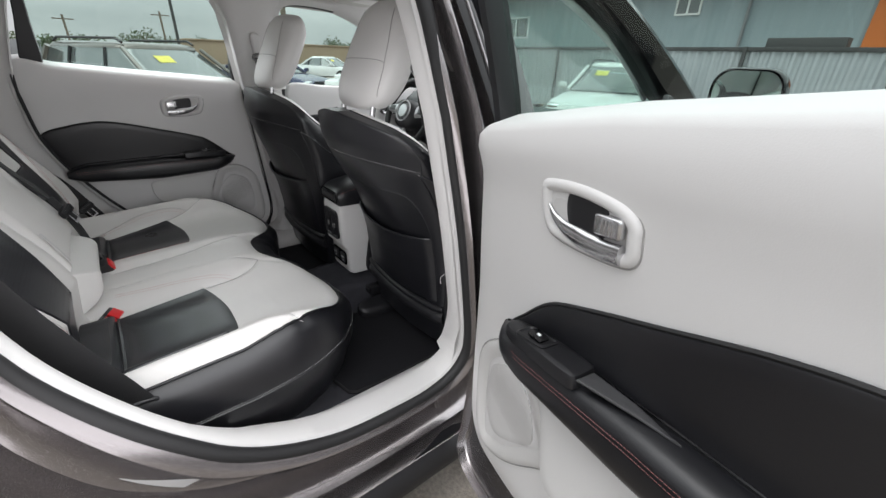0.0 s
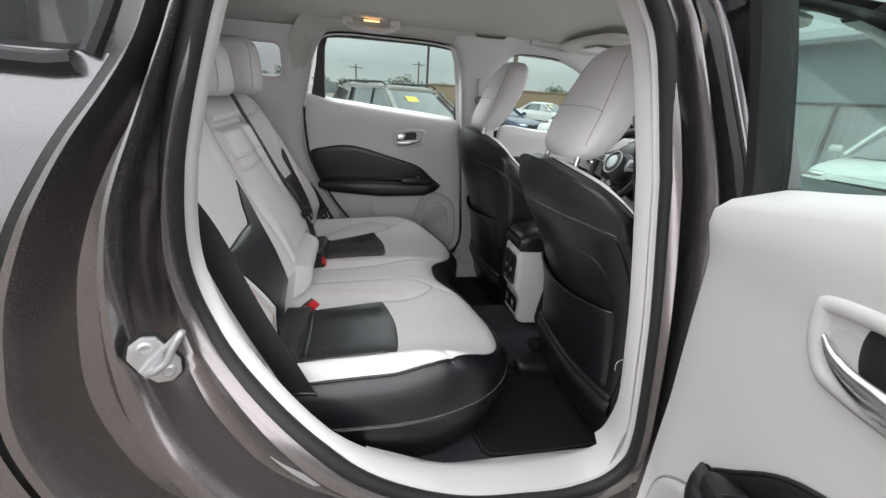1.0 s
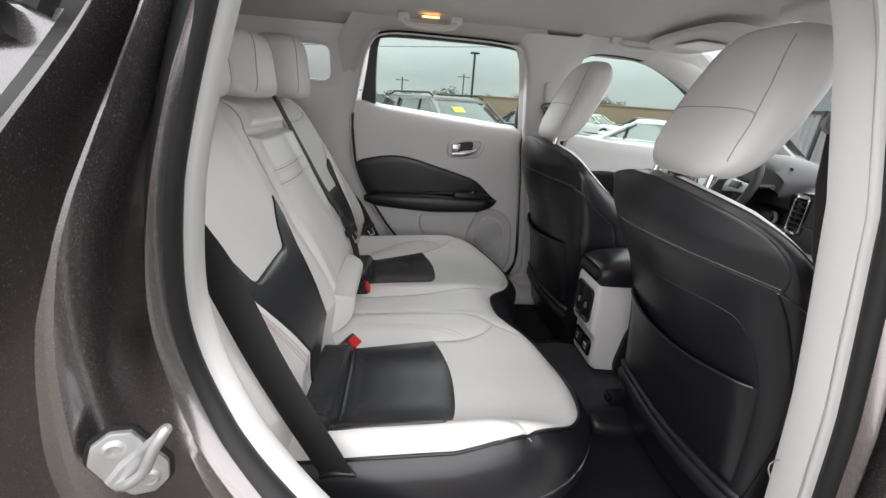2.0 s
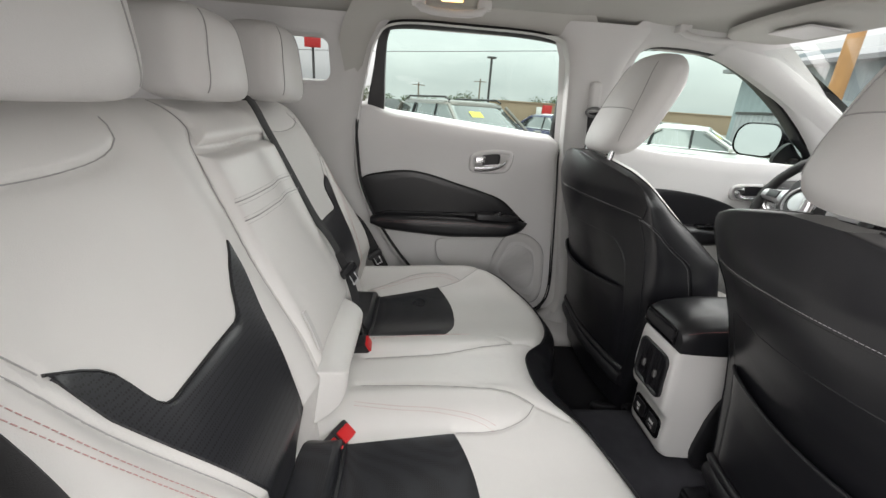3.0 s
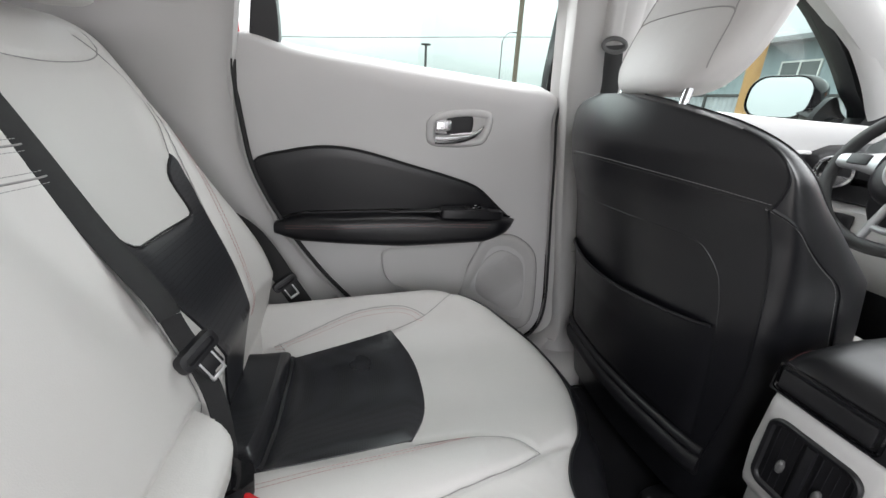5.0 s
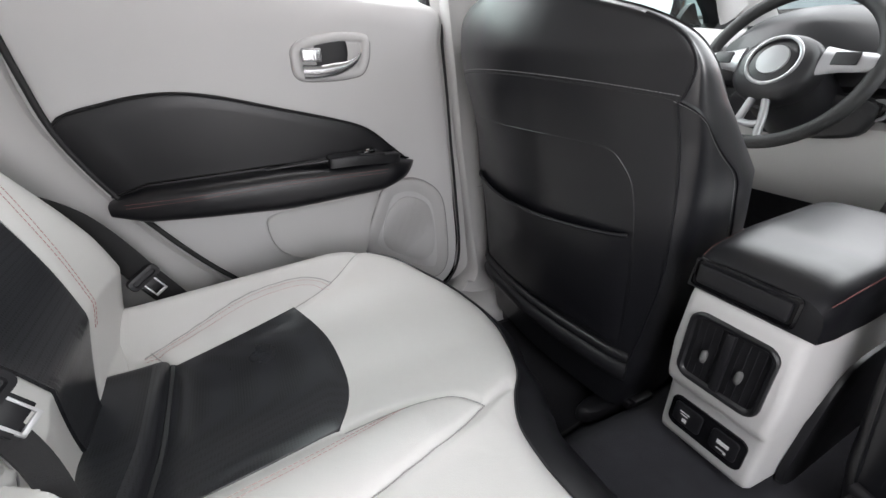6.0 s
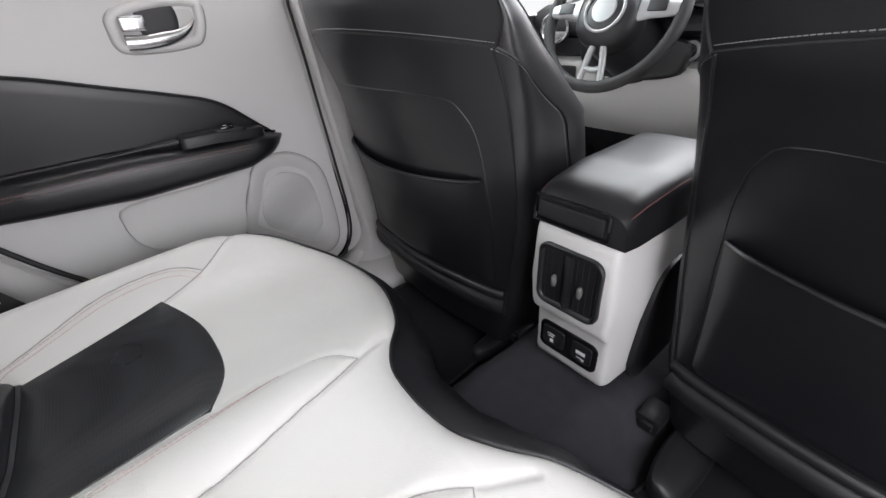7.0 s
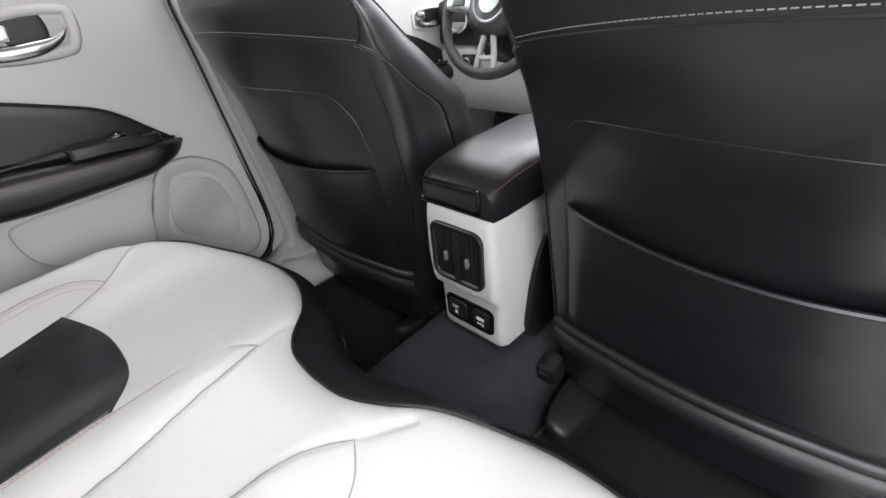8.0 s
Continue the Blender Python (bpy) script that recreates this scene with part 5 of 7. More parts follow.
# left shoulder belt
line = spline([(-0.56, 0.640, 1.10), (-0.50, 0.648, 1.00), (-0.41, 0.655, 0.92), (-0.31, 0.648, 0.850), (-0.235, 0.637, 0.722), (-0.205, 0.636, 0.665), (-0.185, 0.635, 0.62)], 40)
b = belt("black seat belt beside the closed rear door", [tuple(q) for q in line], (0.80, 0.22, 0.50))
tongue(b, Vector((-0.243, 0.626, 0.738)), facing((0.49, 0.0, -0.87), (0.35, -0.93, 0.25)))
# right shoulder belt
line = spline([(-0.50, -0.648, 1.30), (-0.425, -0.642, 1.21), (-0.378, -0.634, 1.144), (-0.333, -0.626, 1.058), (-0.290, -0.620, 0.93), (-0.252, -0.616, 0.83), (-0.215, -0.612, 0.74), (-0.188, -0.608, 0.672)], 40)
b = belt("black seat belt beside the open rear door", [tuple(q) for q in line], (0.90, -0.10, 0.36), 0.056)
bm = bmesh.new()
tube(bm, [(-0.186 + 0.030 * math.cos(k), -0.604 - 0.004 * math.sin(k), 0.664 + 0.012 * math.sin(k)) for k in np.linspace(0, 2 * math.pi, 24, endpoint=False)], 0.006, n=8, closed=True)
strap(bm, [(-0.182, -0.606, 0.660), (-0.172, -0.607, 0.645), (-0.160, -0.607, 0.628)], 0.030, 0.006, (0.8, 0, 0.6))
part("belt_anchor_loop", bm, BLACK_PLASTIC, b, "black plastic belt anchor loop")


def upright(out, side):
    """A turn whose z points out and whose x points aside."""
    z = Vector(out).normalized()
    x = Vector(side)
    x = (x - z * x.dot(z)).normalized()
    return Matrix((x, z.cross(x), z)).transposed().to_4x4()


for at in ((-0.236, -0.220, 0.652), (-0.218, -0.184, 0.653)):
    buckle(Vector(at), upright((0.45, -0.32, 0.83), (0.45, 0.88, 0)), "black seat belt buckle with a red button beside the cushion insert")
buckle(Vector((-0.214, 0.066, 0.701)), upright((0.93, -0.08, 0.34), (0.3, -0.9, -0.2)), "black seat belt buckle with a red button under the centre belt")


# ---- front seats ----
def front_seat(yc, dx, lean, head, narrow, label, group="front seats"):
    seat = thing("front_seat", label, "car seat", group=group)
    zs = np.r_[np.linspace(0.44, 1.08, 44), 1.08 + 0.112 * np.sin(np.linspace(0.06, math.pi / 2, 22))]
    def half(z):
        w = lin(z, (0.44, 0.60, 0.75, 0.85, 0.95, 1.03, 1.07), (0.235, 0.268, 0.284, 0.290, 0.290, 0.288, 0.286))
        if z > 1.06:
            w *= max(0.12, 1 - ((z - 1.06) / 0.138) ** 3.6)
        return w
    def spine(z):
        return dx - lean * max(0, z - 0.85) / 0.20 + lin(z, (0.44, 0.64, 0.76, 0.85, 0.93, 1.0, 1.05, 1.11, 1.20), (0.530, 0.500, 0.475, 0.448, 0.424, 0.396, 0.377, 0.364, 0.360)) + 0.9 * max(0, z - 1.11) ** 1.6
    def bow(z):
        return lin(z, (0.60, 0.85, 1.0), (0.5, 0.9, 1.3))
    def deep(z):
        return lin(z, (0.44, 0.60, 0.75, 0.93, 1.02, 1.10, 1.16, 1.192), (0.24, 0.27, 0.30, 0.305, 0.235, 0.165, 0.115, 0.060))
    def section(z):
        """Half of the backrest's section, from the middle of its rear face round the side to the middle of its front."""
        w, d = half(z), deep(z)
        k = w / 0.265
        ws = w * lin(z, (0.85, 1.0), (0.94, 0.945))
        e = bow(z) * ws * ws
        line = [(0, 0), (0.5 * ws, 0.25 * e), (ws, e), (w, e + 0.30 * (d - e)), (w - 0.006 * k, e + 0.72 * (d - e)), (w - 0.038 * k, d), (w - 0.090 * k, d - 0.020 * k), (0.42 * w, d - 0.070 * k), (0, d - 0.080 * k)]
        return np.array(dense([(-line[1][0], line[1][1])] + line + [(-line[-2][0], line[-2][1])], False, 10))[10:91]
    cuts = {}
    def sec(i, z, sg=1):
        """The point of place i (0 rear middle, 20 side seam, 40 side, 50 bolster tip, 80 front middle) at a height."""
        if z not in cuts:
            cuts[z] = section(z)
        o, x = (float(np.interp(i, range(81), cuts[z][:, c])) for c in (0, 1))
        return Vector((spine(z) + x, yc + sg * o * (narrow if sg * yc > 0 else 1.0), z))
    def edge_at(z):
        """Where the light front begins."""
        return lin(z, (0.44, 0.95, 1.03, 1.08, 1.15, 1.192), (52, 51, 47, 42, 38, 38))
    bm = bmesh.new()
    loft(bm, [[sec(edge_at(z) * k, z, -1) for k in np.linspace(1, 0, 40)] + [sec(edge_at(z) * k, z) for k in np.linspace(0, 1, 40)[1:]] for z in zs], closed=False)
    shell = part("back_shell", bm, BLACK_LEATHER, seat, "black leather back of the seat")
    bm = bmesh.new()
    loft(bm, [[sec(edge_at(z) + (80 - edge_at(z)) * k, z, -1) for k in np.linspace(0, 1, 30)] + [sec(edge_at(z) + (80 - edge_at(z)) * k, z) for k in np.linspace(1, 0, 30)[1:]] for z in zs], closed=False, cap1=False)
    part("seat_back", bm, WHITE_LEATHER, seat, "light grey leather front of the backrest")
    bm = bmesh.new()
    loft(bm, [[sec(i, zs[-1], -1) for i in range(80, 0, -4)] + [sec(i, zs[-1]) for i in range(0, 80, 4)]], cap0=True)
    part("top_panel", bm, BLACK_LEATHER, seat, "black leather top of the seat back")
    for sg in (1, -1):
        seam("piping", [sec(edge_at(z), z, sg) for z in zs], 0.0022, BLACK_SEAM, shell)
    def on_back(y, z, lift=0.0):
        """A point of the rear face at a cross place y from the middle."""
        if z not in cuts:
            cuts[z] = section(z)
        line = cuts[z][:36]
        return Vector((spine(z) + float(np.interp(abs(y), line[:, 0], line[:, 1])) - lift, yc + y * (narrow if y * yc > 0 else 1.0), z))
    # seams: across the shoulders, down both sides
    shoulder = [(y, 1.078 - 0.34 * y * y) for y in np.linspace(-0.270, 0.270, 60)]
    seam("shell_seam", [on_back(y, z, -0.0004) for y, z in shoulder], 0.0013, BLACK_SEAM, shell)
    stitch_run("shell_stitching", [on_back(y, z + 0.005, 0.0006) for y, z in shoulder], STITCH, shell)
    for sg in (1, -1):
        out_line = [(lin(z, (0.50, 0.80, 0.95, 1.02, 1.052), (37, 37, 35, 28, 20)), z) for z in np.linspace(0.52, 1.052, 60)]
        seam("side_piping", [sec(i, z, sg) for i, z in out_line], 0.0028, BLACK_LEATHER, shell)
        stitch_run("side_stitching", [sec(i - 0.9, z, sg) + Vector((-0.0006, sg * 0.0006, 0)) for i, z in out_line], STITCH, shell, "", 0.007, 0.005, 0.0005)
        seam("side_piping", [sec(lin(z, (0.50, 0.80, 1.05), (19, 20.5, 19.5)), z, sg) for z in np.linspace(0.54, 1.050, 50)], 0.0024, BLACK_LEATHER, shell)
        seam("side_piping", [sec(lin(z, (1.052, 1.10, 1.15), (20, 23, 25.5)), z, sg) for z in np.linspace(1.052, 1.15, 16)], 0.0022, BLACK_LEATHER, shell)
    # faint creases above the pocket
    bm = bmesh.new()
    tube(bm, [on_back(y, z, -0.0006) for y, z in spline([(-0.226, 0.62), (-0.230, 0.80), (-0.226, 0.90), (-0.210, 0.958), (-0.170, 0.985), (0, 0.992), (0.170, 0.985), (0.210, 0.958), (0.226, 0.90), (0.230, 0.80), (0.226, 0.62)], 110)], 0.0011, n=6)
    part("emboss_line", bm, BLACK_LEATHER, shell)
    # map pocket
    bm = bmesh.new()
    def pocket(u, v):
        y = (2 * u - 1) * lin(v, (0, 1), (0.222, 0.228))
        top = 0.845 - 0.012 * (1 - (2 * u - 1) ** 2)
        z = 0.604 + (top - 0.604) * v
        e = min(u, 1 - u, v * 2)
        return on_back(y, z, -0.001 + 0.010 * min(1, e / 0.06) ** 0.5 + 0.006 * v * v * (1 - (2 * u - 1) ** 2))
    sheet(bm, pocket, np.linspace(0, 1, 40), np.linspace(0, 1, 24))
    tube(bm, [pocket(u, 1.0) for u in np.linspace(0.01, 0.99, 40)], 0.0035, n=6)
    part("map_pocket", bm, BLACK_LEATHER, seat, "black leather map pocket")
    # lower hem
    bm = bmesh.new()
    tube(bm, [on_back(y, 0.590 - 0.004 * (1 - (y / 0.24) ** 2), 0.001) for y in np.linspace(-0.245, 0.245, 40)], 0.011, n=12)
    tube(bm, [on_back(y, 0.556 - 0.004 * (1 - (y / 0.24) ** 2), -0.006) for y in np.linspace(-0.240, 0.240, 40)], 0.025, n=14)
    part("lower_hem", bm, BLACK_PLASTIC, seat, "black plastic lower edge of the seat back")
    # cushion with black sides
    bm = bmesh.new()
    pebble(bm, (0.86 + dx, yc, 0.575), (0.52, 0.50, 0.20), 4.0, nu=40, nv=20)
    part("seat_base", bm, BLACK_LEATHER, seat, "black leather seat base")
    bm = bmesh.new()
    pebble(bm, (0.88 + dx, yc, 0.645), (0.50, 0.43, 0.095), 4.0, nu=40, nv=14)
    part("seat_cushion", bm, WHITE_LEATHER, seat, "light grey leather cushion")
    for sg in (1, -1):
        bm = bmesh.new()
        block(bm, (0.60 + dx, yc + sg * 0.19 - 0.022, 0.385), (1.05 + dx, yc + sg * 0.19 + 0.022, 0.43), 0.006)
        block(bm, (0.575 + dx, yc + sg * 0.19 - 0.026, 0.375), (0.64 + dx, yc + sg * 0.19 + 0.026, 0.45), 0.008)
        part("seat_rail", bm, BLACK_PLASTIC, seat, "black seat rail")
    out = 1 if yc > 0 else -1
    bm = bmesh.new()
    block(bm, (0.66 + dx, yc + out * 0.178 - 0.030, 0.385), (0.80 + dx, yc + out * 0.178 + 0.030, 0.424), 0.006)
    latch = part("rail_latch", bm, GLOSS_BLACK, seat, "gloss black rail latch")
    for lx, lr in ((0.700, 0.030), (0.752, 0.024)):
        bm = bmesh.new()
        pebble(bm, (lx + dx, yc + out * 0.180, 0.426), (lr, 0.9 * lr, 0.014), 2.6, nu=14, nv=8)
        part("latch_bolt", bm, CHROME, latch, "bright steel bolt")
    # headrest, tilted forward
    bm = bmesh.new()
    def warp(q):
        q = q.copy()
        q.y *= lin(q.z, (-0.13, -0.08, 0.03, 0.10, 0.136), (0.97, 1.0, 1.0, 0.90, 0.76))
        q.x *= lin(q.z, (-0.136, -0.05, 0.06, 0.136), (0.92, 1.0, 1.0, 0.84))
        q.x += 0.47 * (q.z + 0.13) - 0.20 * max(0, q.z - 0.06) + 0.012 * (q.y / 0.136) ** 2 * (1 if q.x < 0 else -1)
        return q
    hc = Vector((0.452 + dx - lean, yc + head, 1.324))
    pebble(bm, hc, (0.122, 0.258, 0.268), 3.9, nu=64, nv=40, warp=warp)
    h = part("headrest", bm, GREY_SHADED_LEATHER, seat, "light grey leather headrest")
    # back flap seam of the cover
    def on_hr(y, z):
        zz, yy = z / 0.134, y / 0.129
        k = max(0.0, 1 - abs(zz) ** 3.9) ** (1 / 3.9)
        k = k * max(0.0, 1 - (abs(yy) / max(1e-6, k)) ** 3.9) ** (1 / 3.9)
        return hc + warp(Vector((-0.061 * k - 0.0006, y, z)))
    seam("headrest_seam", [on_hr(y, z) for y, z in spline([(-0.108, -0.095), (-0.108, -0.03), (-0.092, -0.012), (0, -0.008), (0.092, -0.012), (0.108, -0.03), (0.108, -0.095)], 50)], 0.0011, SEAM, h)
    for sg in (1, -1):
        seam("headrest_seam", [on_hr(sg * lin(z, (-0.02, 0.112), (0.106, 0.084)), z) for z in np.linspace(-0.02, 0.108, 24)], 0.0011, SEAM, h)
    for sg in (1, -1):
        bm = bmesh.new()
        tube(bm, [(0.428 + dx - lean, yc + head + sg * 0.082, 1.15), (0.442 + dx - lean, yc + head + sg * 0.082, 1.235)], 0.0075, n=10)
        part("headrest_post", bm, CHROME, seat, "chrome headrest post")
    return seat


front_seat(0.392, 0.0, 0.0, -0.032, 0.96, "black-backed driver's seat with light grey leather front and headrest")
front_seat(-0.408, 0.060, 0.045, 0.020, 0.84, "black-backed passenger seat with light grey leather front and headrest")


# ---- centre console ----
console = thing("centre_console", "light grey console with rear vents and black armrest lid", "console")
CY, CW, CX = -0.008, 0.078, 0.012
def con_sec(x, top, low, w, r=0.012):
    return [(x, CY + a, z) for a, z in [(-w, low), (-w, (top + low) / 2), (-w, top - r), (-w + 0.3 * r, top - 0.3 * r), (-w + r, top), (w - r, top), (w - 0.3 * r, top - 0.3 * r), (w, top - r), (w, (top + low) / 2), (w, low)]]
bm = bmesh.new()
# rear face profile: overhang with the vents above, set-back foot with the sockets
prof = [(x + CX, z) for x, z in [(0.506, 0.803), (0.500, 0.798), (0.497, 0.785), (0.497, 0.700), (0.500, 0.645), (0.504, 0.632), (0.513, 0.622), (0.521, 0.612), (0.522, 0.560), (0.523, 0.520), (0.527, 0.508), (0.54, 0.500)]]
rows = []
for x, z in prof:
    w = CW * lin(z, (0.50, 0.62, 0.70, 0.80), (0.94, 0.95, 1.0, 0.93))
    rows.append([(x + 0.020, CY - w, z), (x + 0.008, CY - w + 0.001, z), (x + 0.002, CY - w + 0.005, z), (x, CY - w + 0.012, z), (x, CY, z), (x, CY + w - 0.012, z), (x + 0.002, CY + w - 0.005, z), (x + 0.008, CY + w - 0.001, z), (x + 0.020, CY + w, z)])
loft(bm, rows, closed=False)
for sg in (1, -1):
    loft(bm, [[(x + 0.020, CY + sg * CW * lin(z, (0.50, 0.62, 0.70, 0.80), (0.94, 0.95, 1.0, 0.93)), z) for x, z in prof], [(x + 0.16, CY + sg * (CW + 0.006), max(z, 0.50)) for x, z in prof], [(1.10, CY + sg * (CW + 0.012), z) for x, z in prof]], closed=False)
body = part("console_body", bm, TRIM, console, "light grey plastic console body")
# vents
def rear(u, v, d):
    """u to the left, v up, from the vent's middle, d rearwards."""
    return (0.4965 + CX - d, CY + u, 0.716 + v)
bm = bmesh.new()
vent_out, vent_in = rrect(0.116, 0.118, 0.020, 6), rrect(0.100, 0.100, 0.012, 6)
loft(bm, [[rear(u, v, d) for u, v in ring] for ring, d in ((vent_out, -0.002), (vent_out, 0.004), (rrect(0.112, 0.114, 0.019, 6), 0.006), (rrect(0.103, 0.104, 0.013, 6), 0.005), (vent_in, 0.002), (rrect(0.098, 0.098, 0.011, 6), 0.0008))], cap1=True)
vent = part("vent_frame", bm, BLACK_PLASTIC, console, "black air vent frame")
bm = bmesh.new()
block(bm, (-0.007, -0.006, -0.05), (0.004, 0.006, 0.05), 0.003, Matrix.Translation(rear(0, 0, 0.0)))
part("vent_divider", bm, BLACK_PLASTIC, vent)
for sg in (1, -1):
    for k in range(4):
        bm = bmesh.new()
        block(bm, (-0.0012, -0.0008, -0.046), (0.0008, 0.0008, 0.046), 0.0003, Matrix.Translation(rear(sg * 0.028 + (k - 1.5) * 0.010, 0, 0.0012)))
        part("vent_slat", bm, BLACK_PLASTIC, vent)
    bm = bmesh.new()
    pebble(bm, rear(sg * 0.024, -0.006, 0.005), (0.010, 0.009, 0.022), 2.6, nu=12, nv=8)
    part("vent_tab", bm, GREY_PLASTIC, vent, "grey vent tab")
# socket plate with two sockets and small white marks
def foot(u, v, d):
    return (0.5205 + CX - d, CY + u, 0.566 + v)
bm = bmesh.new()
panel(bm, [(a, b) for a, b in rrect(0.118, 0.062, 0.014, 6)], lambda u, v, d: foot(u, v, d), 0.003, 0.002)
plate = part("socket_plate", bm, GLOSS_BLACK, console, "black socket plate with white symbols")
for u, w in ((0.028, 0.046), (-0.030, 0.040)):
    bm = bmesh.new()
    panel(bm, rrect(w, 0.040, 0.007, 5), lambda a, b, d, u=u: foot(u + a, b + 0.002, d + 0.003), 0.003, 0.0015)
    part("socket_cover", bm, BLACK_PLASTIC, plate, "black socket cover")
for u, v, w, h in ((0.032, 0.008, 0.016, 0.0016), (0.032, 0.003, 0.012, 0.0016), (0.030, -0.007, 0.007, 0.007), (-0.030, 0.004, 0.018, 0.007), (-0.030, -0.008, 0.014, 0.0016), (-0.036, -0.010, 0.004, 0.004)):
    bm = bmesh.new()
    block(bm, (-0.0004, -w / 2, -h / 2), (0.0004, w / 2, h / 2), 0, Matrix.Translation(foot(u, v, 0.0066)))
    part("socket_mark", bm, WHITE_MARK, plate)
# armrest lid
bm = bmesh.new()
rings = []
for k in np.linspace(0, 1, 26):
    x = 0.498 + CX + 0.36 * k
    hgt = lin(k, (0, 0.03, 0.10, 0.3, 0.8, 1.0), (0.050, 0.062, 0.072, 0.082, 0.084, 0.060))
    w = lin(k, (0, 0.08, 0.3, 1), (0.078, 0.083, 0.087, 0.088))
    rings.append([(x, CY + w * math.copysign(abs(math.cos(a)) ** 0.42, math.cos(a)), 0.803 + hgt * abs(math.sin(a)) ** 0.55) for a in np.linspace(0, math.pi, 25)])
loft(bm, rings, closed=False, cap0=True, cap1=True)
lid = part("armrest_lid", bm, BLACK_LEATHER, console, "padded black leather armrest lid with red stitching")
bm = bmesh.new()
loft(bm, [[(0.4995 + CX - d, CY + 0.010 + u, 0.829 + v) for u, v in ring] for ring, d in ((rrect(0.128, 0.044, 0.006, 4), 0.0), (rrect(0.128, 0.044, 0.006, 4), 0.004), (rrect(0.122, 0.038, 0.005, 4), 0.005), (rrect(0.118, 0.034, 0.004, 4), 0.001))], cap1=True)
latch = part("latch_frame", bm, GLOSS_BLACK, lid, "black latch frame")
bm = bmesh.new()
panel(bm, rrect(0.112, 0.028, 0.004, 4), lambda u, v, d: (0.498 + CX - d, CY + 0.010 + u, 0.829 + v), 0.006, 0.003)
part("lid_latch", bm, BLACK_PLASTIC, lid, "black lid latch")
for sg in (1, -1):
    line = []
    for k in np.linspace(0.03, 1, 40):
        x = 0.498 + CX + 0.36 * k
        hgt = lin(k, (0, 0.03, 0.10, 0.3, 0.8, 1.0), (0.050, 0.062, 0.072, 0.082, 0.084, 0.060))
        w = lin(k, (0, 0.08, 0.3, 1), (0.078, 0.083, 0.087, 0.088))
        line.append((x, CY + sg * (w * math.cos(0.62) ** 0.42 + 0.0004), 0.8035 + hgt * math.sin(0.62) ** 0.55))
    stitch_run("lid_stitching", line, RED_STITCH, lid, "red stitching", r=0.0007)
    stitch_run("lid_stitching", [(x, y - sg * 0.008, z + 0.0035) for x, y, z in line], RED_STITCH, lid, "red stitching", r=0.0007)
# front end: shifter base and dark side panels
bm = bmesh.new()
loft(bm, [con_sec(0.86, 0.80, 0.44, 0.080), con_sec(1.0, 0.76, 0.44, 0.082), con_sec(1.2, 0.76, 0.44, 0.10), con_sec(1.35, 0.86, 0.44, 0.12)], closed=False)
part("console_top", bm, BLACK_PLASTIC, console, "black front of the console")
bm = bmesh.new()
tube(bm, [(1.08, CY, 0.76), (1.075, CY, 0.83), (1.07, CY, 0.865)], 0.012, n=10)
pebble(bm, (1.07, CY, 0.885), (0.05, 0.042, 0.07), 2.6, nu=16, nv=10)
part("gear_lever", bm, GLOSS_BLACK, console, "black gear lever")
for sg in (1, -1):
    bm = bmesh.new()
    side_line = spline([(0.612, 0.50), (0.616, 0.60), (0.635, 0.68), (0.675, 0.715), (0.80, 0.72), (1.0, 0.71), (1.0, 0.46), (0.7, 0.46)], 50, True)
    panel(bm, side_line, lambda u, v, d, sg=sg: (u, CY + sg * (CW + 0.001 + d), v), 0.012, 0.006, rings=4)
    part("console_side", bm, BLACK_PLASTIC, console, "black plastic console side panel")

# ---- floor pieces ----
for sg, label in ((1, "black floor mat behind the driver's seat"), (-1, "black floor mat behind the passenger seat")):
    fm = thing("floor_mat", label, "floor mat", group="rear floor mats")
    bm = bmesh.new()
    line = spline([(0.26, sg * 0.20), (0.27, sg * 0.52), (0.33, sg * 0.575), (0.60, sg * 0.575), (0.80, sg * 0.56), (0.80, sg * 0.22), (0.60, sg * 0.205)], 60, True)
    panel(bm, line, lambda u, v, d: (u, v, floor_z(u, v) + 0.003 + d), 0.010, 0.004, rings=8)
    part("mat_cloth", bm, MAT_CLOTH, fm, "black cloth mat")
    bm = bmesh.new()
    tube(bm, [(u, v, floor_z(u, v) + 0.012) for u, v in outset(line, -0.002)], 0.004, n=6, closed=True)
    part("mat_edge", bm, RUBBER, fm, "black bound mat edge")
for sg in (1, -1):
    bm = bmesh.new()
    duct = spline([(0.500, 0.190), (0.506, 0.232), (0.60, 0.246), (0.70, 0.240), (0.76, 0.215), (0.70, 0.185), (0.58, 0.176)], 40, True)
    panel(bm, duct, lambda u, v, d: (u, sg * v - 0.012, 0.398 + d + 0.02 * (0.21 - v) / 0.05 + 0.03 * max(0, u - 0.6)), 0.030, 0.014, rings=5)
    dct = part("floor_duct", bm, BLACK_PLASTIC)
    tagged(dct, "black plastic floor duct beside the tunnel", "floor duct", group="floor ducts")
    bm = bmesh.new()
    block(bm, (0.575, sg * 0.155 - 0.020, 0.43), (0.630, sg * 0.155 + 0.020, 0.466), 0.006)
    block(bm, (0.568, sg * 0.155 - 0.012, 0.440), (0.580, sg * 0.155 + 0.012, 0.458), 0.003)
    rb = part("seat_rail_end", bm, BLACK_PLASTIC)
    tagged(rb, "black plastic cap on the end of a seat rail", "rail cap", group="rail caps")

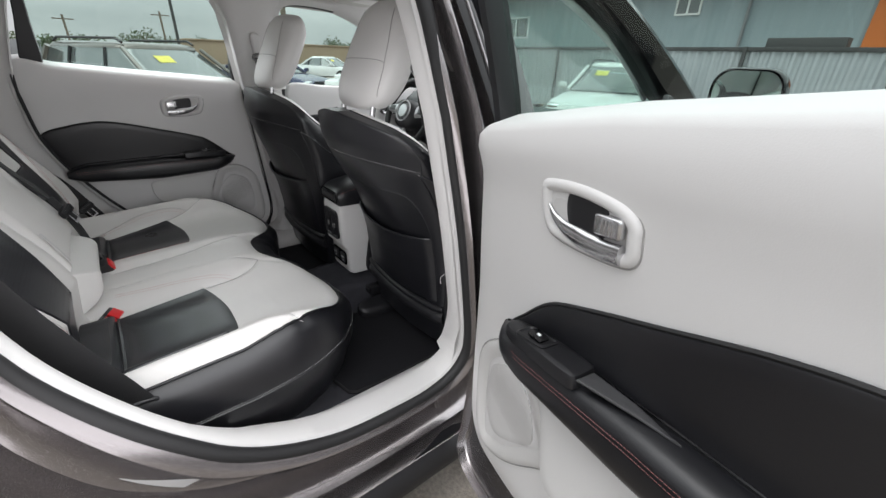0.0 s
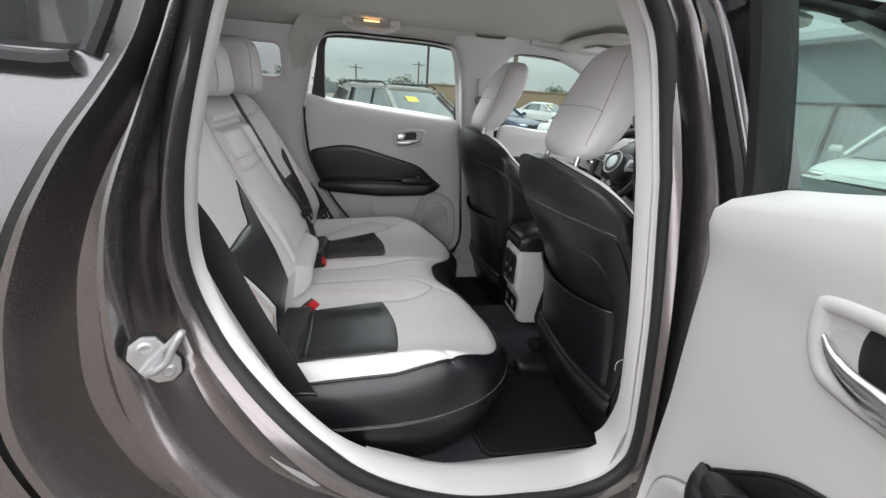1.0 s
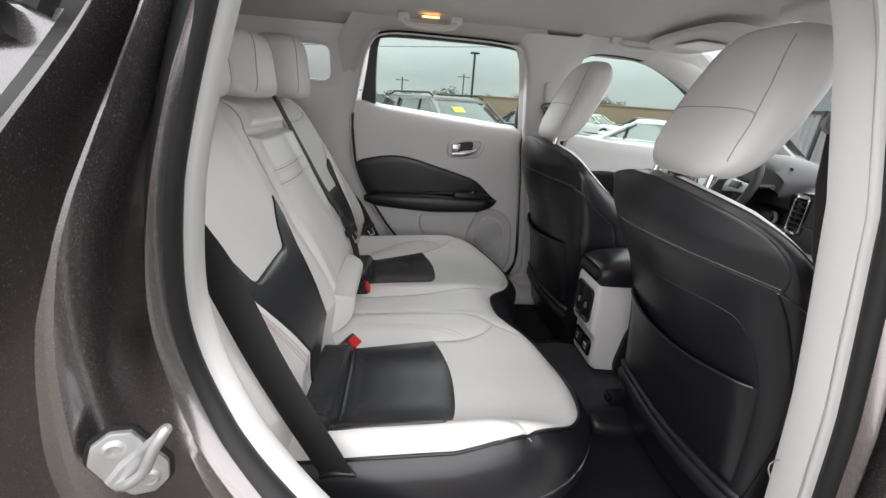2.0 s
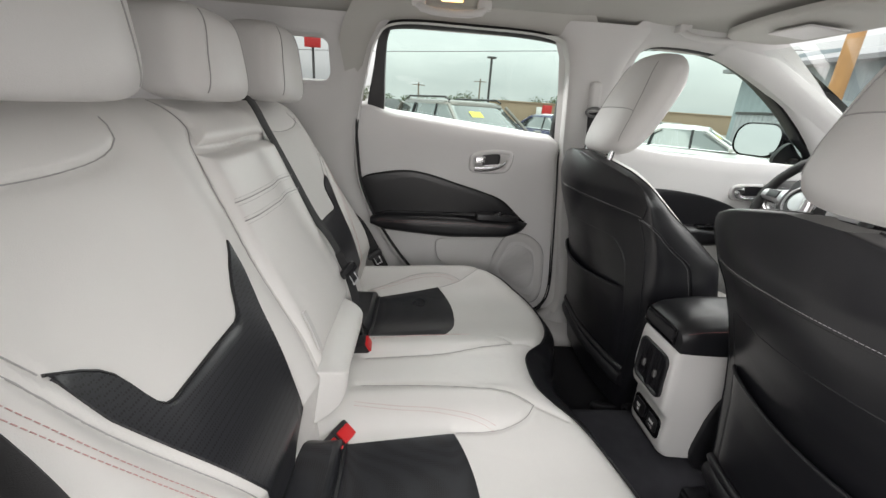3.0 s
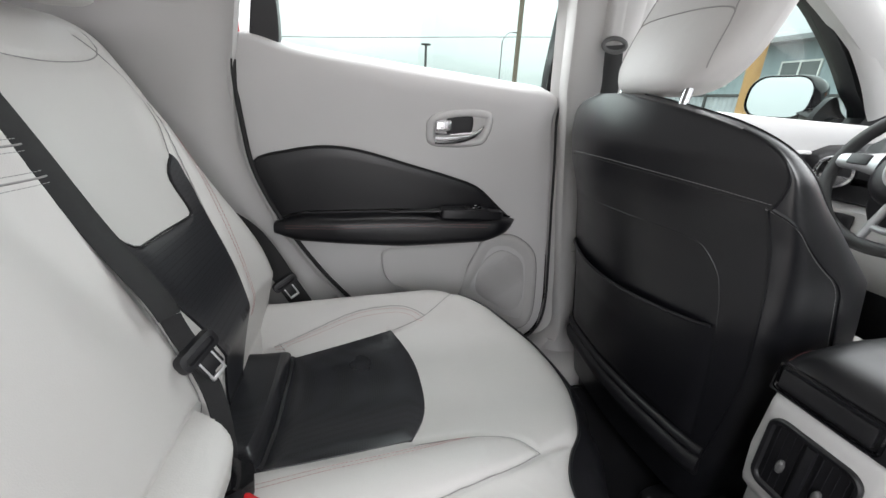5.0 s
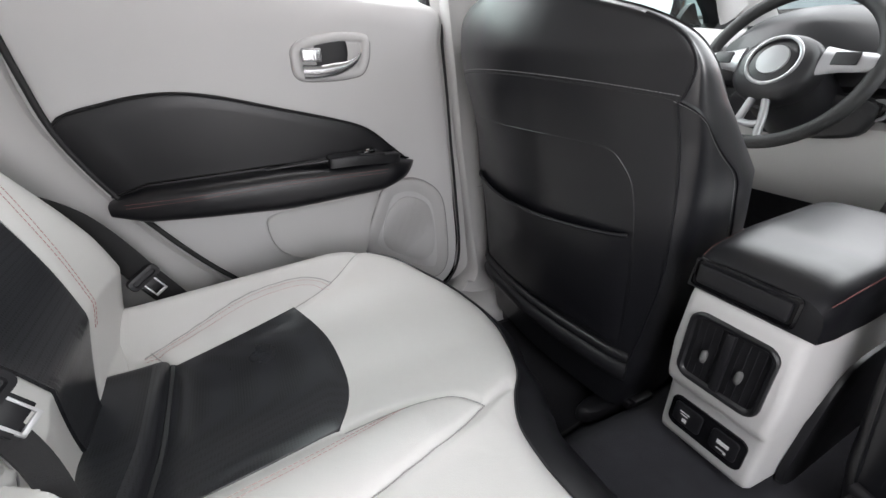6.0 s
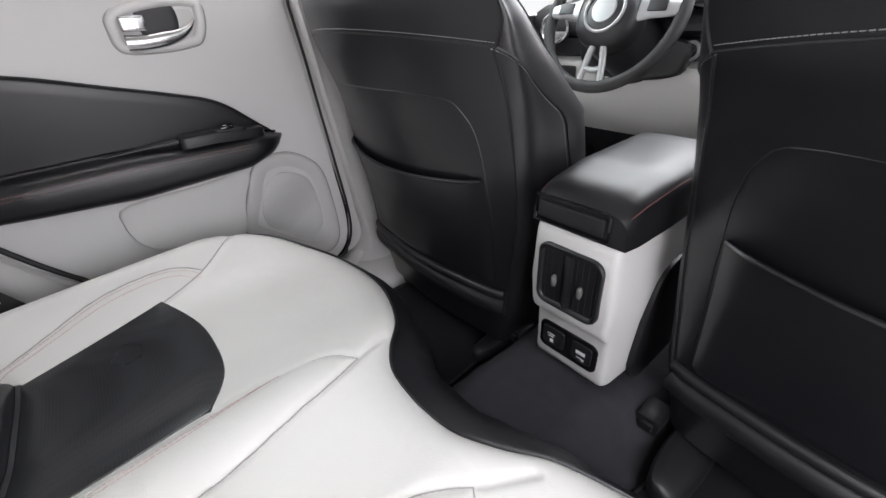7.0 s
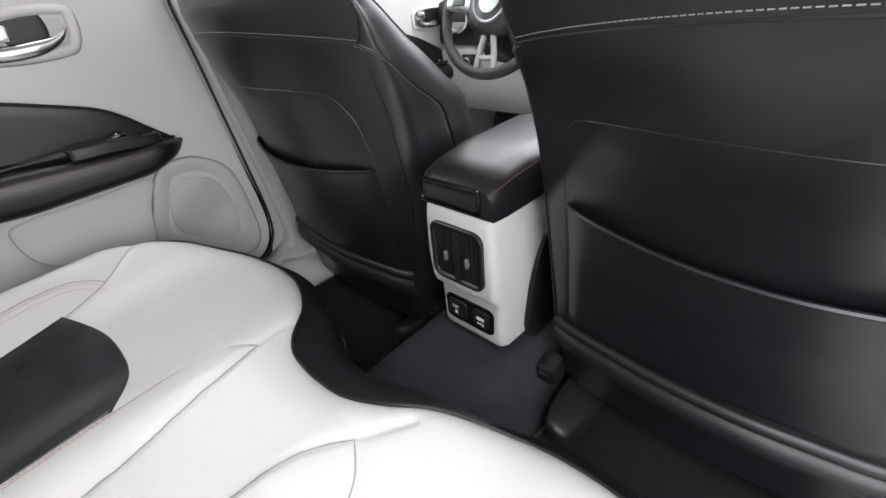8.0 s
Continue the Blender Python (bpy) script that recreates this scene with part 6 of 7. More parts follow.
# ---- dashboard ----
dash = thing("dashboard", "black dashboard with light grey lower panels", "dashboard")
def dash_part(name, profile, material, label, y0=-0.70, y1=0.70, n=24, bow=0.05):
    bm = bmesh.new()
    rows = []
    for y in np.linspace(y0, y1, n):
        rows.append([(x + bow * (y / 0.7) ** 2 * -1 * 0 + 0.0, y, z) for x, z in profile])
    loft(bm, rows, closed=False)
    return part(name, bm, material, dash, label)
dash_part("dash_top", [(1.285, 1.005), (1.262, 1.02), (1.258, 1.045), (1.275, 1.075), (1.33, 1.095), (1.50, 1.105), (1.85, 1.09)], BLACK_PLASTIC, "black soft dashboard top")
dash_part("dash_middle", [(1.30, 0.945), (1.275, 0.955), (1.275, 1.0), (1.285, 1.006)], BLACK_PLASTIC, "black dashboard band")
dash_part("dash_lower", [(1.40, 0.70), (1.325, 0.77), (1.285, 0.86), (1.278, 0.93), (1.30, 0.948)], TRIM, "light grey lower dashboard")
dash_part("dash_under", [(1.40, 0.70), (1.55, 0.70), (1.75, 0.45), (1.75, 0.35)], CARPET, "black footwell lining", n=6)
bm = bmesh.new()
hood = [(1.20, 0.03), (1.215, 0.10), (1.26, 0.135), (1.40, 0.13)]
rings = [[(x + 0.02 * abs(math.cos(a)), 0.345 + 0.20 * math.cos(a), 1.055 + h * abs(math.sin(a)) ** 0.6) for a in np.linspace(0, math.pi, 24)] for x, h in hood]
loft(bm, rings, closed=False)
part("cluster_hood", bm, BLACK_PLASTIC, dash, "black instrument cluster hood")
bm = bmesh.new()
sheet(bm, lambda u, v: (1.27, 0.345 + 0.17 * u, 1.10 + 0.055 * v), np.linspace(-1, 1, 5), np.linspace(-1, 1, 3))
part("instrument_glass", bm, GLOSS_BLACK, dash, "dark instrument glass")
# air vents and centre stack
bm = bmesh.new()
stack = spline([(0.095, 1.085), (0.100, 1.0), (0.085, 0.93), (0.06, 0.905), (-0.10, 0.905), (-0.125, 0.93), (-0.14, 1.0), (-0.135, 1.085)], 50, True)
panel(bm, stack, lambda u, v, d: (1.262 - d, u, v), 0.03, 0.008)
st = part("centre_fascia", bm, GLOSS_BLACK, dash, "gloss black centre stack")
for yy in (0.062, -0.102):
    bm = bmesh.new()
    ring = rrect(0.052, 0.135, 0.016, 6)
    loft(bm, [[(1.232 - d, yy + a * k, 1.015 + b * k) for a, b in ring] for k, d in ((1.0, -0.002), (1.0, 0.006), (0.93, 0.009), (0.84, 0.006), (0.82, -0.006))], cap1=True)
    vr = part("air_vent", bm, CHROME, dash, "air vent with a bright rim")
    for k in range(6):
        bm = bmesh.new()
        block(bm, (-0.004, -0.020, -0.0015), (0.004, 0.020, 0.0015), 0.0005, Matrix.Translation((1.230, yy, 0.970 + 0.018 * k)) @ Matrix.Rotation(radians(20), 4, "Y"))
        part("vent_slat", bm, BLACK_PLASTIC, vr)
bm = bmesh.new()
panel(bm, rrect(0.13, 0.10, 0.008, 4), lambda u, v, d: (1.232 - d, -0.02 + u, 1.03 + v), 0.006, 0.003)
part("screen", bm, GLOSS_BLACK, dash, "dark touch screen")
# side vent near the driver's door, headlamp switch, ignition button
bm = bmesh.new()
loft(bm, [[(1.262 - d, 0.605 + 0.055 * k * math.cos(a), 1.03 + 0.045 * k * math.sin(a)) for a in np.linspace(0, 2 * math.pi, 28, endpoint=False)] for k, d in ((1.0, 0), (1.0, 0.012), (0.9, 0.016), (0.8, 0.010), (0.78, 0.0))], cap1=True)
part("air_vent", bm, CHROME, dash, "round air vent with a bright rim")
bm = bmesh.new()
panel(bm, rrect(0.075, 0.05, 0.006, 4), lambda u, v, d: (1.278 - d, 0.565 + u, 0.895 + v), 0.006, 0.003)
sw = part("switch_plate", bm, BLACK_PLASTIC, dash, "black headlamp switch plate")
bm = bmesh.new()
loft(bm, [[(1.271 - d, 0.575 + 0.018 * k * math.cos(a), 0.895 + 0.018 * k * math.sin(a)) for a in np.linspace(0, 2 * math.pi, 20, endpoint=False)] for k, d in ((1.0, 0), (1.0, 0.010), (0.85, 0.013))], cap1=True)
part("headlamp_knob", bm, CHROME, sw, "round headlamp knob")
bm = bmesh.new()
loft(bm, [[(1.262 - d, 0.180 + 0.022 * k * math.cos(a), 0.975 + 0.022 * k * math.sin(a)) for a in np.linspace(0, 2 * math.pi, 20, endpoint=False)] for k, d in ((1.1, 0), (1.1, 0.010), (0.9, 0.012), (0.85, 0.008))], cap1=True)
sb = part("start_button", bm, SATIN, dash, "round start button with a bright ring")
bm = bmesh.new()
loft(bm, [[(1.249 - d, 0.180 + 0.017 * k * math.cos(a), 0.975 + 0.017 * k * math.sin(a)) for a in np.linspace(0, 2 * math.pi, 20, endpoint=False)] for k, d in ((1.0, 0), (1.0, 0.003), (0.8, 0.005))], cap1=True)
part("button_face", bm, GLOSS_BLACK, sb, "black button face")

# ---- steering wheel ----
wheel = thing("steering_wheel", "dark grey leather steering wheel with silver spokes and a round badge", "steering wheel")
wm = Matrix.Translation((1.115, 0.335, 1.062)) @ Matrix.Rotation(radians(-90 + 24), 4, "Y") @ Matrix.Rotation(radians(-90), 4, "Z")
# local frame: x to the right of the driver, y up the wheel, z towards the driver
def wpt(x, y, z):
    return wm @ Vector((x, y, z))
bm = bmesh.new()
tube(bm, [wpt(0.176 * math.cos(a), 0.172 * math.sin(a), 0) for a in np.linspace(0, 2 * math.pi, 72, endpoint=False)], 0.0155, n=14, closed=True)
part("rim", bm, RUBBER, wheel, "dark grey leather rim")
bm = bmesh.new()
rings = []
for k, d in ((1.0, -0.03), (1.02, 0.0), (0.97, 0.020), (0.80, 0.032), (0.4, 0.038), (0.05, 0.040)):
    rings.append([wpt(0.083 * k * math.copysign(abs(math.cos(a)) ** 0.85, math.cos(a)), -0.006 + 0.072 * k * math.copysign(abs(math.sin(a)) ** 0.85, math.sin(a)), d) for a in np.linspace(0, 2 * math.pi, 40, endpoint=False)])
loft(bm, rings, cap1=True)
hub = part("airbag_cover", bm, BLACK_PLASTIC, wheel, "black airbag cover")
bm = bmesh.new()
tube(bm, [wpt(0.051 * math.cos(a), 0.003 + 0.051 * math.sin(a), 0.036) for a in np.linspace(0, 2 * math.pi, 48, endpoint=False)], 0.004, n=8, closed=True)
part("badge_ring", bm, SATIN, hub, "bright ring")
bm = bmesh.new()
rings = [[wpt(0.032 * k * math.cos(a), 0.003 + 0.032 * k * math.sin(a), d) for a in np.linspace(0, 2 * math.pi, 36, endpoint=False)] for k, d in ((1.0, 0.038), (0.96, 0.042), (0.05, 0.043))]
loft(bm, rings, cap1=True)
part("badge", bm, SATIN, hub, "plain silver badge disc")
for sg in (1, -1):
    bm = bmesh.new()
    rings = []
    for k in np.linspace(0, 1, 8):
        x = sg * (0.080 + 0.090 * k)
        h = lin(k, (0, 0.4, 1), (0.030, 0.022, 0.018))
        rings.append([wpt(x, 0.012 + h * math.cos(a), 0.012 - 0.006 * k + 0.011 * math.sin(a)) for a in np.linspace(0, 2 * math.pi, 14, endpoint=False)])
    loft(bm, rings, cap0=True, cap1=True)
    sp = part("spoke", bm, SATIN, wheel, "satin silver spoke with buttons")
    bm = bmesh.new()
    block(bm, (-0.022, -0.013, 0), (0.022, 0.013, 0.006), 0.004, wm @ Matrix.Translation((sg * 0.122, 0.014, 0.018)))
    part("spoke_buttons", bm, BLACK_PLASTIC, sp, "black button pad")
    bm = bmesh.new()
    tube(bm, [wpt(sg * 0.014, -0.070, 0.010), wpt(sg * 0.024, -0.115, 0.004), wpt(sg * 0.030, -0.160, 0.0)], 0.009, n=12)
    part("lower_spoke", bm, SATIN, wheel, "satin silver lower spoke")
bm = bmesh.new()
tube(bm, [wpt(-0.022, -0.128, 0.003), wpt(0, -0.131, 0.003), wpt(0.022, -0.128, 0.003)], 0.008, n=8)
part("lower_spoke", bm, SATIN, wheel, "satin silver lower spoke")
bm = bmesh.new()
rings = [[wpt(0.075 * k * math.cos(a), -0.02 + 0.075 * k * math.sin(a), d) for a in np.linspace(0, 2 * math.pi, 28, endpoint=False)] for k, d in ((0.9, -0.03), (1.0, -0.06), (1.05, -0.12), (1.15, -0.20))]
loft(bm, rings, cap0=True, cap1=True)
part("column_shroud", bm, BLACK_PLASTIC, wheel, "black steering column shroud")
bm = bmesh.new()
panel(bm, spline([(0.20, 1.0), (0.185, 0.93), (0.23, 0.905), (0.335, 0.895), (0.44, 0.905), (0.485, 0.93), (0.47, 1.0)], 50, True), lambda u, v, d: (1.272 - d - 0.10 * max(0, v - 0.90), u, v), 0.030, 0.012, rings=5)
part("column_cover", bm, BLACK_PLASTIC, wheel, "black cover under the steering column")
for sg in (1, -1):
    bm = bmesh.new()
    tube(bm, [wpt(sg * 0.06, 0.03, -0.07), wpt(sg * 0.13, 0.05, -0.065), wpt(sg * 0.19, 0.055, -0.055)], 0.009, n=8)
    part("stalk", bm, BLACK_PLASTIC, wheel, "black control stalk")

# ---- windscreen and front pillars ----
bm = bmesh.new()
sheet(bm, lambda u, v: (1.02 + 0.86 * v + 0.06 * (1 - u * u) * (0.3 + v), u * (0.60 + 0.10 * v), 1.525 - 0.42 * v), np.linspace(-1, 1, 15), np.linspace(0, 1, 10))
part("windscreen", bm, CLEAR, car_body, "clear windscreen", shadow=False)
for s in (1, -1):
    bm = bmesh.new()
    rows = []
    for v in np.linspace(0, 1, 16):
        x, z = 0.90 + 0.84 * v, 1.54 - 0.42 * v ** 1.25
        y = 0.625 + 0.085 * v
        rows.append([(x - 0.02, s * (y + 0.03), z - 0.035), (x - 0.02, s * (y - 0.005), z - 0.035), (x + 0.0, s * (y - 0.035), z - 0.012), (x + 0.05, s * (y - 0.04), z + 0.012), (x + 0.10, s * (y - 0.01), z + 0.01), (x + 0.10, s * (y + 0.06), z + 0.0)])
    loft(bm, rows, closed=False)
    part("front_pillar_trim", bm, TRIM, interior, "light grey front pillar trim")
    bm = bmesh.new()
    rows = [[(x - 0.03, s * (y + 0.035), z - 0.035), (x + 0.03, s * (y + 0.06), z + 0.02), (x + 0.10, s * (y + 0.03), z + 0.03), (x + 0.13, s * y, z + 0.02)] for x, y, z in [(0.90 + 0.86 * v, 0.635 + 0.09 * v, 1.55 - 0.42 * v ** 1.25) for v in np.linspace(0, 1, 14)]]
    loft(bm, rows, closed=False)
    part("front_pillar_skin", bm, GLOSS_BLACK, car_body, "gloss black front pillar")
# bonnet and scuttle
bm = bmesh.new()
sheet(bm, lambda u, v: (1.80 + 0.95 * v, u * (0.78 - 0.06 * v), 1.08 - 0.10 * v - 0.25 * max(0, v - 0.85) - 0.04 * u * u), np.linspace(-1, 1, 13), np.linspace(0, 1, 12))
part("bonnet", bm, PAINT, car_body, "dark grey metallic bonnet")
for s in (1, -1):
    bm = bmesh.new()
    rows = [[(x, s * y, z) for y, z in ((0.72, 1.02), (0.84, 0.95), (0.85, 0.7), (0.83, 0.35))] for x in np.linspace(1.72, 2.75, 10)]
    loft(bm, rows, closed=False)
    part("front_wing", bm, PAINT, car_body, "dark grey metallic front wing")

# ---- ceiling fittings ----
def grab_handle(x, s, label, lamp=False):
    g = thing("grab_handle", label, "grab handle", group="grab handles")
    y, z = (0.50, 1.568) if lamp else (0.545, 1.562)
    for k in (-1, 1):
        bm = bmesh.new()
        block(bm, (-0.020, -0.016, -0.014), (0.020, 0.016, 0.012), 0.006, Matrix.Translation((x + k * 0.095, s * y, z)))
        part("handle_mount", bm, TRIM, g, "light grey mount")
    bm = bmesh.new()
    tube(bm, [(u, s * (y - dy), z - dz) for u, dy, dz in [(x - 0.10, 0.0, 0.005), (x - 0.085, 0.018, 0.022), (x - 0.05, 0.026, 0.030), (x, 0.028, 0.032), (x + 0.05, 0.026, 0.030), (x + 0.085, 0.018, 0.022), (x + 0.10, 0.0, 0.005)]], 0.010, n=10)
    part("handle_bar", bm, TRIM, g, "light grey grip")
    if lamp:
        bm = bmesh.new()
        panel(bm, rrect(0.062, 0.016, 0.006, 4), lambda u, v, d: (x + u, s * (y - 0.016 + v), z + 0.004 - d), 0.004, 0.002)
        part("lamp_lens", bm, LAMP, g, "small glowing warm lamp")


grab_handle(0.805, 1, "light grey folded grab handle over the front door")
grab_handle(-0.015, 1, "light grey grab handle with a small glowing lamp", True)
for s, label in ((1, "light grey folded sun visor over the driver"), (-1, "light grey folded sun visor over the passenger")):
    v = thing("sun_visor", label, "sun visor", group="sun visors")
    bm = bmesh.new()
    panel(bm, spline([(0.80, 0.10), (0.78, 0.28), (0.80, 0.46), (0.86, 0.50), (0.98, 0.47), (1.00, 0.28), (0.98, 0.10), (0.88, 0.08)], 50, True), lambda a, b, d: (a, s * b, 1.560 - 0.06 * (a - 0.8) - 0.03 * b * b - d), 0.018, 0.008, rings=4)
    vb = part("visor_panel", bm, HEADLINER, v, "light grey visor panel")
    bm = bmesh.new()
    panel(bm, rrect(0.11, 0.13, 0.006, 4), lambda a, b, d: (0.89 + a, s * (0.29 + b), 1.5375 - 0.06 * (a + 0.09) - 0.005 - d), 0.004, 0.002)
    part("visor_mirror_cover", bm, TRIM, vb, "light grey mirror cover")
# belt anchors on the centre pillars
for s in (1, -1):
    a = thing("belt_anchor", "light grey belt height adjuster on the centre pillar", "belt anchor", group="belt anchors")
    bm = bmesh.new()
    panel(bm, rrect(0.040, 0.105, 0.016, 5), lambda u, v, d: (0.502 + u - 0.15 * v, s * (wall_y(1.345 + v) - 0.044 - d), 1.345 + v), 0.026, 0.010)
    part("adjuster", bm, TRIM, a, "light grey adjuster")
    bm = bmesh.new()
    tube(bm, [(0.505 + 0.028 * math.cos(k), s * 0.612, 1.300 + 0.014 * math.sin(k)) for k in np.linspace(0, 2 * math.pi, 24, endpoint=False)], 0.005, n=8, closed=True)
    part("belt_guide", bm, GREY_PLASTIC, a, "grey belt guide ring")
    bm = bmesh.new()
    strap(bm, [(0.505, s * 0.612, 1.300), (0.515, s * 0.616, 1.22), (0.525, s * 0.640, 1.12), (0.535, s * 0.700, 1.02)], 0.045, 0.0024, (1, 0, 0))
    part("webbing", bm, WEBBING, a, "black woven webbing")

# ---- door latch striker on the open side ----
striker = thing("door_striker", "galvanised steel door striker with two screws on the jamb", "door striker")
sm = Matrix.Translation((-0.358, -0.803, 0.925)) @ Euler((radians(-6), radians(-28), radians(26))).to_matrix().to_4x4() @ Matrix.Scale(0.86, 4)
# local: x along the car, y outwards (minus), z up
bm = bmesh.new()
ring = evenly([(-0.012, 0.046), (0.010, 0.048), (0.026, 0.034), (0.027, -0.026), (0.014, -0.046), (-0.006, -0.050), (-0.024, -0.036), (-0.030, -0.004), (-0.028, 0.030)], 54, True)
panel(bm, ring, lambda u, v, d: sm @ Vector((u, -d, v)), 0.007, 0.002)
part("striker_plate", bm, STEEL, striker, "galvanised steel plate")
bm = bmesh.new()
panel(bm, outset(ring, 0.005), lambda u, v, d: sm @ Vector((u, 0.004 - d, v)), 0.004, 0.002)
part("striker_gasket", bm, RUBBER, striker, "black gasket behind the plate")
for v in (0.029, -0.029):
    bm = bmesh.new()
    loft(bm, [[sm @ Vector((0.002 + 0.0095 * k * math.cos(a), -d, v + 0.0095 * k * math.sin(a))) for a in np.linspace(0, 2 * math.pi, 18, endpoint=False)] for k, d in ((1.25, 0.004), (1.25, 0.0085), (1.0, 0.011), (0.85, 0.012), (0.5, 0.0115), (0.42, 0.0075))], cap1=True)
    part("screw", bm, STEEL, striker, "torx screw")
# raised web across the plate, with the latch loop standing out of it
bm = bmesh.new()
loft(bm, [[sm @ Vector((x, -y, z)) for x, y, z in ring3] for ring3 in (
    [(-0.030, 0.006, 0.002), (-0.030, 0.006, -0.018), (-0.026, 0.014, -0.015), (-0.026, 0.014, -0.001)],
    [(-0.004, 0.006, 0.012), (-0.004, 0.006, -0.013), (-0.004, 0.017, -0.009), (-0.004, 0.017, 0.008)],
    [(0.022, 0.006, 0.014), (0.022, 0.006, -0.004), (0.020, 0.013, -0.001), (0.020, 0.013, 0.011)])], cap0=True, cap1=True)
part("striker_web", bm, STEEL, striker, "raised steel web")
bm = bmesh.new()
tube(bm, [sm @ Vector(q) for q in spline([(-0.020, -0.012, -0.010), (-0.006, -0.026, -0.008), (0.018, -0.034, -0.002), (0.040, -0.038, 0.014), (0.058, -0.038, 0.024), (0.064, -0.034, 0.026), (0.060, -0.028, 0.024), (0.040, -0.020, 0.016), (0.018, -0.010, 0.008)], 44)], 0.0052, n=10)
part("striker_loop", bm, STEEL, striker, "steel latch loop")


# ---- outside: the lot ----
ASPHALT = mat("gravelly_asphalt", (0.21, 0.185, 0.16), 0.9, var=0.6, vscale=70, bump=0.8, bscale=140, depth=0.006)
SIDING = mat("blue_grey_siding", (0.30, 0.36, 0.38), 0.6, var=0.06, vscale=1.5, bump=0.1, bscale=30)
STEEL_WALL = mat("grey_steel_cladding", (0.22, 0.23, 0.24), 0.5, var=0.08, vscale=1.2, bump=0.05, bscale=40)
BROWN_WALL = mat("tan_wall", (0.36, 0.27, 0.19), 0.8, var=0.1, vscale=0.4, bump=0.1, bscale=5)
LEAF = mat("tree_leaves", (0.07, 0.10, 0.045), 0.7, var=0.4, vscale=2.0, bump=0.0)
BARK = mat("tree_bark", (0.12, 0.09, 0.07), 0.9, var=0.3, bump=0.5, bscale=20)
POLE = mat("dark_pole", (0.05, 0.05, 0.05), 0.6, var=0.2, bump=0.1)
WOOD_POLE = mat("weathered_pole", (0.16, 0.13, 0.10), 0.85, var=0.2, bump=0.3, bscale=20)
FENCE_STEEL = mat("grey_fence_steel", (0.42, 0.44, 0.46), 0.5, metal=0.3, var=0.08, vscale=1.2, bump=0.05, bscale=40)
TAN_POLE = mat("tan_pole", (0.42, 0.24, 0.10), 0.85, var=0.2, bump=0.3, bscale=20)
SIGN_RED = mat("red_sign_paint", (0.55, 0.03, 0.03), 0.5, bump=0.0)
ORANGE = mat("orange_panel", (0.60, 0.16, 0.03), 0.5, var=0.05, bump=0.0)
WHITE_PAINT = mat("white_car_paint", (0.78, 0.78, 0.77), 0.25, var=0.02, bump=0.0, coat=0.8)
SILVER_PAINT = mat("pewter_car_paint", (0.105, 0.090, 0.078), 0.3, metal=0.4, var=0.03, bump=0.0, coat=0.8)
BLUE_PAINT = mat("dark_blue_car_paint", (0.03, 0.035, 0.09), 0.25, metal=0.3, var=0.03, bump=0.0, coat=0.8)
# lightened and part metallic, with some of the sky's reflection put into the colour
CAR_GLASS = mat("parked_car_glass", (0.15, 0.165, 0.165), 0.08, metal=0.35, var=0.05, bump=0.0, coat=0.5)
STICKER = mat("yellow_price_sticker", (0.70, 0.62, 0.10), 0.5, bump=0.0)
TYRE = mat("tyre_rubber", (0.02, 0.02, 0.02), 0.8, bump=0.1)

bm = bmesh.new()
def lot_z(x, y):
    """The lot falls away gently round the car."""
    k = min(1.0, max(0.0, (math.hypot(x, y) - 2.5) / 5.0))
    return -0.25 * k * k * (3 - 2 * k)


spread = np.r_[-900, -300, -100, -40, np.linspace(-16, 16, 33), 40, 100, 300, 900]
sheet(bm, lambda u, v: (u, v, lot_z(u, v)), spread, spread)
ground = part("ground", bm, ASPHALT)
tagged(ground, "pale gravelly asphalt of a car lot", "ground", kind="structure")


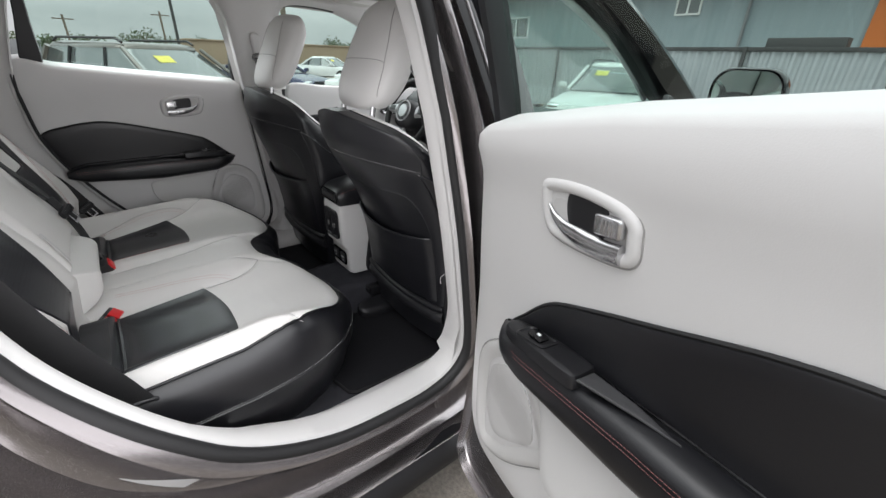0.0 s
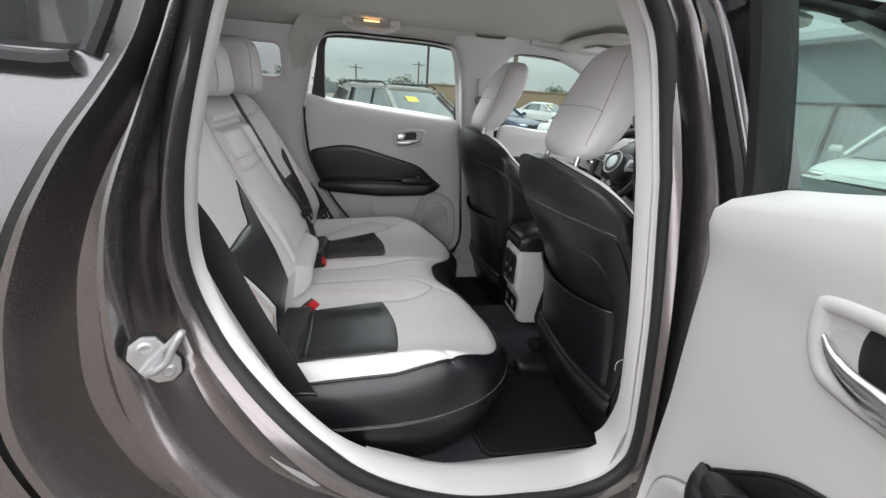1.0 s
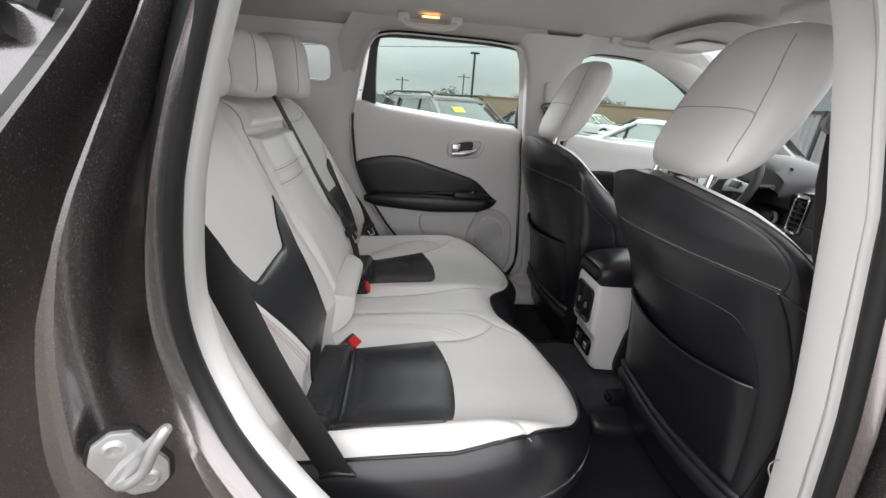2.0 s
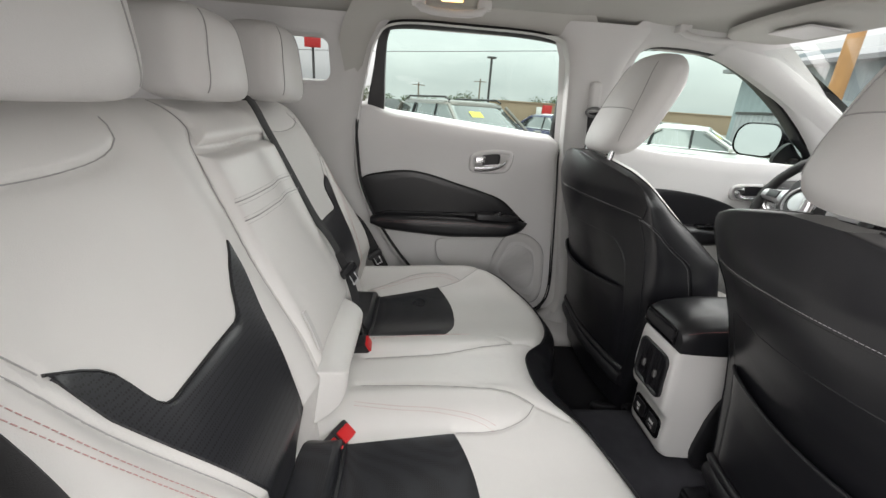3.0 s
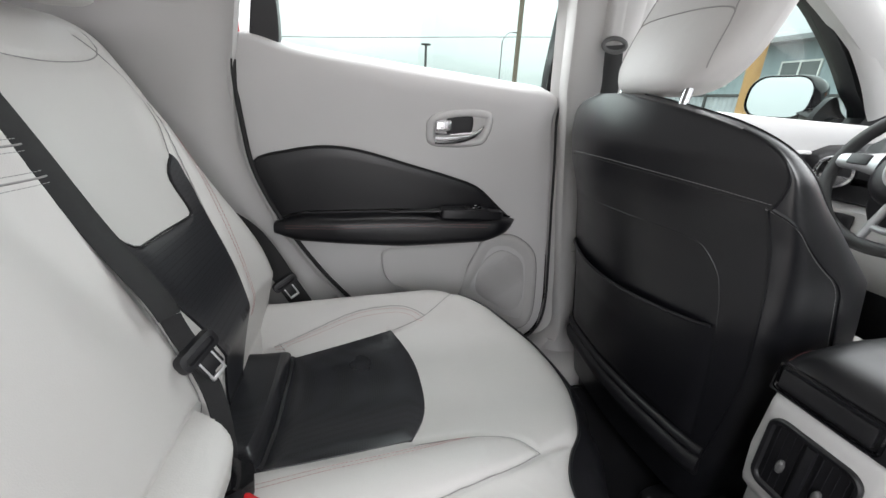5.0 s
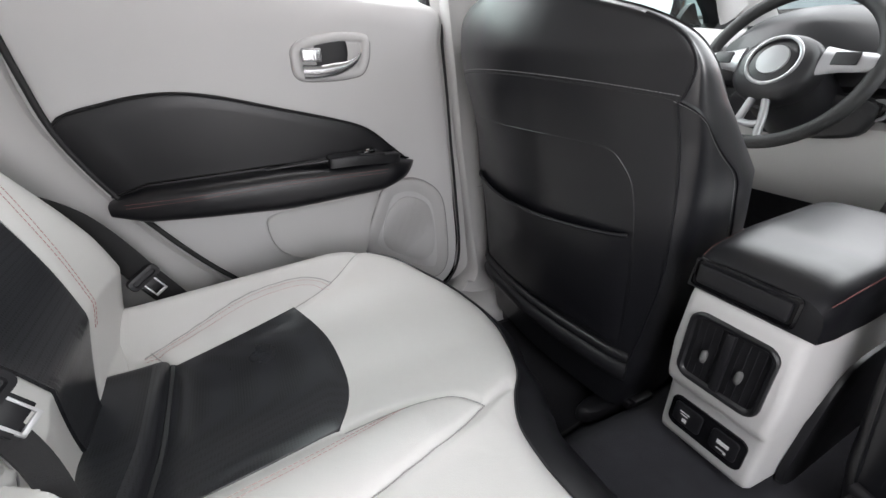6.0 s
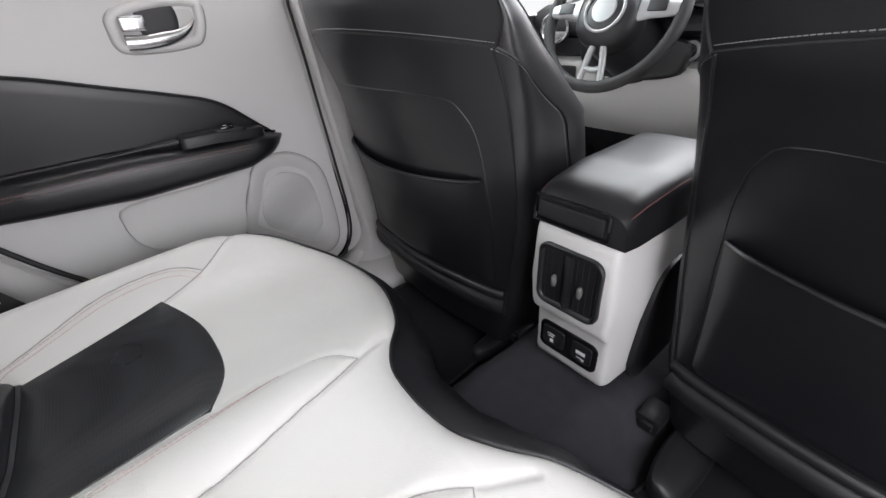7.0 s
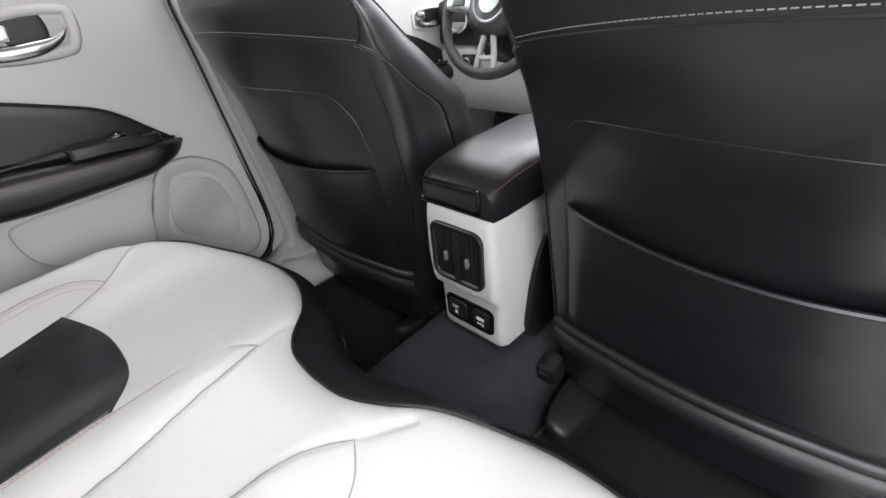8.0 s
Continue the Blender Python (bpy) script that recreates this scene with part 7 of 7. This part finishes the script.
def parked_car(at, heading, paint, label, tall=1.75, length=4.8, wide=1.9, suv=True):
    car = thing("parked_car", label, "car", group="parked cars")
    at = (at[0], at[1], lot_z(at[0], at[1]))
    m = Matrix.Translation(at) @ Matrix.Rotation(radians(heading), 4, "Z")
    w = wide / 2
    def put(bm, name, material, lab="", parent=None, shadow=True):
        bmesh.ops.transform(bm, matrix=m, verts=bm.verts)
        return part(name, bm, material, parent or car, lab)
    L = length / 2
    belt_z = 1.02 if suv else 0.92
    # lower body: sections along x (front = +x)
    bm = bmesh.new()
    rings = []
    for k, top, low, ww in ((-1.0, 0.75, 0.45, 0.86), (-0.97, belt_z, 0.30, 0.93), (-0.6, belt_z + 0.02, 0.26, 1.0), (0.1, belt_z, 0.25, 1.0), (0.42, belt_z - 0.02, 0.26, 0.99), (0.5, belt_z - 0.04, 0.26, 0.98), (0.85, belt_z - 0.14, 0.28, 0.93), (0.97, belt_z - 0.24, 0.32, 0.86), (1.0, 0.62, 0.42, 0.80)):
        x = L * k
        rings.append([(x, w * ww * a, low + (top - low) * b) for a, b in ((-0.80, 0), (-1, 0.12), (-1.0, 0.5), (-0.985, 0.8), (-0.93, 0.96), (-0.80, 1.0), (-0.3, 1.025), (0.3, 1.025), (0.80, 1.0), (0.93, 0.96), (0.985, 0.8), (1.0, 0.5), (1, 0.12), (0.80, 0))])
    loft(bm, rings, cap0=True, cap1=True)
    put(bm, "body", paint, "painted car body")
    # cabin
    r0, r1, f1, f0 = (-0.94, -0.80, 0.10, 0.46) if suv else (-0.80, -0.45, 0.05, 0.42)
    bz, tz = belt_z + 0.01, tall
    bm = bmesh.new()
    rings = []
    for t in np.linspace(0, 1, 7):
        z = bz + (tz - 0.09 - bz) * t
        xr, xf, yy = L * (r0 + (r1 - r0) * t), L * (f0 + (f1 - f0) * t), w * (0.90 - 0.16 * t)
        rings.append([(xr, -yy * 0.9, z), (xr + 0.12, -yy, z), (xf - 0.30, -yy, z), (xf - 0.08, -yy * 0.86, z), (xf, -yy * 0.4, z), (xf, yy * 0.4, z), (xf - 0.08, yy * 0.86, z), (xf - 0.30, yy, z), (xr + 0.12, yy, z), (xr, yy * 0.9, z)])
    loft(bm, rings)
    put(bm, "glasshouse", CAR_GLASS, "dark window glass")
    bm = bmesh.new()
    rings = []
    for t, kx, ky in ((0, 1.0, 1.0), (0.35, 0.985, 0.985), (0.7, 0.95, 0.94), (1.0, 0.85, 0.78)):
        z = tz - 0.10 + 0.10 * t
        xr, xf, yy, xm = L * r1, L * f1, w * 0.745 * ky, L * (r1 + f1) / 2
        xr, xf = xm + (xr - xm) * kx - 0.02, xm + (xf - xm) * kx + 0.02
        rings.append([(xr, -yy * 0.9, z), (xr + 0.12, -yy, z), (xf - 0.30, -yy, z), (xf - 0.08, -yy * 0.86, z), (xf, -yy * 0.4, z), (xf, yy * 0.4, z), (xf - 0.08, yy * 0.86, z), (xf - 0.30, yy, z), (xr + 0.12, yy, z), (xr, yy * 0.9, z)])
    loft(bm, rings, cap0=True, cap1=True)
    put(bm, "roof", paint, "painted roof")
    for sg in (1, -1):
        # pillars and window line
        for nm, ka, kb, rad in (("front_pillar", (f0 - 0.045, 0.885), (f1 - 0.02, 0.735), 0.035), ("middle_pillar", (-0.08, 0.905), (-0.10, 0.745), 0.03), ("rear_pillar", (-0.52, 0.905), (-0.50, 0.745), 0.035), ("tail_pillar", (r0 + 0.03, 0.89), (r1 + 0.02, 0.735), 0.06)):
            bm = bmesh.new()
            tube(bm, [(L * ka[0], sg * w * ka[1], bz), (L * kb[0], sg * w * kb[1], tz - 0.09)], rad, n=8)
            put(bm, nm, paint if nm in ("front_pillar", "tail_pillar") else GLOSS_BLACK)
        bm = bmesh.new()
        tube(bm, [(L * (r0 + 0.03), sg * w * 0.905, bz), (L * (f0 - 0.05), sg * w * 0.905, bz)], 0.018, n=6)
        put(bm, "window_moulding", CHROME, "bright window moulding")
        if suv:
            bm = bmesh.new()
            tube(bm, [(L * (r1 + 0.04), sg * w * 0.66, tz - 0.01), (L * (r1 + 0.10), sg * w * 0.66, tz + 0.05), (L * (f1 - 0.12), sg * w * 0.66, tz + 0.05), (L * (f1 - 0.06), sg * w * 0.66, tz - 0.01)], 0.020, n=8)
            put(bm, "roof_rail", BLACK_PLASTIC, "black roof rail")
        bm = bmesh.new()
        pebble(bm, (L * (f0 - 0.10), sg * (w + 0.09), bz + 0.08), (0.12, 0.22, 0.15), 2.8, nu=14, nv=10)
        put(bm, "mirror", paint, "door mirror")
        for kx in (-0.60, 0.58):
            bm = bmesh.new()
            c = Vector((L * kx, sg * (w - 0.10), 0.35))
            loft(bm, [[c + Vector((r * math.cos(a), sg * d, r * math.sin(a))) for a in np.linspace(0, 2 * math.pi, 24, endpoint=False)] for r, d in ((0.20, -0.10), (0.34, -0.10), (0.35, 0.06), (0.33, 0.10), (0.23, 0.10))], cap0=True)
            tyre = put(bm, "wheel", TYRE, "road wheel")
            bm = bmesh.new()
            loft(bm, [[c + Vector((r * math.cos(a), sg * d, r * math.sin(a))) for a in np.linspace(0, 2 * math.pi, 24, endpoint=False)] for r, d in ((0.23, 0.095), (0.18, 0.07), (0.06, 0.09), (0.01, 0.09))], cap1=True)
            put(bm, "rim", CHROME, "alloy rim", tyre)
        bm = bmesh.new()
        pebble(bm, (L * 0.93, sg * w * 0.68, belt_z - 0.27), (0.25, 0.34, 0.12), 2.6, nu=16, nv=8)
        put(bm, "headlight", CHROME, "headlight")
    bm = bmesh.new()
    block(bm, (L * 0.985, -0.45, 0.48), (L * 1.003, 0.45, 0.70), 0.01)
    put(bm, "grille", BLACK_PLASTIC, "black grille")
    # price sticker behind the windscreen's upper corner
    t0 = 0.72
    bm = bmesh.new()
    xf = L * (f0 + (f1 - f0) * t0) + 0.006
    z = bz + (tz - 0.09 - bz) * t0
    sl = (L * (f1 - f0)) / (tz - 0.09 - bz)
    loft(bm, [[(xf - sl * 0.05, -0.38, z - 0.05), (xf - sl * 0.05, -0.10, z - 0.05)], [(xf + sl * 0.05, -0.38, z + 0.05), (xf + sl * 0.05, -0.10, z + 0.05)]], closed=False)
    put(bm, "price_sticker", STICKER, "yellow price sticker")
    return car


parked_car((0.95, 7.9, 0), -62, SILVER_PAINT, "brown-grey SUV with roof rails and a price sticker", 1.66, 4.7, 1.92)
parked_car((-3.4, 12.6, 0), -62, SILVER_PAINT, "brown-grey SUV parked further along the row", 1.60, 4.6, 1.90)
parked_car((5.4, 15.6, 0), -62, BLUE_PAINT, "dark blue car parked in the row", 1.46, 4.5, 1.8, False)
parked_car((7.2, 9.6, 0), -40, WHITE_PAINT, "white hatchback parked in the row", 1.46, 4.3, 1.8, False)
parked_car((9.0, 12.6, 0), -40, WHITE_PAINT, "white saloon parked in the row", 1.46, 4.5, 1.8, False)
parked_car((12.5, 26.0, 0), -60, WHITE_PAINT, "white car parked in a far row", 1.46, 4.5, 1.8, False)
parked_car((9.2, 27.5, 0), -60, WHITE_PAINT, "white car parked in a far row", 1.46, 4.5, 1.8, False)
parked_car((16.0, 25.0, 0), -60, SILVER_PAINT, "brown-grey car parked in a far row", 1.46, 4.5, 1.8, False)
parked_car((9.6, 4.0, 0), 195, WHITE_PAINT, "white SUV with a price sticker by the fence", 1.62, 4.5, 1.85)
parked_car((9.6, -0.9, 0), 100, WHITE_PAINT, "white saloon by the fence", 1.50, 4.5, 1.8, False)

# corrugated fence with a dark top rail
fence = thing("metal_fence", "grey corrugated steel fence with a dark top rail", "fence", kind="structure")
bm = bmesh.new()
rows = [[], []]
for k, y in enumerate(np.arange(-9.0, 15.0, 0.05)):
    x = 12.0 + (0.02, 0.02, -0.02, -0.02)[k % 4]
    for row, z in zip(rows, (-0.25, 1.72)):
        row.append((x, y, z))
loft(bm, rows, closed=False)
part("corrugated_sheet", bm, FENCE_STEEL, fence, "grey corrugated steel sheet", smooth=False)
bm = bmesh.new()
block(bm, (11.95, -9.0, 1.70), (12.05, 15.0, 1.79), 0.01)
part("top_rail", bm, POLE, fence, "dark steel top rail")
for y in np.arange(-8.2, 15.0, 2.62):
    bm = bmesh.new()
    block(bm, (11.90, y - 0.04, -0.25), (11.97, y + 0.04, 1.80), 0.01)
    part("post", bm, POLE, fence, "dark steel post")
unit = thing("roof_unit", "dark grey box mounted on the fence", "electrical box")
bm = bmesh.new()
block(bm, (12.06, 0.55, 1.62), (12.5, 1.95, 1.98), 0.02)
part("unit_case", bm, POLE, unit)
bm = bmesh.new()
block(bm, (12.15, 1.15, -0.25), (12.3, 1.35, 1.63), 0.01)
part("unit_leg", bm, POLE, unit)

# long building behind the fence
hall = thing("workshop_building", "long blue-grey metal-clad workshop with a low eave", "building")
bm = bmesh.new()
rows = [[], []]
for k, y in enumerate(np.arange(-12.0, 20.6, 0.10)):
    x = 16.0 + (0.0, 0.0, -0.03, -0.03)[k % 4]
    for row, z in zip(rows, (-0.25, 3.80)):
        row.append((x, y, z))
loft(bm, rows, closed=False)
part("wall", bm, SIDING, hall, "blue-grey metal cladding", smooth=False)
bm = bmesh.new()
sheet(bm, lambda u, v: (16.0 + 12 * u, 20.5, -0.25 + 4.1 * v + 1.5 * v * u * (1 - u) * 4), np.linspace(0, 1, 9), np.linspace(0, 1, 3))
part("gable_wall", bm, SIDING, hall, "blue-grey end wall")
bm = bmesh.new()
loft(bm, [[(15.3, y, 3.78), (15.3, y, 3.95), (22.0, y, 5.4), (28.7, y, 3.95)] for y in (-12.4, 21.1)], closed=False)
loft(bm, [[(15.3, -12.4, 3.78), (16.1, -12.4, 3.78)], [(15.3, 21.1, 3.78), (16.1, 21.1, 3.78)]], closed=False)
loft(bm, [[(15.3, 21.1, 3.78), (22.0, 21.1, 5.2), (28.7, 21.1, 3.78)], [(15.3, 21.1, 3.95), (22.0, 21.1, 5.4), (28.7, 21.1, 3.95)]], closed=False)
part("roof", bm, STEEL_WALL, hall, "grey metal roof", smooth=False)
for y0, y1, z0, z1 in ((16.2, 17.6, 2.35, 3.10), (12.4, 13.8, 2.35, 3.10), (7.4, 8.4, 2.5, 3.1), (5.2, 5.9, 2.95, 3.45)):
    wnd = None
    bm = bmesh.new()
    loft(bm, [[(15.965 - d, (y0 + y1) / 2 + a, (z0 + z1) / 2 + b) for a, b in rrect(y1 - y0 + o, z1 - z0 + o, 0.01, 2)] for o, d in ((0.12, -0.02), (0.12, 0.03), (0.0, 0.03), (0.0, 0.0))])
    wnd = part("window", bm, WHITE_PAINT, hall, "white framed window", smooth=False)
    bm = bmesh.new()
    block(bm, (15.955, y0, z0), (15.96, y1, z1), 0)
    part("pane", bm, CAR_GLASS, wnd)
    bm = bmesh.new()
    block(bm, (15.93, (y0 + y1) / 2 - 0.03, z0), (15.952, (y0 + y1) / 2 + 0.03, z1), 0)
    part("mullion", bm, WHITE_PAINT, wnd)
bm = bmesh.new()
block(bm, (15.92, -3.4, -0.25), (15.96, 0.9, 3.3), 0)
part("roller_door", bm, ORANGE, hall, "orange roller door", smooth=False)
bm = bmesh.new()
tube(bm, [(15.9, 3.75, -0.25), (15.9, 3.75, 3.8)], 0.05, n=8)
part("downpipe", bm, STEEL_WALL, hall, "grey downpipe")

# far tan wall
far_wall = thing("tan_wall", "long low tan building in the distance", "building")
bm = bmesh.new()
block(bm, (10.5, 62.0, -0.25), (52.0, 70.0, 2.45), 0.05)
part("wall", bm, BROWN_WALL, far_wall)
bm = bmesh.new()
block(bm, (10.3, 61.8, 2.46), (52.2, 70.2, 2.62), 0.02)
part("parapet", bm, BROWN_WALL, far_wall)
red = thing("red_sign", "red and white sign board in front of a tan building", "sign")
bm = bmesh.new()
block(bm, (17.6, 61.3, 1.0), (19.0, 61.5, 2.3), 0.02)
part("board", bm, SIGN_RED, red)
bm = bmesh.new()
block(bm, (16.7, 61.3, 0.8), (17.5, 61.5, 2.0), 0.02)
part("board", bm, WHITE_PAINT, red)
for px in (17.0, 18.6):
    bm = bmesh.new()
    tube(bm, [(px, 61.45, -0.25), (px, 61.45, 1.2)], 0.05, n=6)
    part("leg", bm, POLE, red)
low_row = thing("low_buildings", "row of low pale buildings in the distance", "building")
for x0, x1, h in ((-60, -36, 2.6), (-30, -14, 2.2), (-10, 4, 2.0)):
    bm = bmesh.new()
    block(bm, (x0, 95, -0.25), (x1, 102, h), 0.05)
    part("block", bm, STEEL_WALL, low_row)


def lamp_post(at, top, arm, label):
    p = thing("lamp_post", label, "lamp post")
    x, y = at
    z0 = lot_z(x, y)
    bm = bmesh.new()
    tube(bm, [(x, y, z0), (x, y, (z0 + top) / 2), (x, y, top)], 0.09 if arm else 0.11, n=10)
    part("pole", bm, STEEL_WALL if arm else POLE, p, "steel pole")
    bm = bmesh.new()
    if arm:
        tube(bm, spline([(x, y, top - 0.4), (x + 0.25, y, top + 0.5), (x + 0.9, y, top + 1.1), (x + 1.5, y, top + 1.2)], 16), 0.05, n=8)
        part("arm", bm, STEEL_WALL, p, "curved arm")
        bm = bmesh.new()
        pebble(bm, (x + 1.8, y, top + 1.2), (0.8, 0.3, 0.16), 2.6, nu=14, nv=8)
    else:
        pebble(bm, (x, y, top + 0.06), (0.9, 0.5, 0.18), 3.5, nu=14, nv=8)
    part("lamp_head", bm, POLE, p, "flat lamp head")


lamp_post((6.13, 40.0), 5.70, False, "dark lot lamp post with a flat head")
lamp_post((20.0, 60.0), 9.2, True, "slim street lamp with a curved arm")


def utility_pole(at, top, r, material, label, cross=True):
    p = thing("utility_pole", label, "utility pole", group="utility poles")
    x, y = at
    bm = bmesh.new()
    tube(bm, [(x, y, lot_z(x, y)), (x, y, top * 0.5), (x, y, top)], r, n=10)
    part("pole", bm, material, p)
    if cross:
        bm = bmesh.new()
        block(bm, (x - 1.0, y - 0.06, top - 0.5), (x + 1.0, y + 0.06, top - 0.38), 0.01)
        part("cross_arm", bm, material, p)


utility_pole((9.15, 70.0), 5.8, 0.12, WOOD_POLE, "weathered wooden utility pole")
utility_pole((-0.85, 68.5), 4.6, 0.12, WOOD_POLE, "weathered wooden utility pole")
utility_pole((11.2, 30.0), 12.0, 0.17, WOOD_POLE, "tall weathered wooden utility pole with wires")
utility_pole((10.0, 9.3), 9.0, 0.17, TAN_POLE, "tan wooden utility pole beside the lot", False)
for k, (z0, z1, z2) in enumerate(((4.55, 5.55, 7.0), (7.6, 8.0, 8.8), (8.8, 9.2, 10.0))):
    wire = thing("overhead_wire", "thin overhead wire between utility poles", "wire", group="overhead wires")
    bm = bmesh.new()
    tube(bm, spline([(-40, 38, z0 - 0.2), (-10, 36, z0 + 0.3), (11.2, 30, z1), (40, 24, z2)], 40), 0.022, n=5)
    part("cable", bm, POLE, wire)

sign = thing("pole_sign", "tall pole sign with a dark panel and a red panel", "sign")
bm = bmesh.new()
tube(bm, [(-6.15, 23.7, -0.25), (-6.15, 23.7, 5.4)], 0.07, n=8)
part("pole", bm, POLE, sign)
for z0, z1, material, nm in ((4.45, 4.95, POLE, "dark_panel"), (5.0, 5.5, STEEL_WALL, "grey_panel"), (3.80, 4.35, SIGN_RED, "red_panel")):
    bm = bmesh.new()
    block(bm, (-6.55, 23.50, z0), (-5.70, 23.66, z1), 0.02)
    part(nm, bm, material, sign)


def tree(at, high, wide, seed):
    """A trunk, limbs and a crown of many small leaf clumps."""
    rng = random.Random(seed)
    t = thing("tree", "small green broadleaf tree in the distance", "tree", group="distant trees")
    x, y = at
    bm = bmesh.new()
    tube(bm, [(x, y, -0.3), (x + 0.05, y, high * 0.3), (x, y, high * 0.55)], 0.12, n=6)
    for k in range(4):
        a = rng.uniform(0, 6.28)
        tube(bm, [(x, y, high * 0.4), (x + wide * 0.3 * math.cos(a), y + wide * 0.3 * math.sin(a), high * 0.75)], 0.05, n=5)
    part("trunk", bm, BARK, t)
    bm = bmesh.new()
    for k in range(420):
        a, u, r = rng.uniform(0, 6.28), rng.uniform(-1, 1), rng.random() ** 0.4
        lump = 1 + 0.35 * math.sin(3 * a + seed) * math.cos(2.5 * u + seed)
        c = Vector((x + wide / 2 * r * lump * math.cos(a) * (1 - u * u) ** 0.5, y + wide / 2 * r * lump * math.sin(a) * (1 - u * u) ** 0.5, high * 0.62 + high * 0.40 * r * u * lump))
        d = [Vector((rng.gauss(0, 1), rng.gauss(0, 1), rng.gauss(0, 1))) * 0.14 for _ in range(3)]
        bm.faces.new([bm.verts.new(c + q) for q in d])
    part("crown", bm, LEAF, t, "green leaves")


trees = random.Random(4)
for k in range(34):
    x = -62 + 3.6 * k + trees.uniform(-1.4, 1.4)
    tree((x, 92 + trees.uniform(-10, 12)), trees.uniform(2.6, 4.4), trees.uniform(2.6, 4.6), k)
for x, y, h, w in ((27, 80, 4.6, 4.5), (31, 84, 4.2, 4.0), (38, 80, 4.4, 5.0), (44, 85, 4.0, 4.2), (24, 78, 3.8, 4.0)):
    tree((x, y), h, w, int(x))
